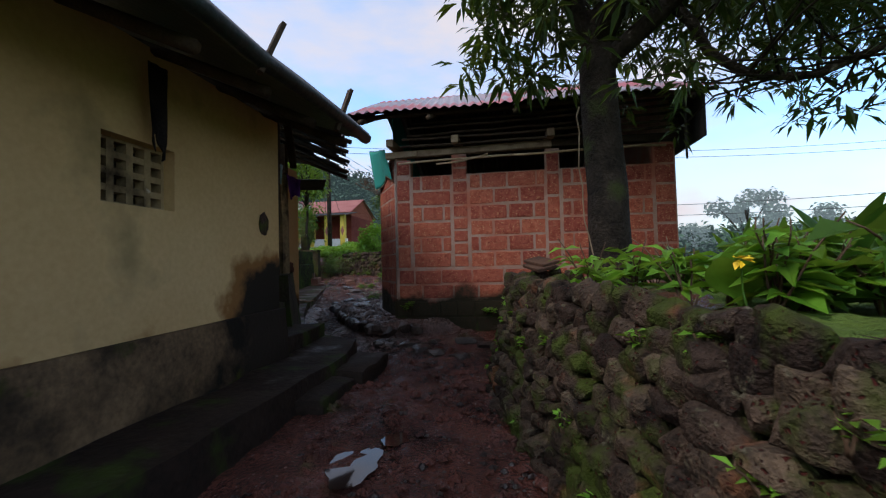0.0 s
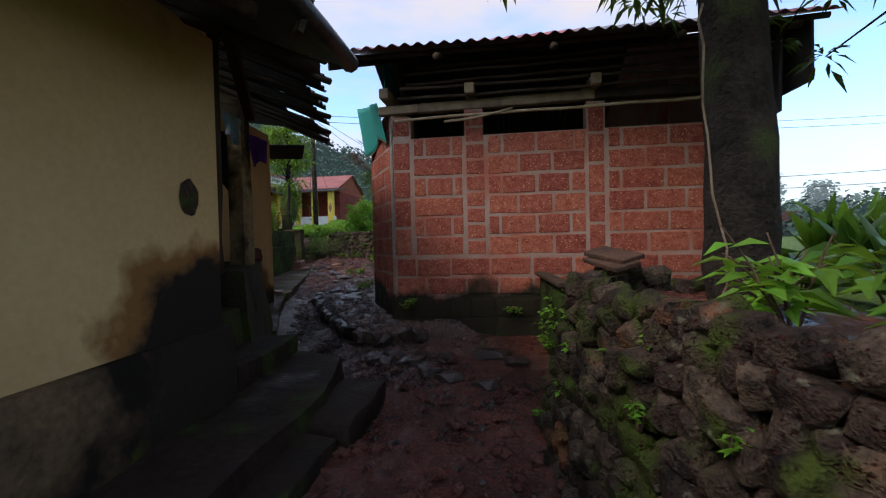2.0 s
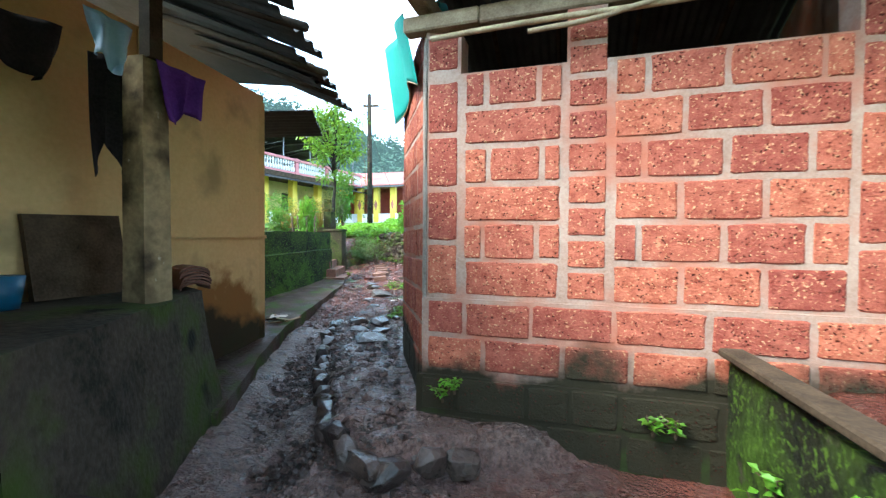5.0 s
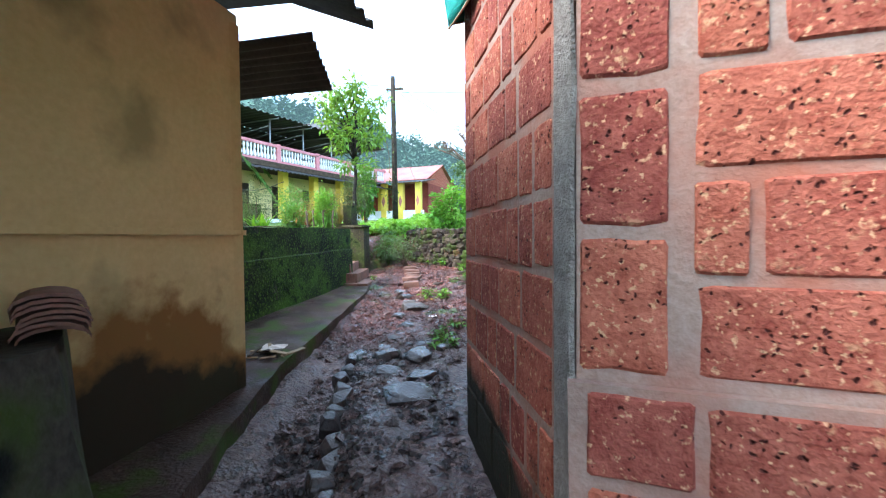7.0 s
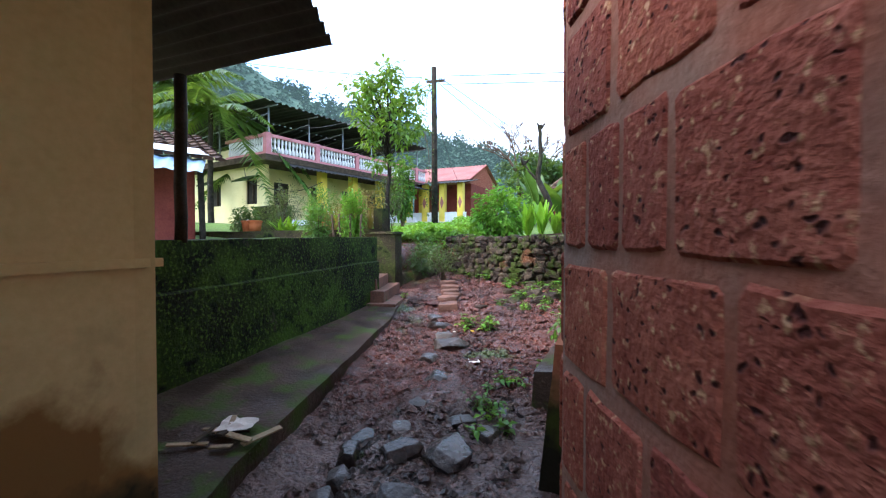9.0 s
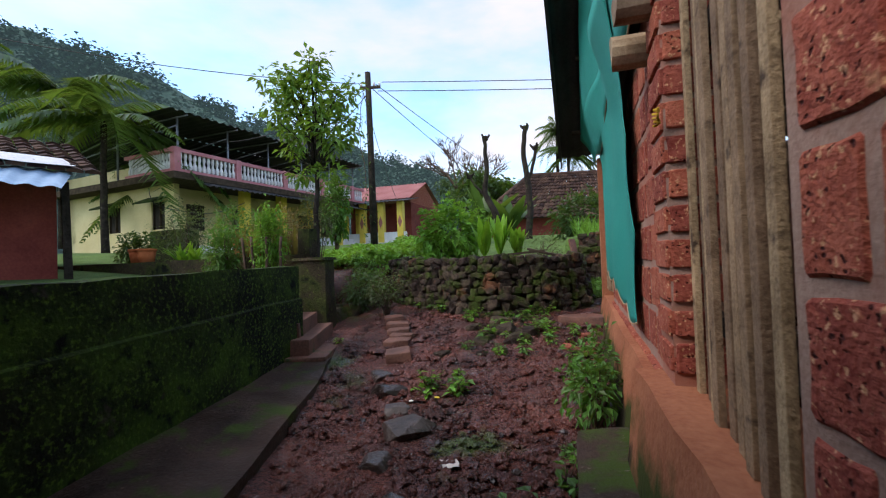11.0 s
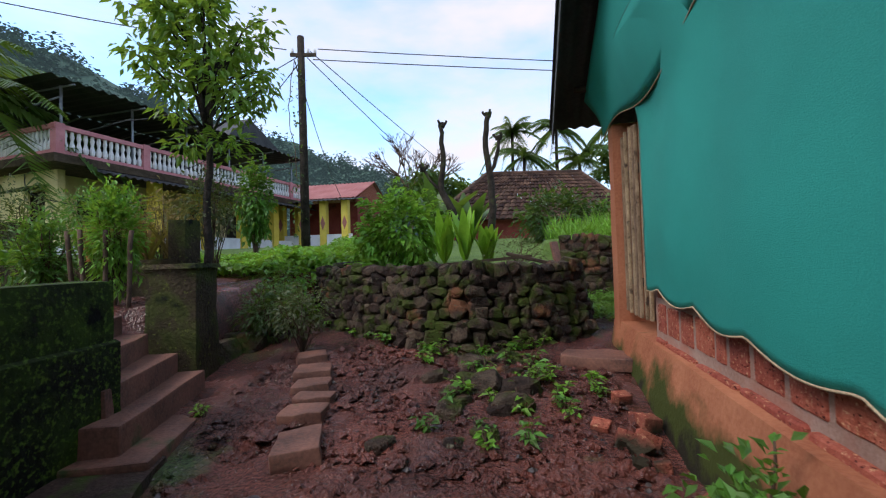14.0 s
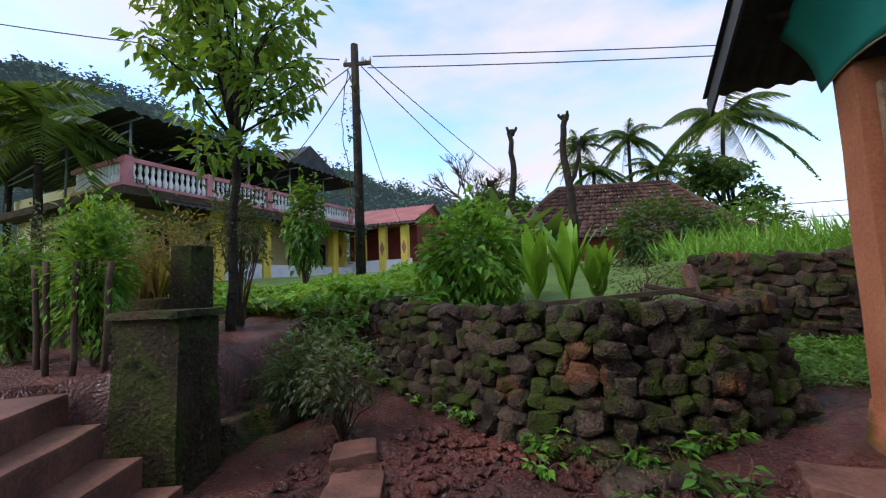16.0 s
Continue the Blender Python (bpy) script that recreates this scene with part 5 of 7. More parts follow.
# mango tree on the terrace
mango = thing("mango_tree", (1.0, 4.1, 0.95), "old mango tree with dark lichened trunk and drooping leaves", "tree")
TRUNK_LINE = [limb(((1.05, 4.12, 0.85), (0.98, 4.1, 1.3), (0.96, 4.08, 2.2), (0.92, 4.05, 3.1), (0.95, 4.05, 3.6)), 0.215, 0.15, 14, 0.012, 1)]
tubes("trunk", TRUNK_LINE, M_BARK, mango, "", 16)
ARMS = [((0.92, 4.05, 3.0), (1.6, 3.6, 3.5), (2.6, 3.1, 3.7), (4.0, 2.6, 4.0), (5.6, 2.2, 4.4)), ((0.92, 4.05, 3.2), (0.6, 3.9, 3.9), (0.2, 3.6, 4.5), (-0.3, 3.3, 4.8)),
        ((0.95, 4.1, 3.2), (1.4, 4.8, 4.2), (2.0, 6.0, 4.9)), ((0.95, 4.0, 3.3), (1.2, 2.8, 4.1), (1.5, 1.4, 4.5), (1.8, -0.4, 4.7)),
        ((1.5, 3.7, 3.4), (1.9, 3.75, 2.85), (2.5, 3.7, 2.7), (3.3, 3.5, 3.0), (4.1, 3.2, 2.95)), ((2.5, 3.15, 3.7), (3.4, 3.8, 4.0), (4.7, 4.6, 4.2)),
        ((3.2, 2.9, 3.8), (4.0, 3.6, 3.4), (4.9, 4.2, 2.9)), ((0.95, 4.05, 3.4), (0.9, 4.2, 4.6), (0.7, 4.4, 5.6)), ((1.3, 2.4, 4.2), (2.4, 1.6, 4.5), (3.6, 1.0, 4.7)),
        ((1.4, 4.8, 4.2), (2.8, 5.4, 4.4), (4.4, 5.6, 4.3)), ((2.6, 3.1, 3.7), (3.2, 4.6, 4.6), (3.8, 5.8, 5.2)), ((4.0, 2.6, 4.0), (5.0, 3.4, 4.3), (6.4, 4.0, 4.0))]
arms = [limb(a, 0.105 if k < 4 else 0.05, 0.018, 12, 0.04, 10 + k) for k, a in enumerate(ARMS)]
for k, a in enumerate(arms):
    tubes("branch", [a], M_BARK, mango, "", 8)
rng = np.random.RandomState(4)
tips, twigs = [], []
for k, (pts, rad) in enumerate(arms):
    for j in range(4, len(pts)):
        for _ in range(13 if k in (0, 1, 3, 7, 8) else 10):
            d = rng.normal(size=3) * np.array([0.62, 0.62, 0.42])
            e = np.array(pts[j]) + d + np.array([0, 0, -0.12])
            if e[2] < 2.5 or (e[0] < -0.45) or (e[0] < 0.3 and e[2] < 2.75):
                continue
            tips.append(e)
            m = (np.array(pts[j]) + e) / 2 + rng.normal(size=3) * 0.06
            twigs.append(([pts[j], Vector(m), Vector(e)], [0.013, 0.009, 0.005]))
tagged(tubes("twig_mass", twigs, M_BARK, mango, "", 4), "", "", "", "stuff")
for e in ((0.05, 3.35, 2.75), (0.0, 3.25, 3.0), (0.15, 3.5, 2.9), (-0.15, 3.35, 3.2), (0.25, 3.3, 2.7), (0.3, 3.6, 3.0), (0.05, 3.5, 3.3), (-0.1, 3.2, 3.45)):
    tips.append(np.array(e))
for _ in range(46):
    tips.append(np.array((rng.uniform(-0.35, 0.75), rng.uniform(3.1, 4.0), rng.uniform(2.8, 4.3))))
for _ in range(110):
    tips.append(np.array((rng.uniform(1.3, 5.0), rng.uniform(2.6, 5.2), rng.uniform(3.2, 4.7))))
c, w = whorls(rng, tips, 17, 0.10)
leaves("crown", c, 0.165, L_MANGO, mango, "dark glossy mango leaves", 0.26, 0.5, 7, 0.35, w)
lianas = [limb(((0.72, 3.95, 2.7), (0.7, 3.9, 2.0), (0.78, 3.85, 1.3), (0.72, 3.85, 0.95)), 0.007, 0.006, 14, 0.02, 2)]
tubes("vine", lianas, M_PALEWOOD, mango, "thin pale vine down the trunk", 5)


def plant(name, base, stems, blade, size, material, label, category, seed, slim=0.4, droop=0.3, height=0.5, spread=0.25, per=10, group="", lift=0.4):
    """A small leafy plant: several stems with leaves along their upper half."""
    rng = np.random.RandomState(seed)
    x, y, z = base
    ob = thing(name, base, label, category, group)
    limbs, c, w = [], [], []
    for k in range(stems):
        a = rng.uniform(0, 6.28)
        r = spread * rng.uniform(0.2, 1)
        tip = Vector((x + r * math.cos(a), y + r * math.sin(a), z + height * rng.uniform(0.6, 1.05)))
        mid = Vector((x + 0.4 * r * math.cos(a), y + 0.4 * r * math.sin(a), z + height * 0.45))
        pts, rad = limb(((x, y, z - 0.03), mid, tip), 0.008, 0.003, 6, 0.01, seed * 31 + k)
        limbs.append((pts, rad))
        for _ in range(per):
            f = rng.uniform(0.35, 1)
            p = pts[min(6, int(f * 6))]
            b = rng.uniform(0, 6.28)
            c.append(np.array(p))
            w.append(np.array((math.cos(b), math.sin(b), lift)))
    tagged(tubes("stem_tuft", limbs, M_TWIG, ob, "", 5), "", "", "", "stuff")
    leaves("foliage", c, size, material, ob, "", slim, droop, seed, 0.4, w)
    return ob


def shrub(name, centre, radii, n, size, material, label, seed, slim=0.5, droop=0.25, ground=None, shell=0.5, category="shrub", group=""):
    rng = np.random.RandomState(seed)
    base = (centre[0], centre[1], ground if ground is not None else centre[2] - radii[2])
    ob = thing(name, base, label, category, group)
    pts = cloud(rng, centre, radii, n, shell)
    pts = pts[pts[:, 2] > base[2] - 0.02]
    limbs = []
    for k in range(min(26, 8 + n // 120)):
        t = pts[rng.randint(len(pts))]
        limbs.append(limb((base, (base[0] * 0.55 + t[0] * 0.45, base[1] * 0.55 + t[1] * 0.45, base[2] * 0.45 + t[2] * 0.55), t), 0.014, 0.004, 5, 0.02, seed + k))
    tagged(tubes("stem_tuft", limbs, M_TWIG, ob, "", 4), "", "", "", "stuff")
    ways = pts - np.array(centre)
    ways /= np.linalg.norm(ways, axis=1)[:, None] + 1e-6
    leaves("foliage", pts, size, material, ob, "", slim, droop, seed, 0.8, ways)
    return ob


def blades(name, base, n, length, width, material, label, category, seed, open_=0.5, group=""):
    """Long upright arching blades from one root."""
    rng = random.Random(seed)
    ob = thing(name, base, label, category, group)
    for k in range(n):
        a, L = rng.uniform(0, 6.28), length * rng.uniform(0.65, 1.1)
        out = open_ * rng.uniform(0.25, 1.0)
        d, s = Vector((math.cos(a), math.sin(a), 0)), Vector((-math.sin(a), math.cos(a), 0))
        vv, ff, m = [], [], 9
        for j in range(m + 1):
            t = j / m
            p = Vector(base) + d * (L * out * t * t) + Vector((0, 0, L * (t - 0.28 * out * t * t)))
            w = width * (0.16 + math.sin(math.pi * min(1, max(0, (t - 0.2) / 0.8)) ** 0.8)) * 0.5
            vv += [p - s * w + d * w * 0.3, p, p + s * w + d * w * 0.3]
        for j in range(m):
            q = 3 * j
            ff += [(q, q + 1, q + 4, q + 3), (q + 1, q + 2, q + 5, q + 4)]
        from_np("leaf", vv, ff, material, ob, "", True)
    return ob


# plants on the rubble terrace
for k, (x, y, h) in enumerate(((0.62, 3.05, 0.42), (0.8, 2.7, 0.4), (0.95, 2.25, 0.42), (0.78, 3.5, 0.3), (1.15, 1.9, 0.45), (1.3, 2.6, 0.35))):
    plant("garden_plant", (x, y, 1.0), 5, 0, 0.17, L_BRIGHT, "bright green leafy plant growing on the rubble wall", "plant", 40 + k, 0.36, 0.45, h, 0.3, 9, "terrace plants", 0.25)
for k, (x, y, s) in enumerate(((1.35, 1.35, 0.30), (1.75, 1.1, 0.26), (1.5, 0.75, 0.28), (2.0, 1.7, 0.25), (1.9, 0.6, 0.3), (1.2, 2.0, 0.3))):
    plant("broadleaf_plant", (x, y, 1.0), 6, 0, s * 0.7, L_MID, "broad-leaved green plant crowding the terrace edge", "plant", 60 + k, 0.62, 0.35, 0.5, 0.35, 6, "terrace plants", 0.3)
rt = random.Random(77)
for k in range(34):
    x, y = rt.uniform(1.2, 2.7), rt.uniform(-0.2, 4.6)
    if math.hypot(x - 1.0, y - 4.1) < 0.5:
        continue
    plant("broadleaf_plant", (x, y, 0.98), 6, 0, rt.uniform(0.16, 0.24), L_MID if k % 3 else L_BRIGHT, "broad-leaved green plant crowding the terrace edge", "plant", 640 + k, 0.62, 0.35, rt.uniform(0.25, 0.42), 0.35, 7, "terrace plants", 0.3)
gf2 = thing("yellow_flower", (0.98, 1.75, 1.05), "single yellow flower on a thin green stem", "flower")
tubes("stem", [limb(((0.98, 1.75, 1.0), (0.97, 1.76, 1.15), (0.95, 1.74, 1.26)), 0.005, 0.003, 5, 0.004, 3)], L_MID, gf2, "", 5)
M_PETAL = surf("yellow_petal", (0.72, 0.42, 0.01), (0.85, 0.6, 0.02), 8, 60, 0.6, 0)
c, w = whorls(np.random.RandomState(2), [(0.95, 1.74, 1.26)], 9, 0.01)
leaves("petals", c, 0.05, M_PETAL, gf2, "", 0.7, 0.1, 3, 0.2, w)
blades("taro_plant", (1.1, 2.05, 1.02), 4, 0.3, 0.2, L_BRIGHT, "taro plant with large pale green leaves", "plant", 5, 0.7)
rl = random.Random(8)
for k in range(70):
    x, y = rl.uniform(2.7, 7.5), rl.uniform(1.6, 8.0)
    if x < 3.3 and y > 6:
        x += 1
    blades("canna_plant", (x, y, gz(x, y) - 0.03), 9, rl.uniform(0.75, 1.0), 0.17, L_MID if k % 3 else L_BRIGHT, "upright broad-bladed green garden plant", "plant", 100 + k, 0.6, "garden bed plants")
for k in range(26):
    f = rl.random()
    i = int(f * (len(RUB) - 3))
    a, b = RUB[i], RUB[i + 1]
    t = rl.random()
    zz = rl.uniform(0.05, 1.05)
    x, y = a[0] + (b[0] - a[0]) * t + 0.27 * zz - 0.06, a[1] + (b[1] - a[1]) * t
    plant("wall_weed", (x, y, zz), 4, 0, 0.055, L_BRIGHT, "small bright weed rooted between rubble stones", "weed", 200 + k, 0.5, 0.3, 0.1, 0.08, 6, "wall weeds", 0.3)

# plants in the lane and yard
for k, (x, y, h, s) in enumerate(((-2.98, 11.55, 0.55, 0.09), (-2.95, 12.0, 0.6, 0.085))):
    shrub("wall_shrub", (x, y, gz(x, y) + h * 0.6), (0.24, 0.26, h * 0.55), 420, s * 0.75, L_MID, "small leafy green bush at the wall foot", 300 + k, 0.5, 0.3, gz(x, y), 0.3, "shrub", "wall foot shrubs")
shrub("small_shrub", (-6.1, 14.85, 1.32), (0.36, 0.34, 0.34), 900, 0.06, L_GREY, "rounded greyish shrub with thin bare stems", 310, 0.45, 0.2, 0.82, 0.4)
shrub("dark_shrub", (-6.75, 15.15, 1.25), (0.36, 0.36, 0.42), 900, 0.085, L_DARK, "dark green bush beside the gate pillar", 311, 0.35, 0.3, 0.85, 0.35)
shrub("dark_shrub", (-7.3, 16.4, 1.6), (0.5, 0.4, 0.35), 800, 0.085, L_MID, "green bush on the rocky bank", 313, 0.4, 0.3, 1.2, 0.35)
shrub("dark_shrub", (-6.9, 15.7, 1.3), (0.4, 0.4, 0.4), 700, 0.085, L_DARK, "dark green bush on the rocky bank", 312, 0.35, 0.3, 0.9, 0.35)
rl = random.Random(18)
for k in range(70):
    if k < 26:
        f = rl.random() * (len(RET) - 3)
        i = int(f)
        x, y = RET[i][0] + (RET[i + 1][0] - RET[i][0]) * (f - i), RET[i][1] + (RET[i + 1][1] - RET[i][1]) * (f - i) - rl.uniform(0.02, 0.25)
    elif k < 50:
        x, y = rl.gauss(-3.9, 0.35), rl.uniform(13.0, 14.7)
    else:
        x, y = rl.choice(((-3.2, 9.8), (-2.95, 10.9), (-3.1, 13.9), (-3.5, 13.9), (-3.35, 10.3), (-5.9, 13.6), (-4.3, 12.2)))
        x, y = x + rl.uniform(-0.2, 0.2), y + rl.uniform(-0.3, 0.3)
    s = rl.uniform(0.05, 0.09)
    plant("ground_weed", (x, y, gz(x, y)), 5, 0, s, L_BRIGHT if k % 2 else L_MID, "low bright green weed in the red earth", "weed", 400 + k, 0.5, 0.35, s * 2.0, s * 2.2, 6, "ground weeds", 0.2)
for k in range(14):
    x, y, z = (0.02, rl.uniform(5.0, 6.6), rl.uniform(0.15, 0.8)) if k < 9 else (rl.uniform(-1.7, -0.2), 6.68, rl.uniform(0.4, 0.6))
    plant("wall_weed", (x, y, z), 4, 0, 0.06, L_BRIGHT, "small bright weed growing on damp masonry", "weed", 500 + k, 0.6, 0.3, 0.09, 0.09, 6, "wall weeds", 0.2)

# garden above the retaining wall
shrub("climber_bush", (-5.65, 17.3, 2.3), (0.8, 0.7, 0.82), 2800, 0.13, L_BRIGHT, "dense green climbing bush above the stone wall", 320, 0.6, 0.4, 1.7, 0.6)
for k, (x, y) in enumerate(((-4.85, 16.95), (-4.5, 16.85), (-4.2, 17.0))):
    blades("turmeric_plant", (x, y, 1.66), 13, 0.98 if k < 2 else 0.7, 0.16, L_LIME, "lime green turmeric plant with broad upright leaves", "plant", 700 + k, 0.38, "turmeric plants")
shrub("dry_shrub", (-3.75, 17.0, 1.95), (0.55, 0.45, 0.38), 700, 0.055, L_GREY, "brownish thin shrub behind the wall", 321, 0.4, 0.2, 1.65, 0.3)
rng = np.random.RandomState(9)
n = 17000
cx, cy = rng.uniform(-10.8, -5.9, n), rng.uniform(16.2, 22.5, n)
keep = (cy > np.interp(cx, (-10.8, -8, -6.8, -5.9), (17.0, 16.4, 16.5, 16.5)))
cx, cy = cx[keep], cy[keep]
hz = ground_height(cx, cy) + 0.12 + 0.28 * rng.uniform(0, 1, len(cx)) * (0.5 + 0.5 * np.sin(cx * 2.3) * np.sin(cy * 1.9))
creeper = leaves("creeper_cover", np.stack([cx, cy, hz], 1), 0.13, L_BRIGHT, None, "", 0.8, 0.3, 9)
tagged(creeper, "bright green creeper leaves covering the garden bank", "creeper", "", "stuff")
n = 5000
cx, cy = rng.uniform(-3.0, 3.5, n), rng.uniform(18.4, 23, n)
hz = ground_height(cx, cy) + 0.3 * rng.uniform(0, 1, n)
grass = leaves("tall_grass", np.stack([cx, cy, hz], 1), 0.3, L_BRIGHT, None, "", 0.1, -0.8, 11)
tagged(grass, "pale green tall grass on the far bank", "grass", "", "stuff")
n = 9000
cx, cy = rng.uniform(-3.0, 1.0, n), rng.uniform(16.5, 18.1, n)
hz = ground_height(cx, cy) + 0.1 * rng.uniform(0, 1, n)
grass = leaves("short_grass", np.stack([cx, cy, hz], 1), 0.075, L_MID, None, "", 0.4, -0.2, 12)
tagged(grass, "short green grass in the passage", "grass", "", "stuff")
shrub("climbing_plant", (-9.8, 19.4, 3.4), (0.42, 0.42, 1.15), 1300, 0.14, L_MID, "climbing plant covering a tall stake", 330, 0.6, 0.5, 2.0, 0.5, "climber")
for k, (x, y, z, r, n, s, m, lab) in enumerate(((-2.7, 22.3, 2.9, (1.25, 0.9, 0.95), 2600, 0.16, L_DARK, "dense dark green bush before the tiled house"),
                                             (-0.9, 22.8, 2.8, (1.2, 0.9, 0.85), 2200, 0.16, L_MID, "leafy green bush before the tiled house"))):
    shrub("bush", (x, y, z), r, n, s, m, lab, 340 + k, 0.5, 0.3, 1.9, 0.55)

# terrace garden to the west
bm = bmesh.new()
hexa(bm, [(-14.5, 14.9, 1.2), (-7.6, 14.75, 1.2), (-7.6, 15.0, 1.2), (-14.5, 15.15, 1.2)], [(-14.5, 14.9, 1.9), (-7.6, 14.75, 1.95), (-7.6, 15.0, 1.95), (-14.5, 15.15, 1.9)])
roughen(bm, 8, 0.02, 3)
structure(part("garden_wall", bm, M_PILLAR), "low mossy wall edging the terrace flower bed", "wall")
bm = bmesh.new()
box(bm, -7.72, 14.74, 1.2, -7.48, 14.96, 2.4)
roughen(bm, 5, 0.02, 4)
tagged(part("garden_pillar", bm, M_PILLAR), "narrow mossy pillar at the garden wall's end", "pillar")
bm = bmesh.new()
box(bm, -13.6, 16.6, 1.3, -12.4, 17.0, 2.75)
roughen(bm, 4, 0.02, 3)
structure(part("water_tank", bm, M_MOSSWALL), "black mouldy masonry tank in the garden", "tank")
bed = (("flowering_shrub", -11.6, 15.9, 2.6, (0.75, 0.5, 0.75), 1700, 0.07, L_GREY, "bushy grey-green flowering shrub in the bed"), ("garden_shrub", -10.2, 15.9, 2.65, (0.6, 0.5, 0.6), 1500, 0.08, L_MID, "rounded green garden shrub"),
       ("garden_shrub", -12.9, 15.7, 2.25, (0.5, 0.4, 0.45), 900, 0.12, L_DARK, "dark green leafy garden shrub"), ("dry_plants", -8.5, 15.5, 2.45, (0.55, 0.45, 0.6), 1100, 0.07, L_DRY, "reddish brown drying garden plants"),
       ("dry_plants", -9.1, 15.55, 2.3, (0.5, 0.4, 0.5), 900, 0.07, L_DRY, "reddish brown drying garden plants"),
       ("garden_shrub", -8.1, 15.9, 2.75, (0.5, 0.45, 0.6), 1200, 0.08, L_GREY, "olive green shrub with thin stems"), ("feathery_plant", -7.95, 14.3, 2.2, (0.32, 0.3, 0.7), 2600, 0.085, L_BRIGHT, "tall feathery bright green plant"),
       ("feathery_plant", -8.9, 14.3, 2.0, (0.35, 0.35, 0.6), 2200, 0.085, L_MID, "feathery green garden plant"))
for k, (nm, x, y, z, r, n, s, m, lab) in enumerate(bed):
    shrub(nm, (x, y, z), r, n, s, m, lab, 350 + k, 0.34 if "feather" in nm else 0.4, 0.2, 1.42, 0.3, "shrub")
for k, (x, y) in enumerate(((-8.45, 15.2), (-8.75, 15.25), (-9.1, 15.2), (-9.4, 15.3), (-8.2, 15.3), (-8.95, 15.5))):
    blades("dry_stalk_clump", (x, y, 1.72), 26, 0.85, 0.035, L_DRY, "clump of reddish brown dried stalks in the bed", "plant", 780 + k, 0.55, "dry stalk clumps")
for k, x in enumerate((-11.0, -11.25, -10.8)):
    blades("grass_clump", (x, 15.45, 1.75), 16, 0.6, 0.06, L_LIME, "bright spiky leaf clump in the flower bed", "plant", 760 + k, 0.9, "spiky clumps")
for k, (x, y) in enumerate(((-12.1, 15.35), (-9.6, 15.5), (-9.3, 15.55), (-12.4, 15.4))):
    bm = bmesh.new()
    bmesh.ops.create_cone(bm, cap_ends=True, segments=18, radius1=0.14, radius2=0.19, depth=0.34, matrix=pose(x, y, 2.05))
    pot = thing("flower_pot", (x, y, 1.9), "orange terracotta flower pot on the garden wall", "pot", "flower pots")
    part("body", bm, M_POT, pot, "", True)
    bm = bmesh.new()
    bmesh.ops.create_cone(bm, cap_ends=True, segments=18, radius1=0.2, radius2=0.2, depth=0.05, matrix=pose(x, y, 2.2))
    part("rim", bm, M_POT, pot, "", True)
    bm = bmesh.new()
    box(bm, x - 0.2, y - 0.15, 1.3, x + 0.2, y + 0.15, 1.885)
    tagged(part("pot_stand", bm, M_MOSSWALL), "mossy block standing under the flower pot", "block", "pot stands")

for k, (x, y) in enumerate(((-8.25, 14.1), (-8.05, 14.05), (-7.85, 14.1), (-7.68, 14.2), (-8.1, 14.4))):
    tagged(tubes("stake", [(pole_line((x, y, 1.38), (x + 0.04 * (k - 2), y, 2.25), 0, 5, 0.012, 70 + k), [0.022] * 6)], M_TWIG, None, "", 6), "rough brown stake supporting the feathery plants", "stake", "plant stakes")

# sapling by the steps
sap = thing("young_tree", (-8.75, 15.65, 1.6), "slender young tree with clusters of fresh green leaves", "tree")
tubes("trunk", [limb(((-8.75, 15.65, 1.4), (-8.74, 15.65, 2.6), (-8.7, 15.66, 3.7), (-8.75, 15.7, 4.6)), 0.06, 0.035, 10, 0.015, 4)], M_BARK, sap, "", 8)
rng = np.random.RandomState(14)
c, w, tw = [], [], []
for k in range(44):
    a = rng.uniform(0, 6.28)
    hgt = rng.uniform(4.1, 5.75)
    r = 1.15 * math.sqrt(max(0.05, 1 - ((hgt - 4.75) / 1.1) ** 2)) * rng.uniform(0.35, 1)
    e = np.array((-8.75 + r * math.cos(a), 15.7 + r * math.sin(a), hgt))
    tw.append(limb(((-8.74, 15.68, rng.uniform(3.6, 4.5)), (-8.75 + 0.5 * r * math.cos(a), 15.7 + 0.5 * r * math.sin(a), hgt - 0.25), e), 0.022, 0.006, 5, 0.02, k))
    cc, ww = whorls(rng, [e, e * 0.6 + np.array(tw[-1][0][2]) * 0.4], 26, 0.24)
    c += cc
    w += ww
for e in ((-8.4, 15.5, 3.55), (-9.0, 15.5, 3.5), (-8.6, 15.9, 3.45), (-8.2, 15.6, 3.5), (-8.75, 15.4, 3.6), (-9.15, 15.8, 3.6)):
    cc, ww = whorls(rng, [e], 26, 0.22)
    c += cc
    w += ww
for one in tw:
    tubes("branch", [one], M_BARK, sap, "", 5)
sap.location.x += 0.8
leaves("crown", c, 0.15, L_SAP, sap, "fresh green leaf clusters", 0.5, 0.45, 15, 0.5, w)

# ---- yellow house ----
U = Vector((1.55, 12.3)).normalized()
V = Vector((-U.y, U.x))
HC = Vector((-19.4, 22.7))


def hp(u, v, z):
    """A point of the yellow house: u along its front, v back from it."""
    p = HC + U * u + V * v
    return (p.x, p.y, z)


def hbox(bm, u0, v0, z0, u1, v1, z1):
    hexa(bm, [hp(u0, v0, z0), hp(u1, v0, z0), hp(u1, v1, z0), hp(u0, v1, z0)], [hp(u0, v0, z1), hp(u1, v0, z1), hp(u1, v1, z1), hp(u0, v1, z1)])


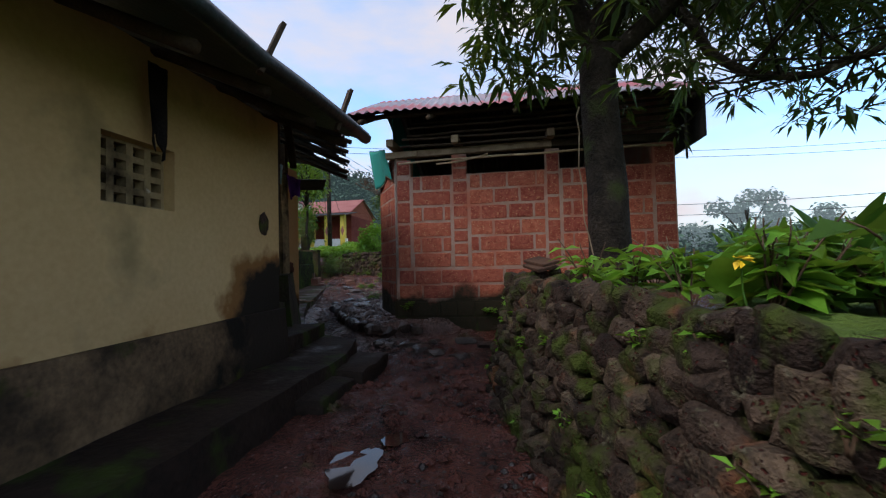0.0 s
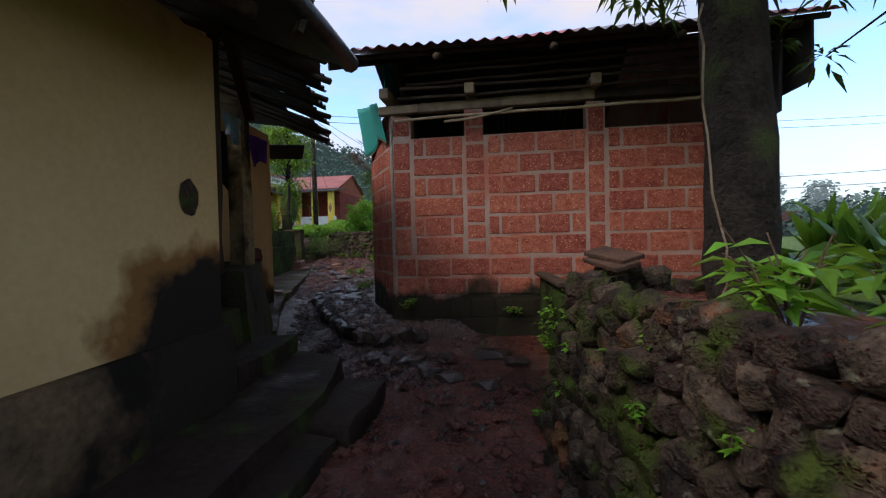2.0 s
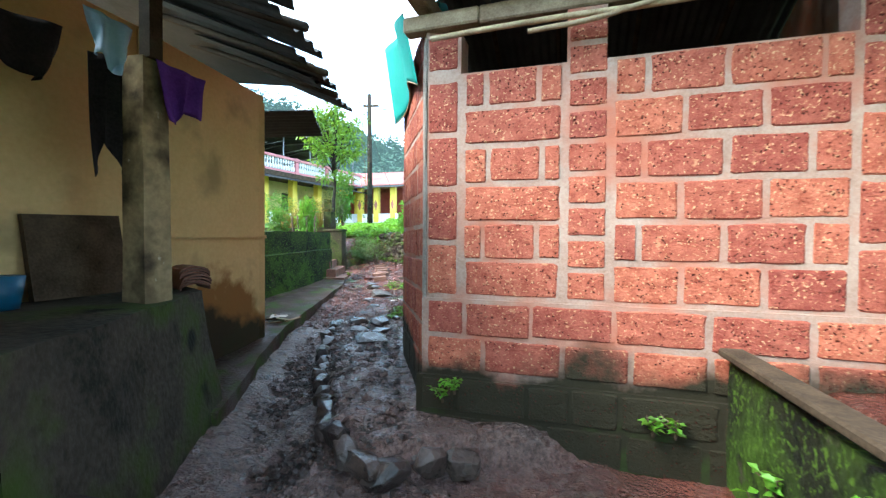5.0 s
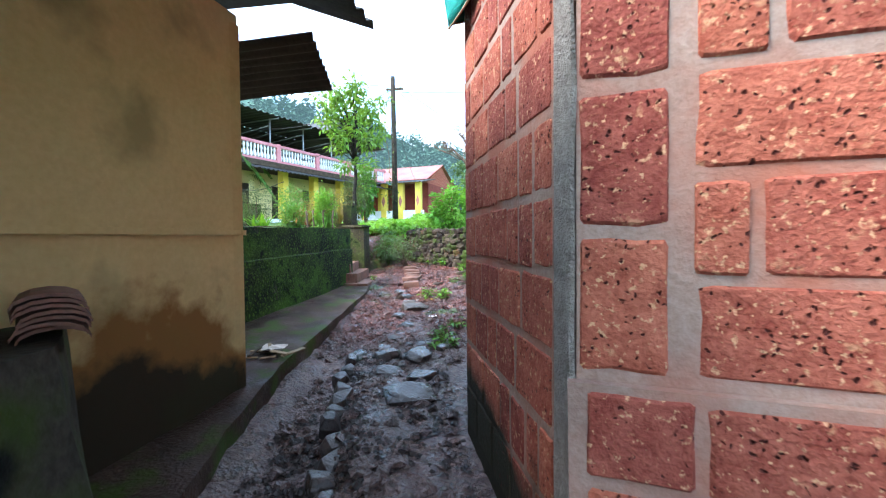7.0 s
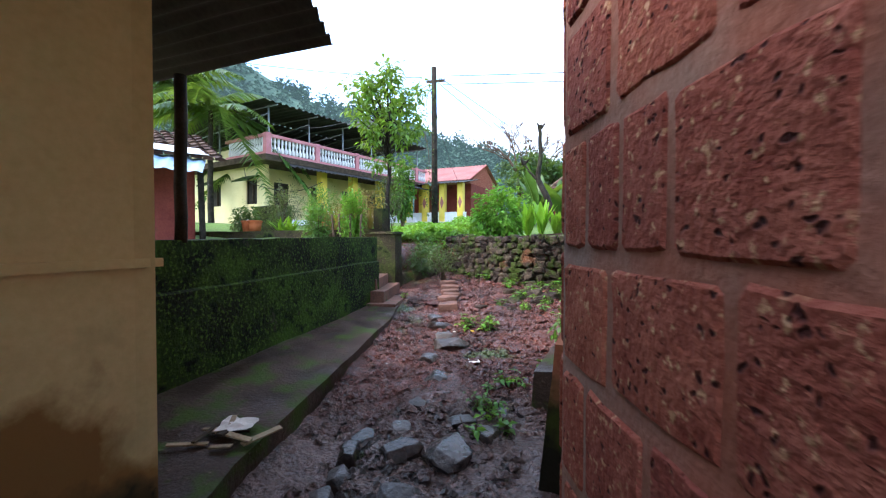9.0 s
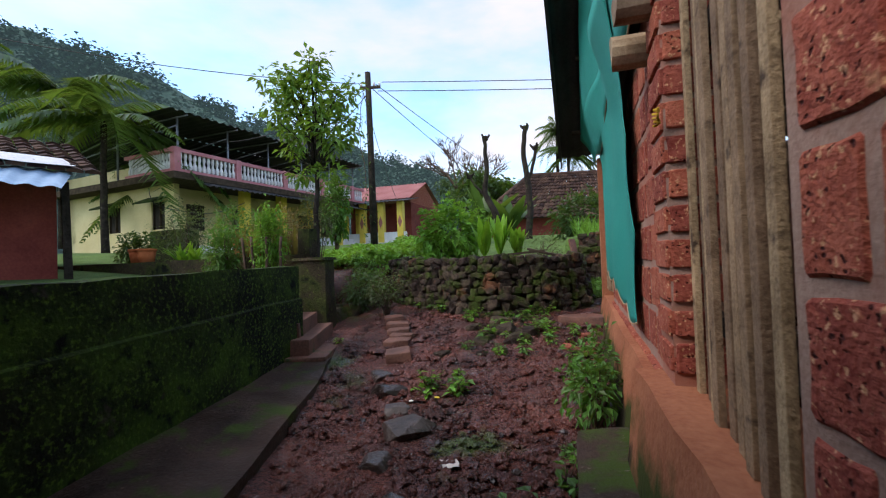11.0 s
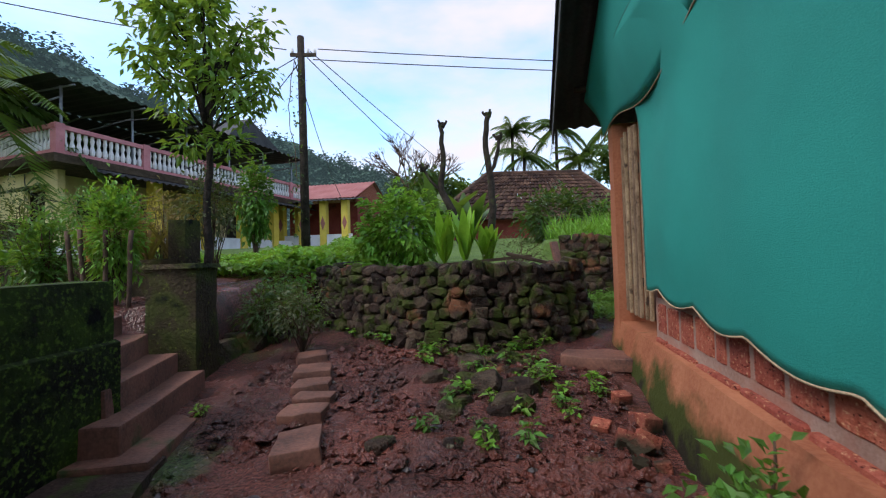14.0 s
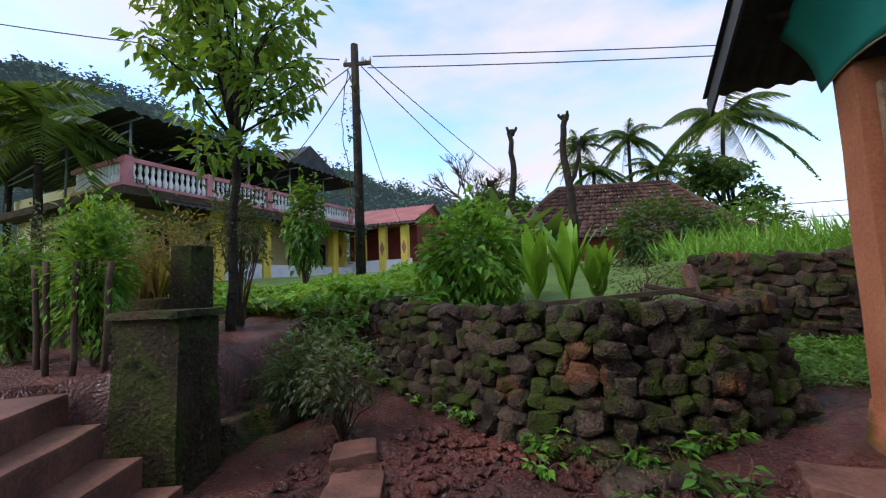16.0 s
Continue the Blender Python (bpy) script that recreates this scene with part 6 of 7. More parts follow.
house = thing("yellow_house", hp(5, 4, 2.0), "two-level yellow village house with balustraded terrace and sheet roof", "house")
wins = ((1.9, 2.9), (5.4, 6.5))
for v0, v1, z0, z1 in ((1.2, 1.9, 1.8, 5.7), (1.9, 2.9, 1.8, 3.6), (1.9, 2.9, 4.9, 5.7), (2.9, 5.4, 1.8, 5.7), (5.4, 6.5, 1.8, 3.6), (5.4, 6.5, 4.9, 5.7), (6.5, 10.2, 1.8, 5.7)):
    bm = bmesh.new()
    hbox(bm, 0.35, v0, z0, 0.6, v1, z1)
    part("side_wall", bm, M_YELLOW, house)
bm = bmesh.new()
hbox(bm, 0.32, 1.15, 1.7, 0.35, 10.2, 2.55)
part("base_band", bm, M_RED, house, "red painted band at the foot")
bm = bmesh.new()
hbox(bm, 0.6, 2.2, 1.8, 13.5, 2.45, 5.7)
hbox(bm, 0.6, 9.9, 1.8, 13.5, 10.2, 5.7)
hbox(bm, 13.3, 2.4, 1.8, 13.5, 10.0, 5.7)
part("front_wall", bm, M_YELLOW, house)
# front openings are dark panels; the shade inside is only painted
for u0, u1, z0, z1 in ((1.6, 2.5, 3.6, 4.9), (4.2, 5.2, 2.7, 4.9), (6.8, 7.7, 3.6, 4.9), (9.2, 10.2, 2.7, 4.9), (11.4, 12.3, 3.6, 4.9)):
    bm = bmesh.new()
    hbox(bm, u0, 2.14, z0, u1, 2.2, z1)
    part("window" if z0 > 3 else "doorway", bm, M_ROOMDARK, house, "dark panel standing in for an unlit opening")
# side windows: a dark panel paints the unlit room behind each frame
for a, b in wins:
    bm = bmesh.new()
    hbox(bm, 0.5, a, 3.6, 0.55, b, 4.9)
    wdw = part("window", bm, M_ROOMDARK, house, "dark panel standing in for the unlit room behind")
    for f in (0.0, 0.5, 1.0):
        bm = bmesh.new()
        m = a + (b - a) * f
        hbox(bm, 0.42, m - 0.04, 3.6, 0.5, m + 0.04, 4.9)
        part("window_frame", bm, M_DARKWOOD, wdw)
    bm = bmesh.new()
    hexa(bm, [hp(-0.35, a - 0.25, 4.75), hp(0.36, a - 0.25, 5.05), hp(0.36, b + 0.25, 5.05), hp(-0.35, b + 0.25, 4.75)], [hp(-0.35, a - 0.25, 4.83), hp(0.36, a - 0.25, 5.15), hp(0.36, b + 0.25, 5.15), hp(-0.35, b + 0.25, 4.83)])
    part("window_hood", bm, M_MOSSWALL, house, "dark weathered hood over the window")
bm = bmesh.new()
hbox(bm, -0.5, -0.1, 5.65, 13.6, 10.4, 5.95)
part("floor_slab", bm, M_DARKWOOD, house, "dark mould-stained slab edge")
bm = bmesh.new()
hbox(bm, 0.2, 3.6, 5.95, 0.4, 10.2, 6.7)
part("parapet", bm, M_YELLOW, house, "plain cream parapet")
bm = bmesh.new()
hbox(bm, 0.0, 0.3, 1.8, 13.4, 2.3, 2.75)
part("veranda_floor", bm, M_WHITE, house)
for k in range(5):
    u = 3.3 + 2.5 * k
    bm = bmesh.new()
    hbox(bm, u, 0.2, 1.8, u + 0.42, 0.62, 5.66)
    part("column", bm, M_COLYEL, house, "bright yellow square column")
    bm = bmesh.new()
    hbox(bm, u + 0.5, 0.3, 2.7, min(u + 2.45, 13.4), 0.5, 3.35)
    part("veranda_parapet", bm, M_WHITE, house)
corrugated("awning", (hp(13.6, -0.9, 5.35), hp(0.6, -0.9, 5.35), hp(0.6, 0.4, 5.75), hp(13.6, 0.4, 5.75)), 0.3, 0.035, M_DARKSHEET, house, "dark fibre sheet awning", rows=3)
# balustrade
bm = bmesh.new()
hbox(bm, -0.45, -0.05, 5.95, 13.5, 0.17, 6.08)
hbox(bm, -0.45, 0.17, 5.95, -0.23, 3.5, 6.08)
part("rail_base", bm, M_PINK, house)
bm = bmesh.new()
hbox(bm, -0.47, -0.07, 6.82, 13.5, 0.19, 6.98)
hbox(bm, -0.47, 0.19, 6.82, -0.21, 3.5, 6.98)
part("hand_rail", bm, M_PINK, house, "pink painted rail")
prof = ((0.05, 0.0), (0.085, 0.08), (0.095, 0.2), (0.05, 0.36), (0.045, 0.42), (0.075, 0.55), (0.055, 0.68), (0.06, 0.74))
bm = bmesh.new()
ringv = [[bm.verts.new((r * math.cos(a * math.pi / 4), r * math.sin(a * math.pi / 4), z)) for a in range(8)] for r, z in prof]
for k in range(len(prof) - 1):
    for a in range(8):
        bm.faces.new((ringv[k][a], ringv[k][(a + 1) % 8], ringv[k + 1][(a + 1) % 8], ringv[k + 1][a]))
BAL = bpy.data.meshes.new("baluster")
bm.to_mesh(BAL)
bm.free()
BAL.materials.append(M_WHITE)
for k in range(62):
    u = -0.3 + 0.222 * k
    if k % 14 == 0:
        bm = bmesh.new()
        hbox(bm, u - 0.14, -0.09, 5.95, u + 0.14, 0.21, 7.02)
        part("rail_post", bm, M_PINK, house)
    else:
        put_mesh("baluster", BAL, Matrix.Translation(hp(u, 0.06, 6.08)), house)
for k in range(14):
    put_mesh("baluster", BAL, Matrix.Translation(hp(-0.34, 0.35 + 0.222 * k, 6.08)), house)
# terrace roof on pipes
corrugated("terrace_roof", (hp(12.6, -0.7, 8.45), hp(-1.0, -0.7, 8.4), hp(-1.0, 3.2, 8.5), hp(12.6, 3.2, 8.55)), 0.4, 0.04, M_DARKSHEET, house, "dark corrugated terrace roof", rows=4)
corrugated("terrace_roof", (hp(-1.0, 10.6, 7.5), hp(12.6, 10.6, 7.5), hp(12.6, 3.2, 8.55), hp(-1.0, 3.2, 8.5)), 0.4, 0.04, M_DARKSHEET, house, "dark corrugated terrace roof", rows=4)
for k in range(6):
    for v in (0.05, 4.5, 9.8):
        u = -0.2 + 2.5 * k
        tubes("pipe_post", [([hp(u, v, 5.9), hp(u, v, 8.38 if v < 9 else 7.55)], [0.045, 0.045])], M_PIPE, house, "", 6)
    tubes("truss", [([hp(u, -0.65, 8.32), hp(u, 3.2, 8.42)], [0.04, 0.04]), ([hp(u, 3.2, 8.42), hp(u, 10.5, 7.42)], [0.04, 0.04]), ([hp(u, 0.05, 8.0), hp(u, 9.8, 7.3)], [0.035, 0.035])], M_PIPE, house, "", 6)
bm = bmesh.new()
g0, g1, g2 = hp(7.2, 0.4, 8.5), hp(12.4, 0.4, 8.56), hp(9.2, 0.4, 10.2)
h0, h1, h2 = hp(7.2, 5.0, 8.4), hp(12.4, 5.0, 8.4), hp(9.2, 5.0, 10.2)
f = [bm.verts.new(p) for p in (g0, g1, g2, h0, h1, h2)]
for q in ((0, 1, 2), (3, 5, 4), (0, 2, 5, 3), (1, 4, 5, 2), (0, 3, 4, 1)):
    bm.faces.new([f[i] for i in q])
part("gable", bm, M_DARKSHEET, house, "small grey gable over the terrace")

# ---- second veranda house with red roof ----
h2o = thing("veranda_house", (-17, 36, 2.6), "long low veranda house with yellow columns and red sheet roof", "house")
bm = bmesh.new()
box(bm, -19.6, 37.5, 2.0, -14.6, 37.8, 6.0)
box(bm, -14.9, 37.8, 2.0, -14.6, 44, 6.0)
part("wall", bm, M_REDPAINT, h2o)
bm = bmesh.new()
box(bm, -19.6, 35.0, 2.0, -14.1, 37.5, 3.0)
part("veranda_floor", bm, M_WHITE, h2o)
for k in range(4):
    x = -19.05 + 1.45 * k
    bm = bmesh.new()
    box(bm, x, 35.1, 3.0, x + 0.42, 35.5, 5.8)
    col = part("column", bm, M_COLYEL, h2o, "yellow column with a red diamond")
    bm = bmesh.new()
    cz = 4.4
    dv = [bm.verts.new(p) for p in ((x + 0.21, 35.09, cz - 0.45), (x + 0.37, 35.09, cz), (x + 0.21, 35.09, cz + 0.45), (x + 0.05, 35.09, cz))]
    bm.faces.new(dv)
    part("diamond", bm, M_RED, col, "red painted diamond")
    bm = bmesh.new()
    box(bm, x + 0.42, 35.2, 3.0, x + 1.45 if k < 3 else x + 0.6, 35.4, 3.7)
    part("parapet", bm, M_WHITE, h2o)
corrugated("awning", ((-20.2, 34.6, 5.75), (-13.9, 34.6, 5.75), (-13.9, 37.6, 6.3), (-20.2, 37.6, 6.3)), 0.3, 0.03, M_DARKSHEET, h2o, "dark sheet over the veranda", rows=3)
corrugated("roof_sheet", ((-20.6, 36.6, 6.2), (-14.4, 36.6, 6.2), (-14.4, 40.5, 7.9), (-20.6, 40.5, 7.9)), 0.3, 0.03, M_RED, h2o, "faded red corrugated roof", rows=3)
corrugated("roof_sheet", ((-14.4, 44.4, 6.2), (-20.6, 44.4, 6.2), (-20.6, 40.5, 7.9), (-14.4, 40.5, 7.9)), 0.3, 0.03, M_RED, h2o, "faded red corrugated roof", rows=3)
bm = bmesh.new()
f = [bm.verts.new(p) for p in ((-14.6, 37, 6.0), (-14.6, 44, 6.0), (-14.6, 40.5, 7.8), (-14.8, 37, 6.0), (-14.8, 44, 6.0), (-14.8, 40.5, 7.8))]
for q in ((0, 1, 2), (3, 5, 4), (0, 2, 5, 3), (1, 4, 5, 2)):
    bm.faces.new([f[i] for i in q])
part("gable_wall", bm, M_LATERITE, h2o, "bare laterite gable")

# ---- tiled house ----
th = thing("tiled_house", (-3.2, 29, 2.2), "old low house under a dark clay tile hip roof", "house")
E0, E1, R0, R1 = Vector((-7.2, 26.4, 3.35)), Vector((1.0, 28.1, 3.35)), Vector((-5.2, 29.9, 5.75)), Vector((-1.0, 30.8, 5.75))
E2, E3 = Vector((0.2, 33.4, 3.35)), Vector((-8.0, 31.7, 3.35))
bm = bmesh.new()
c4 = [Vector((p.x, p.y)) for p in (E0, E1, E2, E3)]
mid = sum(c4, Vector((0, 0))) / 4
ins = [mid + (p - mid) * 0.84 for p in c4]
hexa(bm, [(p.x, p.y, 1.8) for p in ins], [(p.x, p.y, 3.55) for p in ins])
part("wall", bm, M_REDPAINT, th, "rough reddish wall")


def tile_slope(a, b, c, d, rows, cols, seed):
    """Overlapping tiles over a slope with eave a-b and top d-c."""
    rng = random.Random(seed)
    vv, ff = [], []
    nrm = (b - a).cross(d - a).normalized()
    for r in range(rows):
        t0, t1 = r / rows, (r + 1.25) / rows
        for k in range(cols):
            s0, s1 = (k + 0.02) / cols, (k + 0.96) / cols
            up = 0.05 + rng.uniform(-0.012, 0.02)
            q = [a.lerp(b, s0).lerp(d.lerp(c, s0), t0) + nrm * up, a.lerp(b, s1).lerp(d.lerp(c, s1), t0) + nrm * up,
                 a.lerp(b, s1).lerp(d.lerp(c, s1), min(1, t1)) + nrm * 0.01, a.lerp(b, s0).lerp(d.lerp(c, s0), min(1, t1)) + nrm * 0.01]
            m0 = a.lerp(b, (s0 + s1) / 2).lerp(d.lerp(c, (s0 + s1) / 2), t0) + nrm * (up + 0.045)
            m1 = a.lerp(b, (s0 + s1) / 2).lerp(d.lerp(c, (s0 + s1) / 2), min(1, t1)) + nrm * 0.05
            lo = [q[0] - nrm * 0.05, q[1] - nrm * 0.05]
            o = len(vv)
            vv += [q[0], m0, q[1], q[2], m1, q[3], *lo]
            ff += [(o, o + 1, o + 4, o + 5), (o + 1, o + 2, o + 3, o + 4), (o + 6, o + 7, o + 2, o + 1, o)]
    return vv, ff


for nm, sl in (("roof_slope", (E0, E1, R1, R0, 13, 34)), ("roof_slope", (E3, E0, R0, R0 + Vector((-0.02, 0.05, 0)), 13, 20)), ("roof_slope", (E1, E2, R1 + Vector((0, 0.05, 0)), R1, 13, 20)), ("roof_slope", (E2, E3, R0, R1, 10, 24))):
    v, f = tile_slope(*sl, seed=3)
    ob = from_np(nm, v, f, M_TILE, th)
    tagged(ob, "", "", "", "stuff")
tubes("ridge_tiles", [([R0, R0.lerp(R1, 0.5), R1], [0.12] * 3), ([E0, R0], [0.11] * 2), ([E1, R1], [0.11] * 2)], M_TILE, th, "paler mortar-set ridge tiles", 8)
# low annexe roof
corrugated("annexe_roof", ((0.4, 28.6, 3.1), (2.5, 29.0, 3.1), (2.1, 32, 4.1), (-0.1, 31.5, 4.1)), 0.25, 0.04, M_TILE, th, "lower tiled annexe roof", rows=4)
bm = bmesh.new()
box(bm, 0.3, 29.3, 1.6, 2.2, 31.6, 3.2)
part("annexe_wall", bm, M_MOSSWALL, th)

# ---- red shed with sheeted roof ----
sd, sn = Vector((-0.39, -0.92)).normalized(), Vector((-0.92, 0.39)).normalized()
sc = Vector((-12.5, 13.9))


def sp(u, v, z):
    p = sc + sd * u + sn * v
    return (p.x, p.y, z)


shed = thing("red_shed", sp(2, 1.5, 1.4), "red-painted shed with tiled roof partly under plastic sheet", "shed")
bm = bmesh.new()
hexa(bm, [sp(0, 0, 1.2), sp(0, 3.5, 1.2), sp(7, 3.5, 1.2), sp(7, 0, 1.2)], [sp(0, 0, 3.5), sp(0, 3.5, 3.5), sp(7, 3.5, 3.5), sp(7, 0, 3.5)])
bmesh.ops.recalc_face_normals(bm, faces=bm.faces[:])
part("wall", bm, M_REDPAINT, shed)
bm = bmesh.new()
beam(bm, sp(-0.15, -0.12, 1.3), sp(-0.1, -0.12, 3.5), 0.12, 0.12)
part("post", bm, M_BARK, shed, "mossy corner post")
for u in (1.7, 3.6):
    bm = bmesh.new()
    hexa(bm, [sp(u, -0.03, 1.3), sp(u, 0.02, 1.3), sp(u + 0.06, 0.02, 1.3), sp(u + 0.06, -0.03, 1.3)], [sp(u, -0.03, 3.4), sp(u, 0.02, 3.4), sp(u + 0.06, 0.02, 3.4), sp(u + 0.06, -0.03, 3.4)])
    bmesh.ops.recalc_face_normals(bm, faces=bm.faces[:])
    part("frame", bm, M_DARKWOOD, shed)
bm = bmesh.new()
hexa(bm, [sp(1.9, -0.02, 2.5), sp(1.9, 0.02, 2.5), sp(2.4, 0.02, 2.5), sp(2.4, -0.02, 2.5)], [sp(1.9, -0.02, 2.95), sp(1.9, 0.02, 2.95), sp(2.4, 0.02, 2.95), sp(2.4, -0.02, 2.95)])
bmesh.ops.recalc_face_normals(bm, faces=bm.faces[:])
part("notice", bm, M_PIPE, shed, "small grey notice on the wall")
v, f = tile_slope(Vector(sp(7.3, -0.5, 3.65)), Vector(sp(-0.6, -0.5, 3.65)), Vector(sp(-0.6, 2.3, 4.75)), Vector(sp(7.3, 2.3, 4.75)), 9, 30, 6)
tagged(from_np("tile_roof", v, f, M_TILE, shed, "dark old clay tiles"), "", "", "", "stuff")
corrugated("sheet_awning", (sp(7.2, -1.3, 3.22), sp(0.1, -1.3, 3.22), sp(-0.2, -0.3, 3.68), sp(7.2, -0.3, 3.72)), 0.3, 0.02, M_BLUESHEET, shed, "pale blue corrugated sheet awning", rows=3)
slab_sheet("plastic_sheet", (sp(7.2, -0.6, 3.78), sp(-0.2, -0.6, 3.74), sp(-0.1, 0.2, 4.02), sp(7.2, 0.3, 4.1)), 0.01, M_WHITE, shed, "crumpled white plastic sheet", 10, 0.05, 4)

# ---- utility pole and wires ----
up = thing("utility_pole", (-9.2, 20.65, 2.1), "tall dark wooden utility pole with insulators and creeper", "utility pole")
tubes("pole", [([(-9.2, 20.65, 1.9), (-9.22, 20.65, 5), (-9.25, 20.65, 7.85)], [0.12, 0.105, 0.09])], M_BARK, up, "", 10)
bm = bmesh.new()
beam(bm, (-9.5, 20.56, 7.35), (-8.85, 20.72, 7.35), 0.06, 0.08)
part("crossarm", bm, M_DARKWOOD, up)
for k, x in enumerate((-9.45, -9.05, -8.88)):
    bm = bmesh.new()
    bmesh.ops.create_cone(bm, cap_ends=True, segments=10, radius1=0.04, radius2=0.03, depth=0.13, matrix=pose(x, 20.5 + (x + 9.75) * 0.25, 7.45))
    part("insulator", bm, M_WHITE, up, "", True)
tubes("creeper", [limb(((-9.35, 20.5, 7.2), (-9.5, 20.45, 6.0), (-9.4, 20.45, 5.0), (-9.33, 20.5, 4.0)), 0.012, 0.01, 14, 0.04, 3)], M_TWIG, up, "", 5)
rngp = np.random.RandomState(5)
leaves("creeper_leaves", np.stack([rngp.normal(-9.35, 0.13, 160), rngp.normal(20.5, 0.1, 160), rngp.uniform(2.2, 7.0, 160)], 1), 0.1, L_DARK, up, "", 0.5, 0.4, 6)
A = (-8.8, 20.72, 7.5)
for k, (a, b, sag) in enumerate(((A, (25, 32, 8.7), 0.5), ((-8.9, 20.65, 7.2), (25, 31, 8.0), 0.5), ((-9.6, 20.55, 7.5), (-26, 13, 10.6), 0.6), ((-9.3, 20.6, 7.1), (-18.5, 27, 6.3), 0.5), ((-9.3, 20.6, 7.3), (-19.2, 24, 7.6), 0.5),
                                 ((-9.1, 20.7, 7.3), (-6.0, 60, 5.2), 0.6), ((-9.0, 20.7, 7.45), (-2.0, 60, 5.4), 0.6), ((-9.4, 20.6, 7.2), (-15, 36, 6.0), 0.4), ((8, 60, 8.5), (70, 50, 9.5), 1.0), ((8, 60, 7.2), (70, 50, 8.0), 1.0))):
    tagged(tubes("power_wire", [(pole_line(a, b, sag, 16), [0.013 if k < 8 else 0.035] * 17)], M_WIRE, None, "", 5), "thin black overhead wire sagging between poles", "wire", "overhead wires")
sh = thing("service_wire", hp(0.3, 2.0, 6), "loose cable draped along the yellow house wall", "wire")
tubes("cable", [limb((hp(0.3, 3, 5.6), hp(-0.2, 1.5, 4.6), hp(1.0, -0.3, 4.2), hp(3.0, -0.2, 4.9)), 0.02, 0.02, 14, 0.0, 1)], M_WIRE, sh, "", 5)

# ---- pollarded trunks, banana, palms, distant trees ----
for k, (x, y, h, forks) in enumerate(((-5.95, 22.9, 5.9, 0), (-4.57, 23.1, 6.15, 1))):
    po = thing("pollarded_tree", (x, y, 2.2), "bare pollarded trunk with knobbly cut top", "tree", "pollarded trees")
    if forks:
        tubes("trunk", [limb(((x - 0.05, y, 2.0), (x + 0.05, y, 3.2), (x + 0.02, y, 4.4), (x - 0.12, y, 5.3), (x, y, h)), 0.13, 0.075, 14, 0.03, 3)], M_BARK, po, "", 9)
        tubes("fork", [limb(((x + 0.02, y, 4.4), (x + 0.2, y, 4.8), (x + 0.3, y, 5.4)), 0.07, 0.05, 7, 0.02, 4)], M_BARK, po, "", 8)
    else:
        tubes("trunk", [limb(((x + 0.55, y, 2.0), (x + 0.3, y, 3.2), (x - 0.05, y, 4.0), (x, y, 4.9), (x - 0.03, y, h)), 0.15, 0.06, 14, 0.03, 5)], M_BARK, po, "", 9)
        tubes("fork", [limb(((x, y, 3.9), (x - 0.35, y, 4.2), (x - 0.6, y, 4.6)), 0.06, 0.035, 7, 0.02, 6)], M_BARK, po, "", 8)
    for q, (dx, dz) in enumerate(((0, h), (0.3 if forks else -0.6, 5.45 if forks else 4.62))):
        me = stone_mesh("knob", 60 + k * 2 + q, M_BARK)
        put_mesh("knob", me, Matrix.LocRotScale((x + dx, y, dz), None, (0.21, 0.19, 0.2)), po)
        for st in range(3):
            a = 2.1 * st + k
            tubes("stub", [limb(((x + dx, y, dz - 0.05), (x + dx + 0.1 * math.cos(a), y + 0.1 * math.sin(a), dz + 0.03), (x + dx + 0.16 * math.cos(a), y + 0.14 * math.sin(a), dz + 0.13)), 0.045, 0.035, 4, 0.01, st)], M_BARK, po, "", 7)
blades("banana_plant", (-6.6, 25.2, 2.3), 9, 2.6, 0.55, L_PALM, "banana plant with torn broad leaves", "plant", 800, 0.8)
blades("banana_plant", (-5.6, 25.4, 2.3), 8, 2.4, 0.5, L_PALM, "banana plant with torn broad leaves", "plant", 801, 0.8)


def palm(base, height, fronds, length, label, seed, lean=(0, 0), material=None, rise=(-0.35, 1.15)):
    rng = np.random.RandomState(seed)
    ob = thing("palm_tree", base, label, "palm", "palm trees")
    b = Vector(base)
    top = b + Vector((lean[0], lean[1], height))
    tubes("trunk", [limb((b, b.lerp(top, 0.5) + Vector((lean[0] * -0.15, 0, 0)), top), 0.17, 0.11, 10, 0.02, seed)], M_BARK, ob, "", 8)
    for k in range(fronds):
        a = 6.28 * k / fronds + rng.uniform(-0.2, 0.2)
        el = rng.uniform(*rise)
        L = length * rng.uniform(0.8, 1.1)
        d, s = np.array((math.cos(a), math.sin(a), 0)), np.array((-math.sin(a), math.cos(a), 0))
        vv, ff = [], []
        m = 40
        pr = None
        for j in range(m + 1):
            t = j / m
            p = np.array(top) + d * L * t * math.cos(el * (1 - t * 0.4)) + np.array((0, 0, L * (t * math.sin(el) - (0.55 + 0.3 * math.cos(el)) * t * t)))
            if j > 2:
                for sg in (-1, 1):
                    ll = L * 0.26 * math.sin(math.pi * min(1, 0.12 + t * 0.86)) ** 0.7
                    q = p + sg * s * ll * 0.75 + d * ll * 0.35 - np.array((0, 0, ll * rng.uniform(0.35, 0.75)))
                    w = d * L * 0.019
                    o = len(vv)
                    vv += [p - w, p + w, q]
                    ff.append((o, o + 1, o + 2))
            if pr is not None:
                o = len(vv)
                w = s * 0.02 * (1.3 - t)
                vv += [pr - w, pr + w, p + w, p - w]
                ff.append((o, o + 1, o + 2, o + 3))
            pr = p
        from_np("frond", vv, ff, material or L_PALM, ob)
    return ob


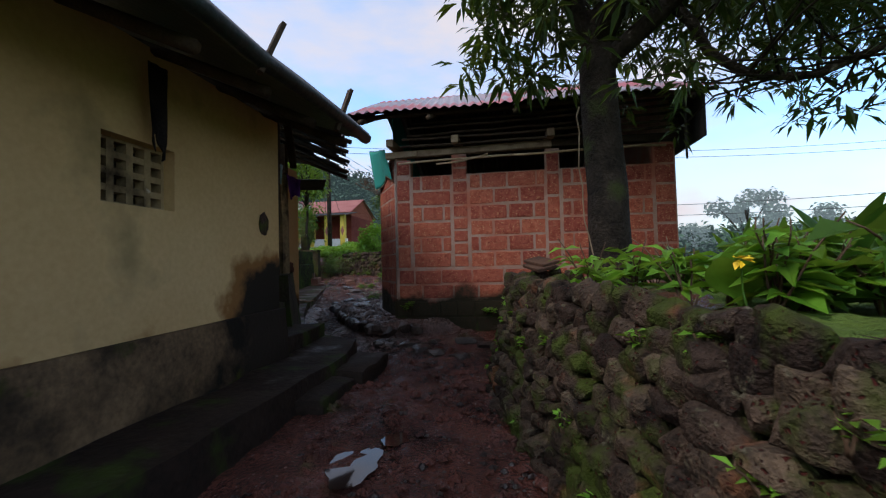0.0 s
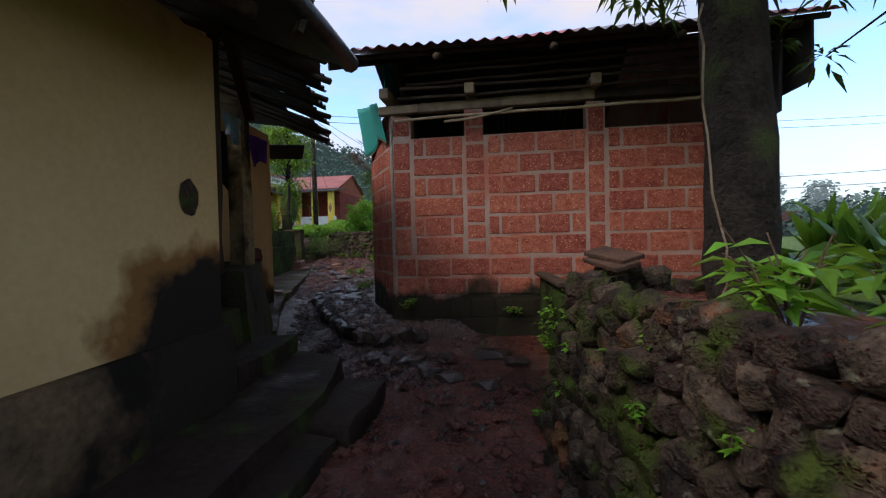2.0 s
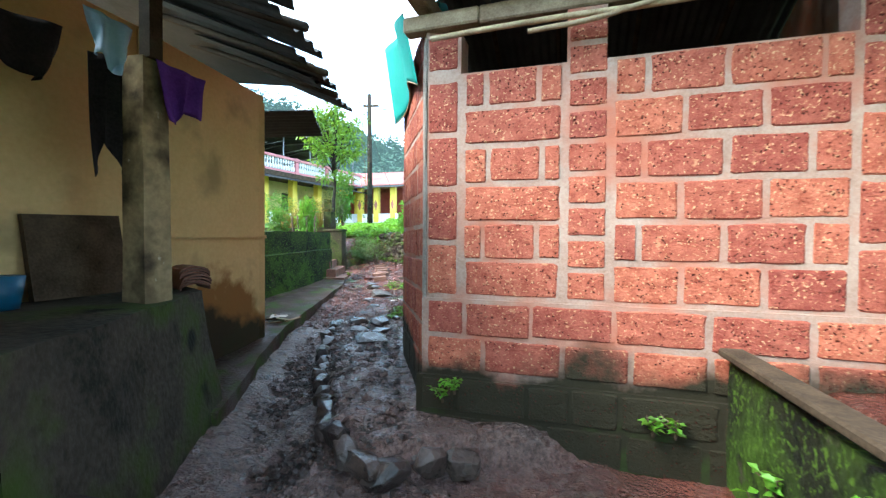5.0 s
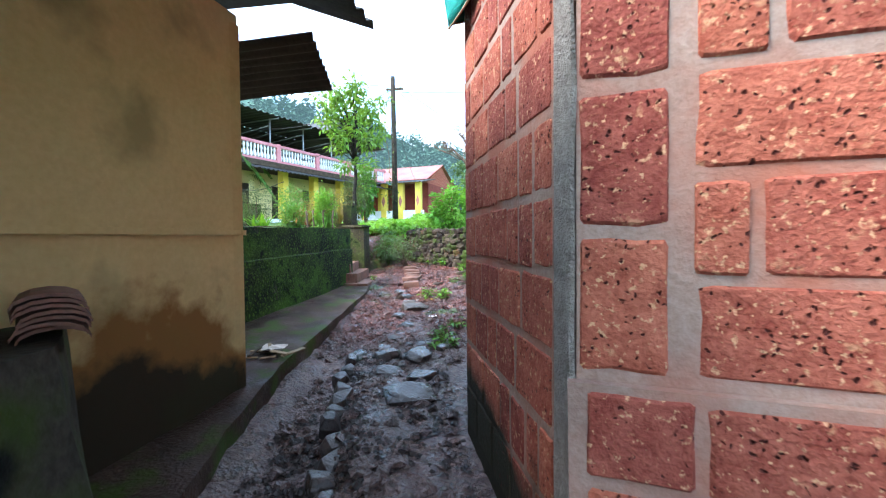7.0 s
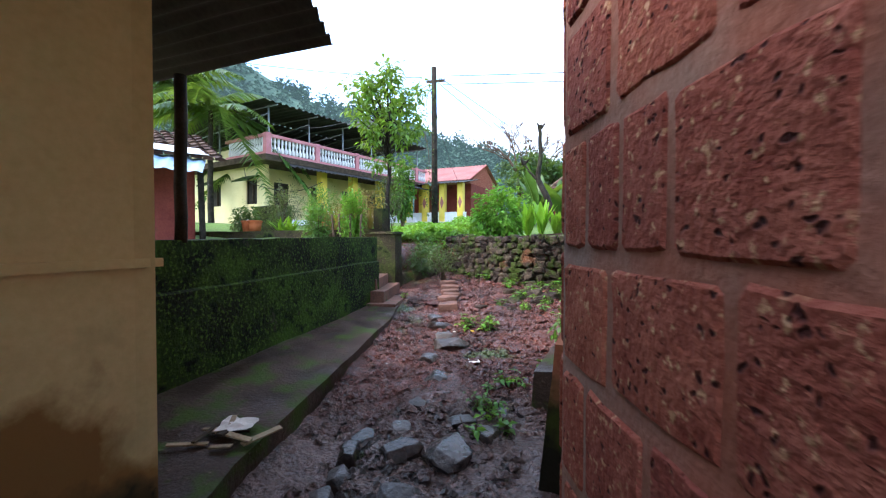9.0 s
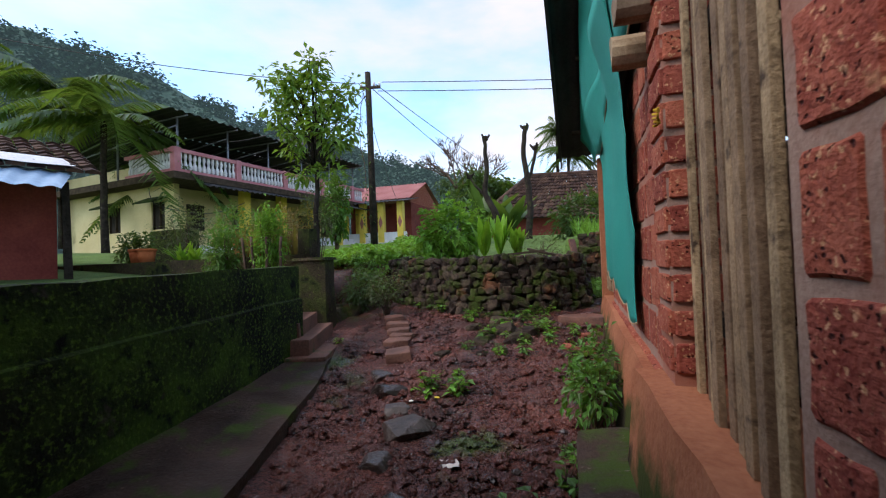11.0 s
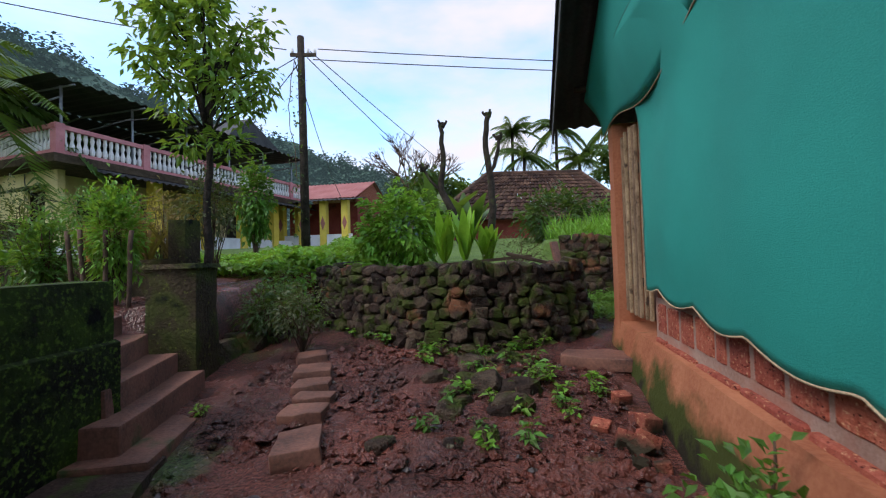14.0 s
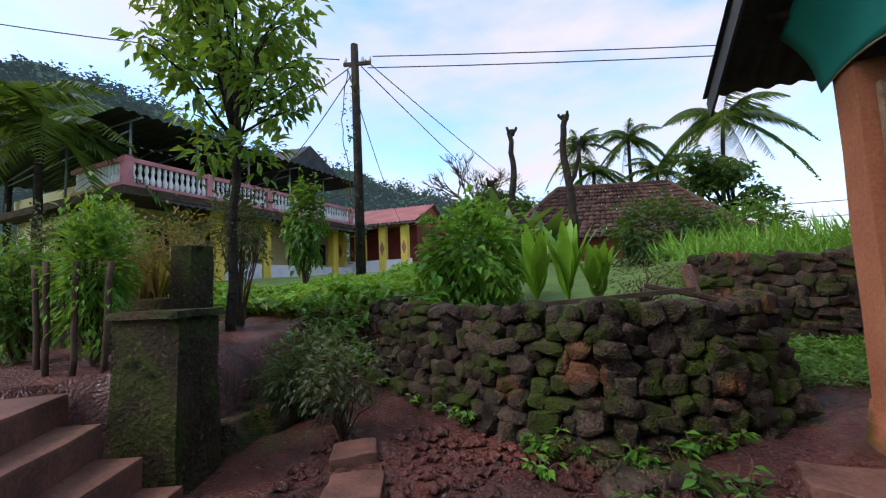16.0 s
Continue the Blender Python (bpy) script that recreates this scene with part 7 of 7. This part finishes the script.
palm((-29.5, 24, 3), 8.0, 20, 5.0, "tall coconut palm with heavy arching fronds", 1, (1.0, -0.4))
palm((-22.5, 21.5, 2.5), 5.6, 20, 4.6, "coconut palm with heavy arching fronds", 2, (0.5, -0.3))
palm((-34, 22, 4), 9.5, 18, 5.0, "tall coconut palm with heavy arching fronds", 3)
palm((-24, 25.5, 3), 3.0, 14, 3.6, "low coconut palm behind the shed", 4)
palm((-4.25, 43.5, 2), 9.6, 22, 2.6, "slender areca palm with short fronds", 5, rise=(-0.5, 1.4))
palm((-3.4, 42.5, 2), 7.5, 22, 2.6, "slender areca palm with short fronds", 6, rise=(-0.5, 1.4))
palm((-0.9, 44.1, 2), 9.9, 22, 2.8, "slender areca palm with short fronds", 7, rise=(-0.5, 1.4))
palm((0.6, 43.0, 2), 7.0, 22, 2.8, "slender areca palm with short fronds", 8, rise=(-0.5, 1.4))
palm((4.2, 43.5, 2), 10.2, 20, 4.6, "coconut palm with yellowing arching fronds", 9, (0.6, 0))


# Hill and woods colour; a faint bluish emission paints the distance haze.
M_HILLHAZE = bpy.data.materials.new("wooded_hill_haze_glow")
M_HILLHAZE.use_nodes = True
nt = M_HILLHAZE.node_tree
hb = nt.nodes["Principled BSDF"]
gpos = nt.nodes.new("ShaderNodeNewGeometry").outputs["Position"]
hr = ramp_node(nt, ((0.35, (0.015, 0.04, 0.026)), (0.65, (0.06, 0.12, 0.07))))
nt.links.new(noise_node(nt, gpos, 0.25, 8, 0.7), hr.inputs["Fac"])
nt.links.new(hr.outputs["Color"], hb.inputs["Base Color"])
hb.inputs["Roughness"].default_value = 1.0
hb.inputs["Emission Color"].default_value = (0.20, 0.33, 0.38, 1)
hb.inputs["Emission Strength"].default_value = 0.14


# Far trees: the mist before them is put in as pale blue emission.
M_MISTGLOW = bpy.data.materials.new("tree_mist_glow")
M_MISTGLOW.use_nodes = True
mb = M_MISTGLOW.node_tree.nodes["Principled BSDF"]
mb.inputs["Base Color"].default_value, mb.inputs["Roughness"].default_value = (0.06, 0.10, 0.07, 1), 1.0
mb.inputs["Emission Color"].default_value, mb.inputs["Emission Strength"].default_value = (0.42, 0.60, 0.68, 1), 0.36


def far_tree(base, height, radius, n, size, label, seed, material=None, group="distant trees"):
    rng = np.random.RandomState(seed)
    ob = thing("tree", base, label, "tree", group)
    b = Vector(base)
    limbs = [limb((b, b + Vector((0.1 * radius, 0, height * 0.35)), b + Vector((0, 0, height * 0.75))), radius * 0.07, radius * 0.03, 6, 0.03, seed)]
    c = []
    for k in range(9):
        a = rng.uniform(0, 6.28)
        r = radius * rng.uniform(0.25, 0.75)
        e = b + Vector((r * math.cos(a), r * math.sin(a), height * rng.uniform(0.5, 0.9)))
        limbs.append(limb((b + Vector((0, 0, height * 0.3)), (b + e) / 2 + Vector((0, 0, height * 0.18)), e), radius * 0.035, radius * 0.01, 5, 0.05, seed + k))
        c.append(cloud(rng, e, (radius * 0.45, radius * 0.45, radius * 0.34), n // 9, 0.4))
    tubes("trunk", limbs, M_BARK, ob, "", 6)
    leaves("crown", np.concatenate(c), size, material or L_FAR, ob, "", 0.6, 0.3, seed)
    return ob


far_tree((3.2, 38, 2), 7.0, 2.6, 2600, 0.35, "leafy green tree behind the tiled house", 20, L_DARK)
far_tree((-9.5, 38, 2), 6.0, 3.0, 1800, 0.35, "green tree behind the houses", 21, L_DARK)
far_tree((-6.5, 40, 2), 5.5, 2.6, 1800, 0.35, "green tree behind the houses", 22, L_MID)
far_tree((-13, 52, 2), 9, 4.0, 1800, 0.5, "green tree at the hill's foot", 23)
far_tree((46, 92, 0), 14, 6.5, 2600, 0.8, "large rounded tree standing far across the misty field", 24, M_MISTGLOW)
far_tree((62, 92, 0), 11, 6, 1400, 0.9, "rounded tree far across the misty field", 25, M_MISTGLOW)
far_tree((95, 100, 0), 13, 7, 1400, 1.0, "tree far across the misty field", 26, M_MISTGLOW)
far_tree((110, 85, 0), 15, 8, 1400, 1.0, "tree far across the misty field", 27, M_MISTGLOW)
far_tree((38, 95, 0), 8, 5, 1200, 0.8, "tree far across the misty field", 28, M_MISTGLOW)
far_tree((75, 60, 0), 8, 5, 1200, 0.8, "tree far across the misty field", 29, M_MISTGLOW)
bt = thing("bare_tree", (-12.2, 42, 2.5), "leafless tree with fine grey twigs", "tree")
rb = random.Random(6)
tw = []


def sprout(p, d, ln, r, depth):
    e = p + d * ln
    tw.append(([p, p.lerp(e, 0.5) + Vector((rb.uniform(-0.1, 0.1), 0, rb.uniform(-0.1, 0.1))), e], [r, r * 0.8, r * 0.65]))
    if depth:
        for _ in range(3 if depth > 1 else 4):
            nd = (d + Vector((rb.uniform(-0.75, 0.75), rb.uniform(-0.75, 0.75), rb.uniform(-0.15, 0.5)))).normalized()
            sprout(e, nd, ln * rb.uniform(0.6, 0.85), r * 0.62, depth - 1)


sprout(Vector((-12.2, 42, 2)), Vector((0.05, 0, 1)), 3.0, 0.24, 5)
tagged(tubes("twig_mass", tw, M_TWIG, bt, "", 4), "", "", "", "stuff")
for k, (x, y, w, d) in enumerate(((46, 78, 14, 6), (64, 80, 9, 6), (82, 82, 10, 6))):
    fh = thing("far_house", (x, y, 0.6), "low red-walled house far across the field", "house", "far houses")
    bm = bmesh.new()
    box(bm, x, y, 0, x + w, y + d, 3.2)
    part("wall", bm, M_REDPAINT, fh)
    bm = bmesh.new()
    f = [bm.verts.new(p) for p in ((x - 0.6, y - 0.8, 3.0), (x + w + 0.6, y - 0.8, 3.0), (x + w + 0.6, y + d / 2, 5.0), (x - 0.6, y + d / 2, 5.0), (x + w + 0.6, y + d + 0.8, 3.0), (x - 0.6, y + d + 0.8, 3.0))]
    for q in ((0, 1, 2, 3), (3, 2, 4, 5), (0, 3, 5), (1, 4, 2), (0, 5, 4, 1)):
        bm.faces.new([f[i] for i in q])
    part("roof", bm, M_TILE if k == 0 else M_POT, fh)

# wooded hills
SKYLINE = ((-110, 0.26), (-64, 0.33), (-56, 0.33), (-50, 0.29), (-43, 0.27), (-32, 0.22), (-28, 0.2), (-19, 0.165), (-14, 0.15), (-5, 0.1), (0, 0.075), (10, 0.04), (30, 0.02), (60, 0.012))


def skyline(b):
    return float(np.interp(b, [p[0] for p in SKYLINE], [p[1] for p in SKYLINE]))


vv, ff = [], []
nb, nr = 170, 12
for i in range(nb + 1):
    b = -110 + 170 * i / nb
    for j in range(nr + 1):
        r = 75 + 95 * j / nr
        q = Vector((r * math.sin(radians(b)), 10 + r * math.cos(radians(b)), 0))
        h = skyline(b) * 205 * (j / nr) ** 1.2 * (1 + 0.12 * noise.noise(q * 0.04)) + 1.5 * noise.noise(q * 0.2)
        vv.append((q.x, q.y, h - 0.5))
for i in range(nb):
    for j in range(nr):
        q = i * (nr + 1) + j
        ff.append((q, q + nr + 1, q + nr + 2, q + 1))
structure(from_np("backdrop", vv, ff, M_HILLHAZE, None, "", True), "wooded hills rising behind the village, haze put in as glow", "hill")
rng = np.random.RandomState(31)
pts = []
for k in range(2600):
    b, f = rng.uniform(-100, 45), rng.uniform(0.02, 1.0) ** 0.8
    r = 75 + 95 * f
    x, y = r * math.sin(radians(b)), 10 + r * math.cos(radians(b))
    h = skyline(b) * 205 * f ** 1.2
    s = rng.uniform(1.8, 4.6)
    pts.append(cloud(rng, (x, y, h + s * 0.7), (s, s, s * rng.uniform(0.8, 1.5)), 64, 0.5))
wood = leaves("hill_woods", np.concatenate(pts), 1.25, M_HILLHAZE, None, "", 0.8, 0.2, 32)
tagged(wood, "green woods covering the hills, haze put in as glow", "woods", "", "stuff")

# ---- stones on the lane ----
rs = random.Random(12)
path_row = [(-0.56, 4.97, 0.24), (-1.15, 5.55, 0.26), (-1.0, 5.75, 0.2), (-1.4, 5.6, 0.24), (-1.62, 5.65, 0.25), (-1.75, 5.95, 0.22), (-1.5, 6.0, 0.3), (-1.95, 6.25, 0.24), (-1.7, 6.35, 0.3), (-2.15, 6.5, 0.2), (-2.3, 6.75, 0.24), (-2.45, 7.0, 0.24), (-2.65, 7.25, 0.25),
            (-2.85, 7.5, 0.22), (-2.95, 7.75, 0.24), (-3.1, 8.0, 0.2), (-2.93, 8.1, 0.24), (-3.1, 8.45, 0.3), (-3.35, 8.3, 0.22), (-3.0, 8.75, 0.26), (-3.4, 8.75, 0.24), (-3.55, 9.1, 0.24), (-3.3, 9.2, 0.28), (-3.75, 9.5, 0.2), (-3.45, 9.75, 0.22),
            (-3.95, 10.0, 0.2), (-4.1, 10.5, 0.26), (-4.35, 10.9, 0.24), (-4.2, 11.3, 0.3), (-4.6, 11.6, 0.25), (-4.75, 12.0, 0.3), (-4.95, 12.45, 0.28), (-0.3, 5.6, 0.26), (-0.75, 6.3, 0.24), (-0.2, 6.3, 0.2), (-1.9, 7.9, 0.18), (-3.15, 9.55, 0.24), (-3.3, 10.05, 0.22)]
path_row += [(-1.32, 5.72, 0.3), (-1.12, 5.4, 0.3), (-1.55, 5.86, 0.3), (-1.8, 5.85, 0.26), (-0.85, 5.2, 0.28), (-0.62, 5.85, 0.3)]
path_row = [p for p in path_row if not 5.9 < p[1] < 8.4]
path_row = [(x + rs.uniform(-0.09, 0.09), y + rs.uniform(-0.09, 0.09), s * rs.uniform(0.65, 1.0)) for x, y, s in path_row]
for x, y, s in path_row:
    ob = new("path_stone", rs.choice(PATHSTONES))
    ob.matrix_basis = Matrix.LocRotScale((x, y, gz(x, y) + s * 0.06), Euler((rs.uniform(-0.15, 0.15), rs.uniform(-0.15, 0.15), rs.uniform(0, 3.1))), (s * 1.4, s * 1.1, s * 0.62))
    tagged(ob, "rough dark stone set in the wet lane", "stone", "lane stones")
for x, y, a, b, r in ((-5.07, 12.95, 0.28, 0.42, 25), (-5.25, 13.35, 0.32, 0.2, 10), (-5.3, 13.6, 0.3, 0.16, 12), (-5.45, 13.85, 0.3, 0.26, 20), (-5.62, 14.2, 0.32, 0.36, 24), (-5.85, 14.6, 0.3, 0.3, 30), (-3.0, 14.72, 0.62, 0.4, -12)):
    bm = bmesh.new()
    box(bm, -a / 2, -b / 2, -0.06, a / 2, b / 2, 0.055)
    bevelled(bm, 0.022, 2)
    roughen(bm, 2, 0.02, 6)
    ob = part("stone_slab", bm, M_STEP if y > 12 else M_SLAB, None, "", True)
    ob.matrix_basis = pose(x, y, gz(x, y) + 0.03, rs.uniform(-4, 4), rs.uniform(-4, 4), r)
    tagged(ob, "flat worn stone slab laid in the earth", "stone", "stone slabs")
for k in range(30):
    x, y, s = rs.gauss(-4.02, 0.2), rs.uniform(13.0, 14.7), rs.uniform(0.12, 0.3)
    if k > 20:
        x, y, s = rs.uniform(-7.1, -6.4), rs.uniform(14.5, 17.2), rs.uniform(0.25, 0.6)
    ob = new("rock", rs.choice(STONES))
    ob.matrix_basis = Matrix.LocRotScale((x, y, gz(x, y) + s * 0.08), Euler((rs.uniform(-0.2, 0.2), rs.uniform(-0.2, 0.2), rs.uniform(0, 3.1))), (s * 1.3, s * 1.1, s * 0.7))
    tagged(ob, "mossy dark rock half buried in red earth", "stone", "half-buried rocks")
for k in range(34):
    x, y, s = rs.uniform(0.4, 2.4), rs.uniform(4.3, 6.5), rs.uniform(0.16, 0.36)
    ob = new("rock", rs.choice(STONES))
    ob.matrix_basis = Matrix.LocRotScale((x, y, gz(x, y) + s * 0.12), Euler((rs.uniform(-0.2, 0.2), rs.uniform(-0.2, 0.2), rs.uniform(0, 3.1))), (s * 1.3, s * 1.1, s * 0.8))
    tagged(ob, "mossy dark rock heaped beside the red building", "stone", "heaped rocks")
for k in range(16):
    x, y, s = rs.gauss(-3.0, 0.07), rs.uniform(12.4, 13.9), rs.uniform(0.05, 0.11)
    ob = new("laterite_rubble", rs.choice(BLOCKS))
    ob.matrix_basis = Matrix.LocRotScale((x, y, gz(x, y) + s * 0.3), Euler([rs.uniform(-0.5, 0.5) for _ in range(3)]), (s * 1.2, s, s * 0.8))
    tagged(ob, "broken piece of orange laterite at the wall foot", "stone", "laterite rubble")
# kerb stones along the paving
for (xa, ya), (xb, yb) in zip(((-1.35, 6.42), (-1.9, 6.1)) + KERB[1:6], KERB[0:1] + KERB[1:7]):
    n = max(1, round(math.hypot(xb - xa, yb - ya) / 0.21))
    for k in range(n):
        f = (k + 0.5) / n
        x, y, w = xa + (xb - xa) * f + rs.uniform(-0.03, 0.03), ya + (yb - ya) * f, rs.uniform(0.2, 0.3)
        ob = new("kerb_stone", rs.choice(PATHSTONES))
        ob.matrix_basis = Matrix.LocRotScale((x, y, 0.285 + 0.025 * (y - 6) + rs.uniform(-0.025, 0.025)), Euler((rs.uniform(-0.15, 0.15), rs.uniform(-0.15, 0.15), math.atan2(yb - ya, xb - xa) + rs.uniform(-0.35, 0.35))), (w, 0.15, 0.17))
        tagged(ob, "rough wet kerb stone edging the raised paving", "stone", "kerb stones")
# pebbles
pv, pf = [], []
base = [Vector(p) for p in ((1, 0, 0), (0, 1, 0), (-1, 0, 0), (0, -1, 0), (0, 0, 0.8), (0.6, 0.6, 0.45), (-0.6, 0.6, 0.4), (-0.6, -0.6, 0.45), (0.6, -0.6, 0.4))]
bf = ((0, 5, 4), (5, 1, 4), (1, 6, 4), (6, 2, 4), (2, 7, 4), (7, 3, 4), (3, 8, 4), (8, 0, 4), (0, 1, 5), (1, 2, 6), (2, 3, 7), (3, 0, 8))
for k in range(9500):
    y = rs.uniform(0.3, 15.2) if k < 3800 else rs.uniform(4.0, 9.8)
    xl, xr = float(np.interp(y, (0, 5, 6.7, 10, 14), (-1.3, -1.7, -3.3, -4.8, -6.2))), float(np.interp(y, (0, 4.4, 5, 6.6, 9, 15), (0.75, -0.2, -0.1, -1.9, -2.95, -2.9)))
    x = rs.uniform(xl, xr)
    s = 0.006 + 0.028 * rs.random() ** 3
    if 4 < y < 10 and rs.random() < 0.5:
        x = xl + rs.uniform(0.1, 0.8)
    o = len(pv)
    z = gz(x, y) + 0.012 * noise.noise(Vector((x, y, 0)) * 4)
    rot = Matrix.Rotation(rs.uniform(0, 6.28), 3, "Z")
    pv += [rot @ Vector((p.x * s * rs.uniform(0.7, 1.4), p.y * s * rs.uniform(0.7, 1.2), p.z * s)) + Vector((x, y, z)) for p in base]
    pf += [tuple(i + o for i in q) for q in bf]
tagged(from_np("pebbles", pv, pf, M_SLAB), "small wet pebbles and clods strewn along the lane", "pebbles", "", "stuff")
cv, cf = [], []
for k in range(6500):
    y = rs.uniform(0.3, 15.2) if k < 2600 else rs.uniform(9.3, 15.0)
    xl, xr = float(np.interp(y, (0, 5, 6.7, 10, 14), (-1.3, -1.7, -3.3, -4.8, -6.2))), float(np.interp(y, (0, 4.4, 5, 6.6, 9, 15), (0.75, -0.2, -0.1, -1.9, -2.95, -2.9)))
    x, s = rs.uniform(xl, xr), 0.014 + 0.05 * rs.random() ** 2.5
    o = len(cv)
    z = gz(x, y) + 0.01
    rot = Matrix.Rotation(rs.uniform(0, 6.28), 3, "Z")
    cv += [rot @ Vector((p.x * s * rs.uniform(0.6, 1.6), p.y * s * rs.uniform(0.6, 1.3), p.z * s * rs.uniform(0.7, 1.2))) + Vector((x, y, z)) for p in base]
    cf += [tuple(i + o for i in q) for q in bf]
tagged(from_np("mud_clods", cv, cf, M_MUD), "lumps of red earth trodden up on the lane", "clods", "", "stuff")
M_SCRAP = surf("scrap_paper", (0.5, 0.42, 0.38), (0.7, 0.62, 0.56), 8, 60, 0.8, 0.1, 0.003)
for k, (x, y, s, m, lab) in enumerate(((-3.85, 10.95, 0.1, M_SCRAP, "crumpled pale wrapper on the red earth"), (-4.25, 11.9, 0.04, M_PETAL, "small yellow wrapper on the red earth"), (-4.45, 11.8, 0.04, M_SCRAP, "small white scrap on the red earth"), (-4.7, 8.9, 0.2, M_SCRAP, "scattered scraps of board on the ledge"))):
    bm = bmesh.new()
    bmesh.ops.create_grid(bm, x_segments=5, y_segments=5, size=s / 2)
    for v in bm.verts:
        v.co += noise.noise_vector(v.co * 30 + Vector((k, 0, 0))) * s * 0.18
        v.co.z = abs(v.co.z)
    bmesh.ops.solidify(bm, geom=bm.faces[:], thickness=0.002)
    ob = part("litter", bm, m)
    ob.matrix_basis = pose(x, y, gz(x, y) + 0.03 if k < 3 else 0.52, 0, 0, 25)
    tagged(ob, lab, "litter", "litter")
bm = bmesh.new()
beam(bm, (-4.9, 15.55, 1.76), (-3.55, 15.6, 1.86), 0.1, 0.035)
tagged(part("stick", bm, M_DARKWOOD), "dark flat stick lying on the stone wall", "timber", "loose timber")
bm = bmesh.new()
beam(bm, (-3.85, 15.9, 1.9), (-3.0, 15.75, 1.68), 0.16, 0.04)
bevelled(bm, 0.008)
tagged(part("plank", bm, M_DARKWOOD), "reddish weathered plank sloping off the stone wall", "plank", "loose timber")
bm = bmesh.new()
beam(bm, (-2.95, 17.6, 1.0), (-3.15, 17.9, 2.1), 0.14, 0.06)
bevelled(bm, 0.008)
tagged(part("leaning_plank", bm, M_STEP), "short brown plank leaning on the far wall", "plank", "loose timber")
for k in range(11):
    a, x, y = rs.uniform(0, 180), -4.62 + rs.uniform(-0.22, 0.2), 8.78 + rs.uniform(-0.16, 0.16)
    bm = bmesh.new()
    box(bm, -0.12 * rs.uniform(0.5, 1.1), -0.018, 0, 0.12 * rs.uniform(0.5, 1.1), 0.018 * rs.uniform(0.6, 1.6), 0.012)
    bevelled(bm, 0.003)
    ob = part("bark_scrap", bm, M_PALEWOOD if k % 3 else M_DARKWOOD)
    ob.matrix_basis = pose(x, y, 0.475 + 0.004 * k, rs.uniform(-8, 8), rs.uniform(-8, 8), a)
    tagged(ob, "thin brown scrap of bark lying on the ledge", "litter", "bark scraps")
M_CORD = surf("yellow_cord", (0.45, 0.25, 0.02), (0.65, 0.42, 0.05), 20, 90, 0.8, 0.4, 0.003)
cord = [Vector((-2.70 + 0.012 * math.cos(k * 1.9), 10.385 + 0.02 * math.sin(k * 1.9), 2.40 - 0.005 * k)) for k in range(16)]
tagged(tubes("cord", [(cord, [0.006] * 16)], M_CORD, None, "", 6), "knotted yellow cord tied round the end slat", "cord")
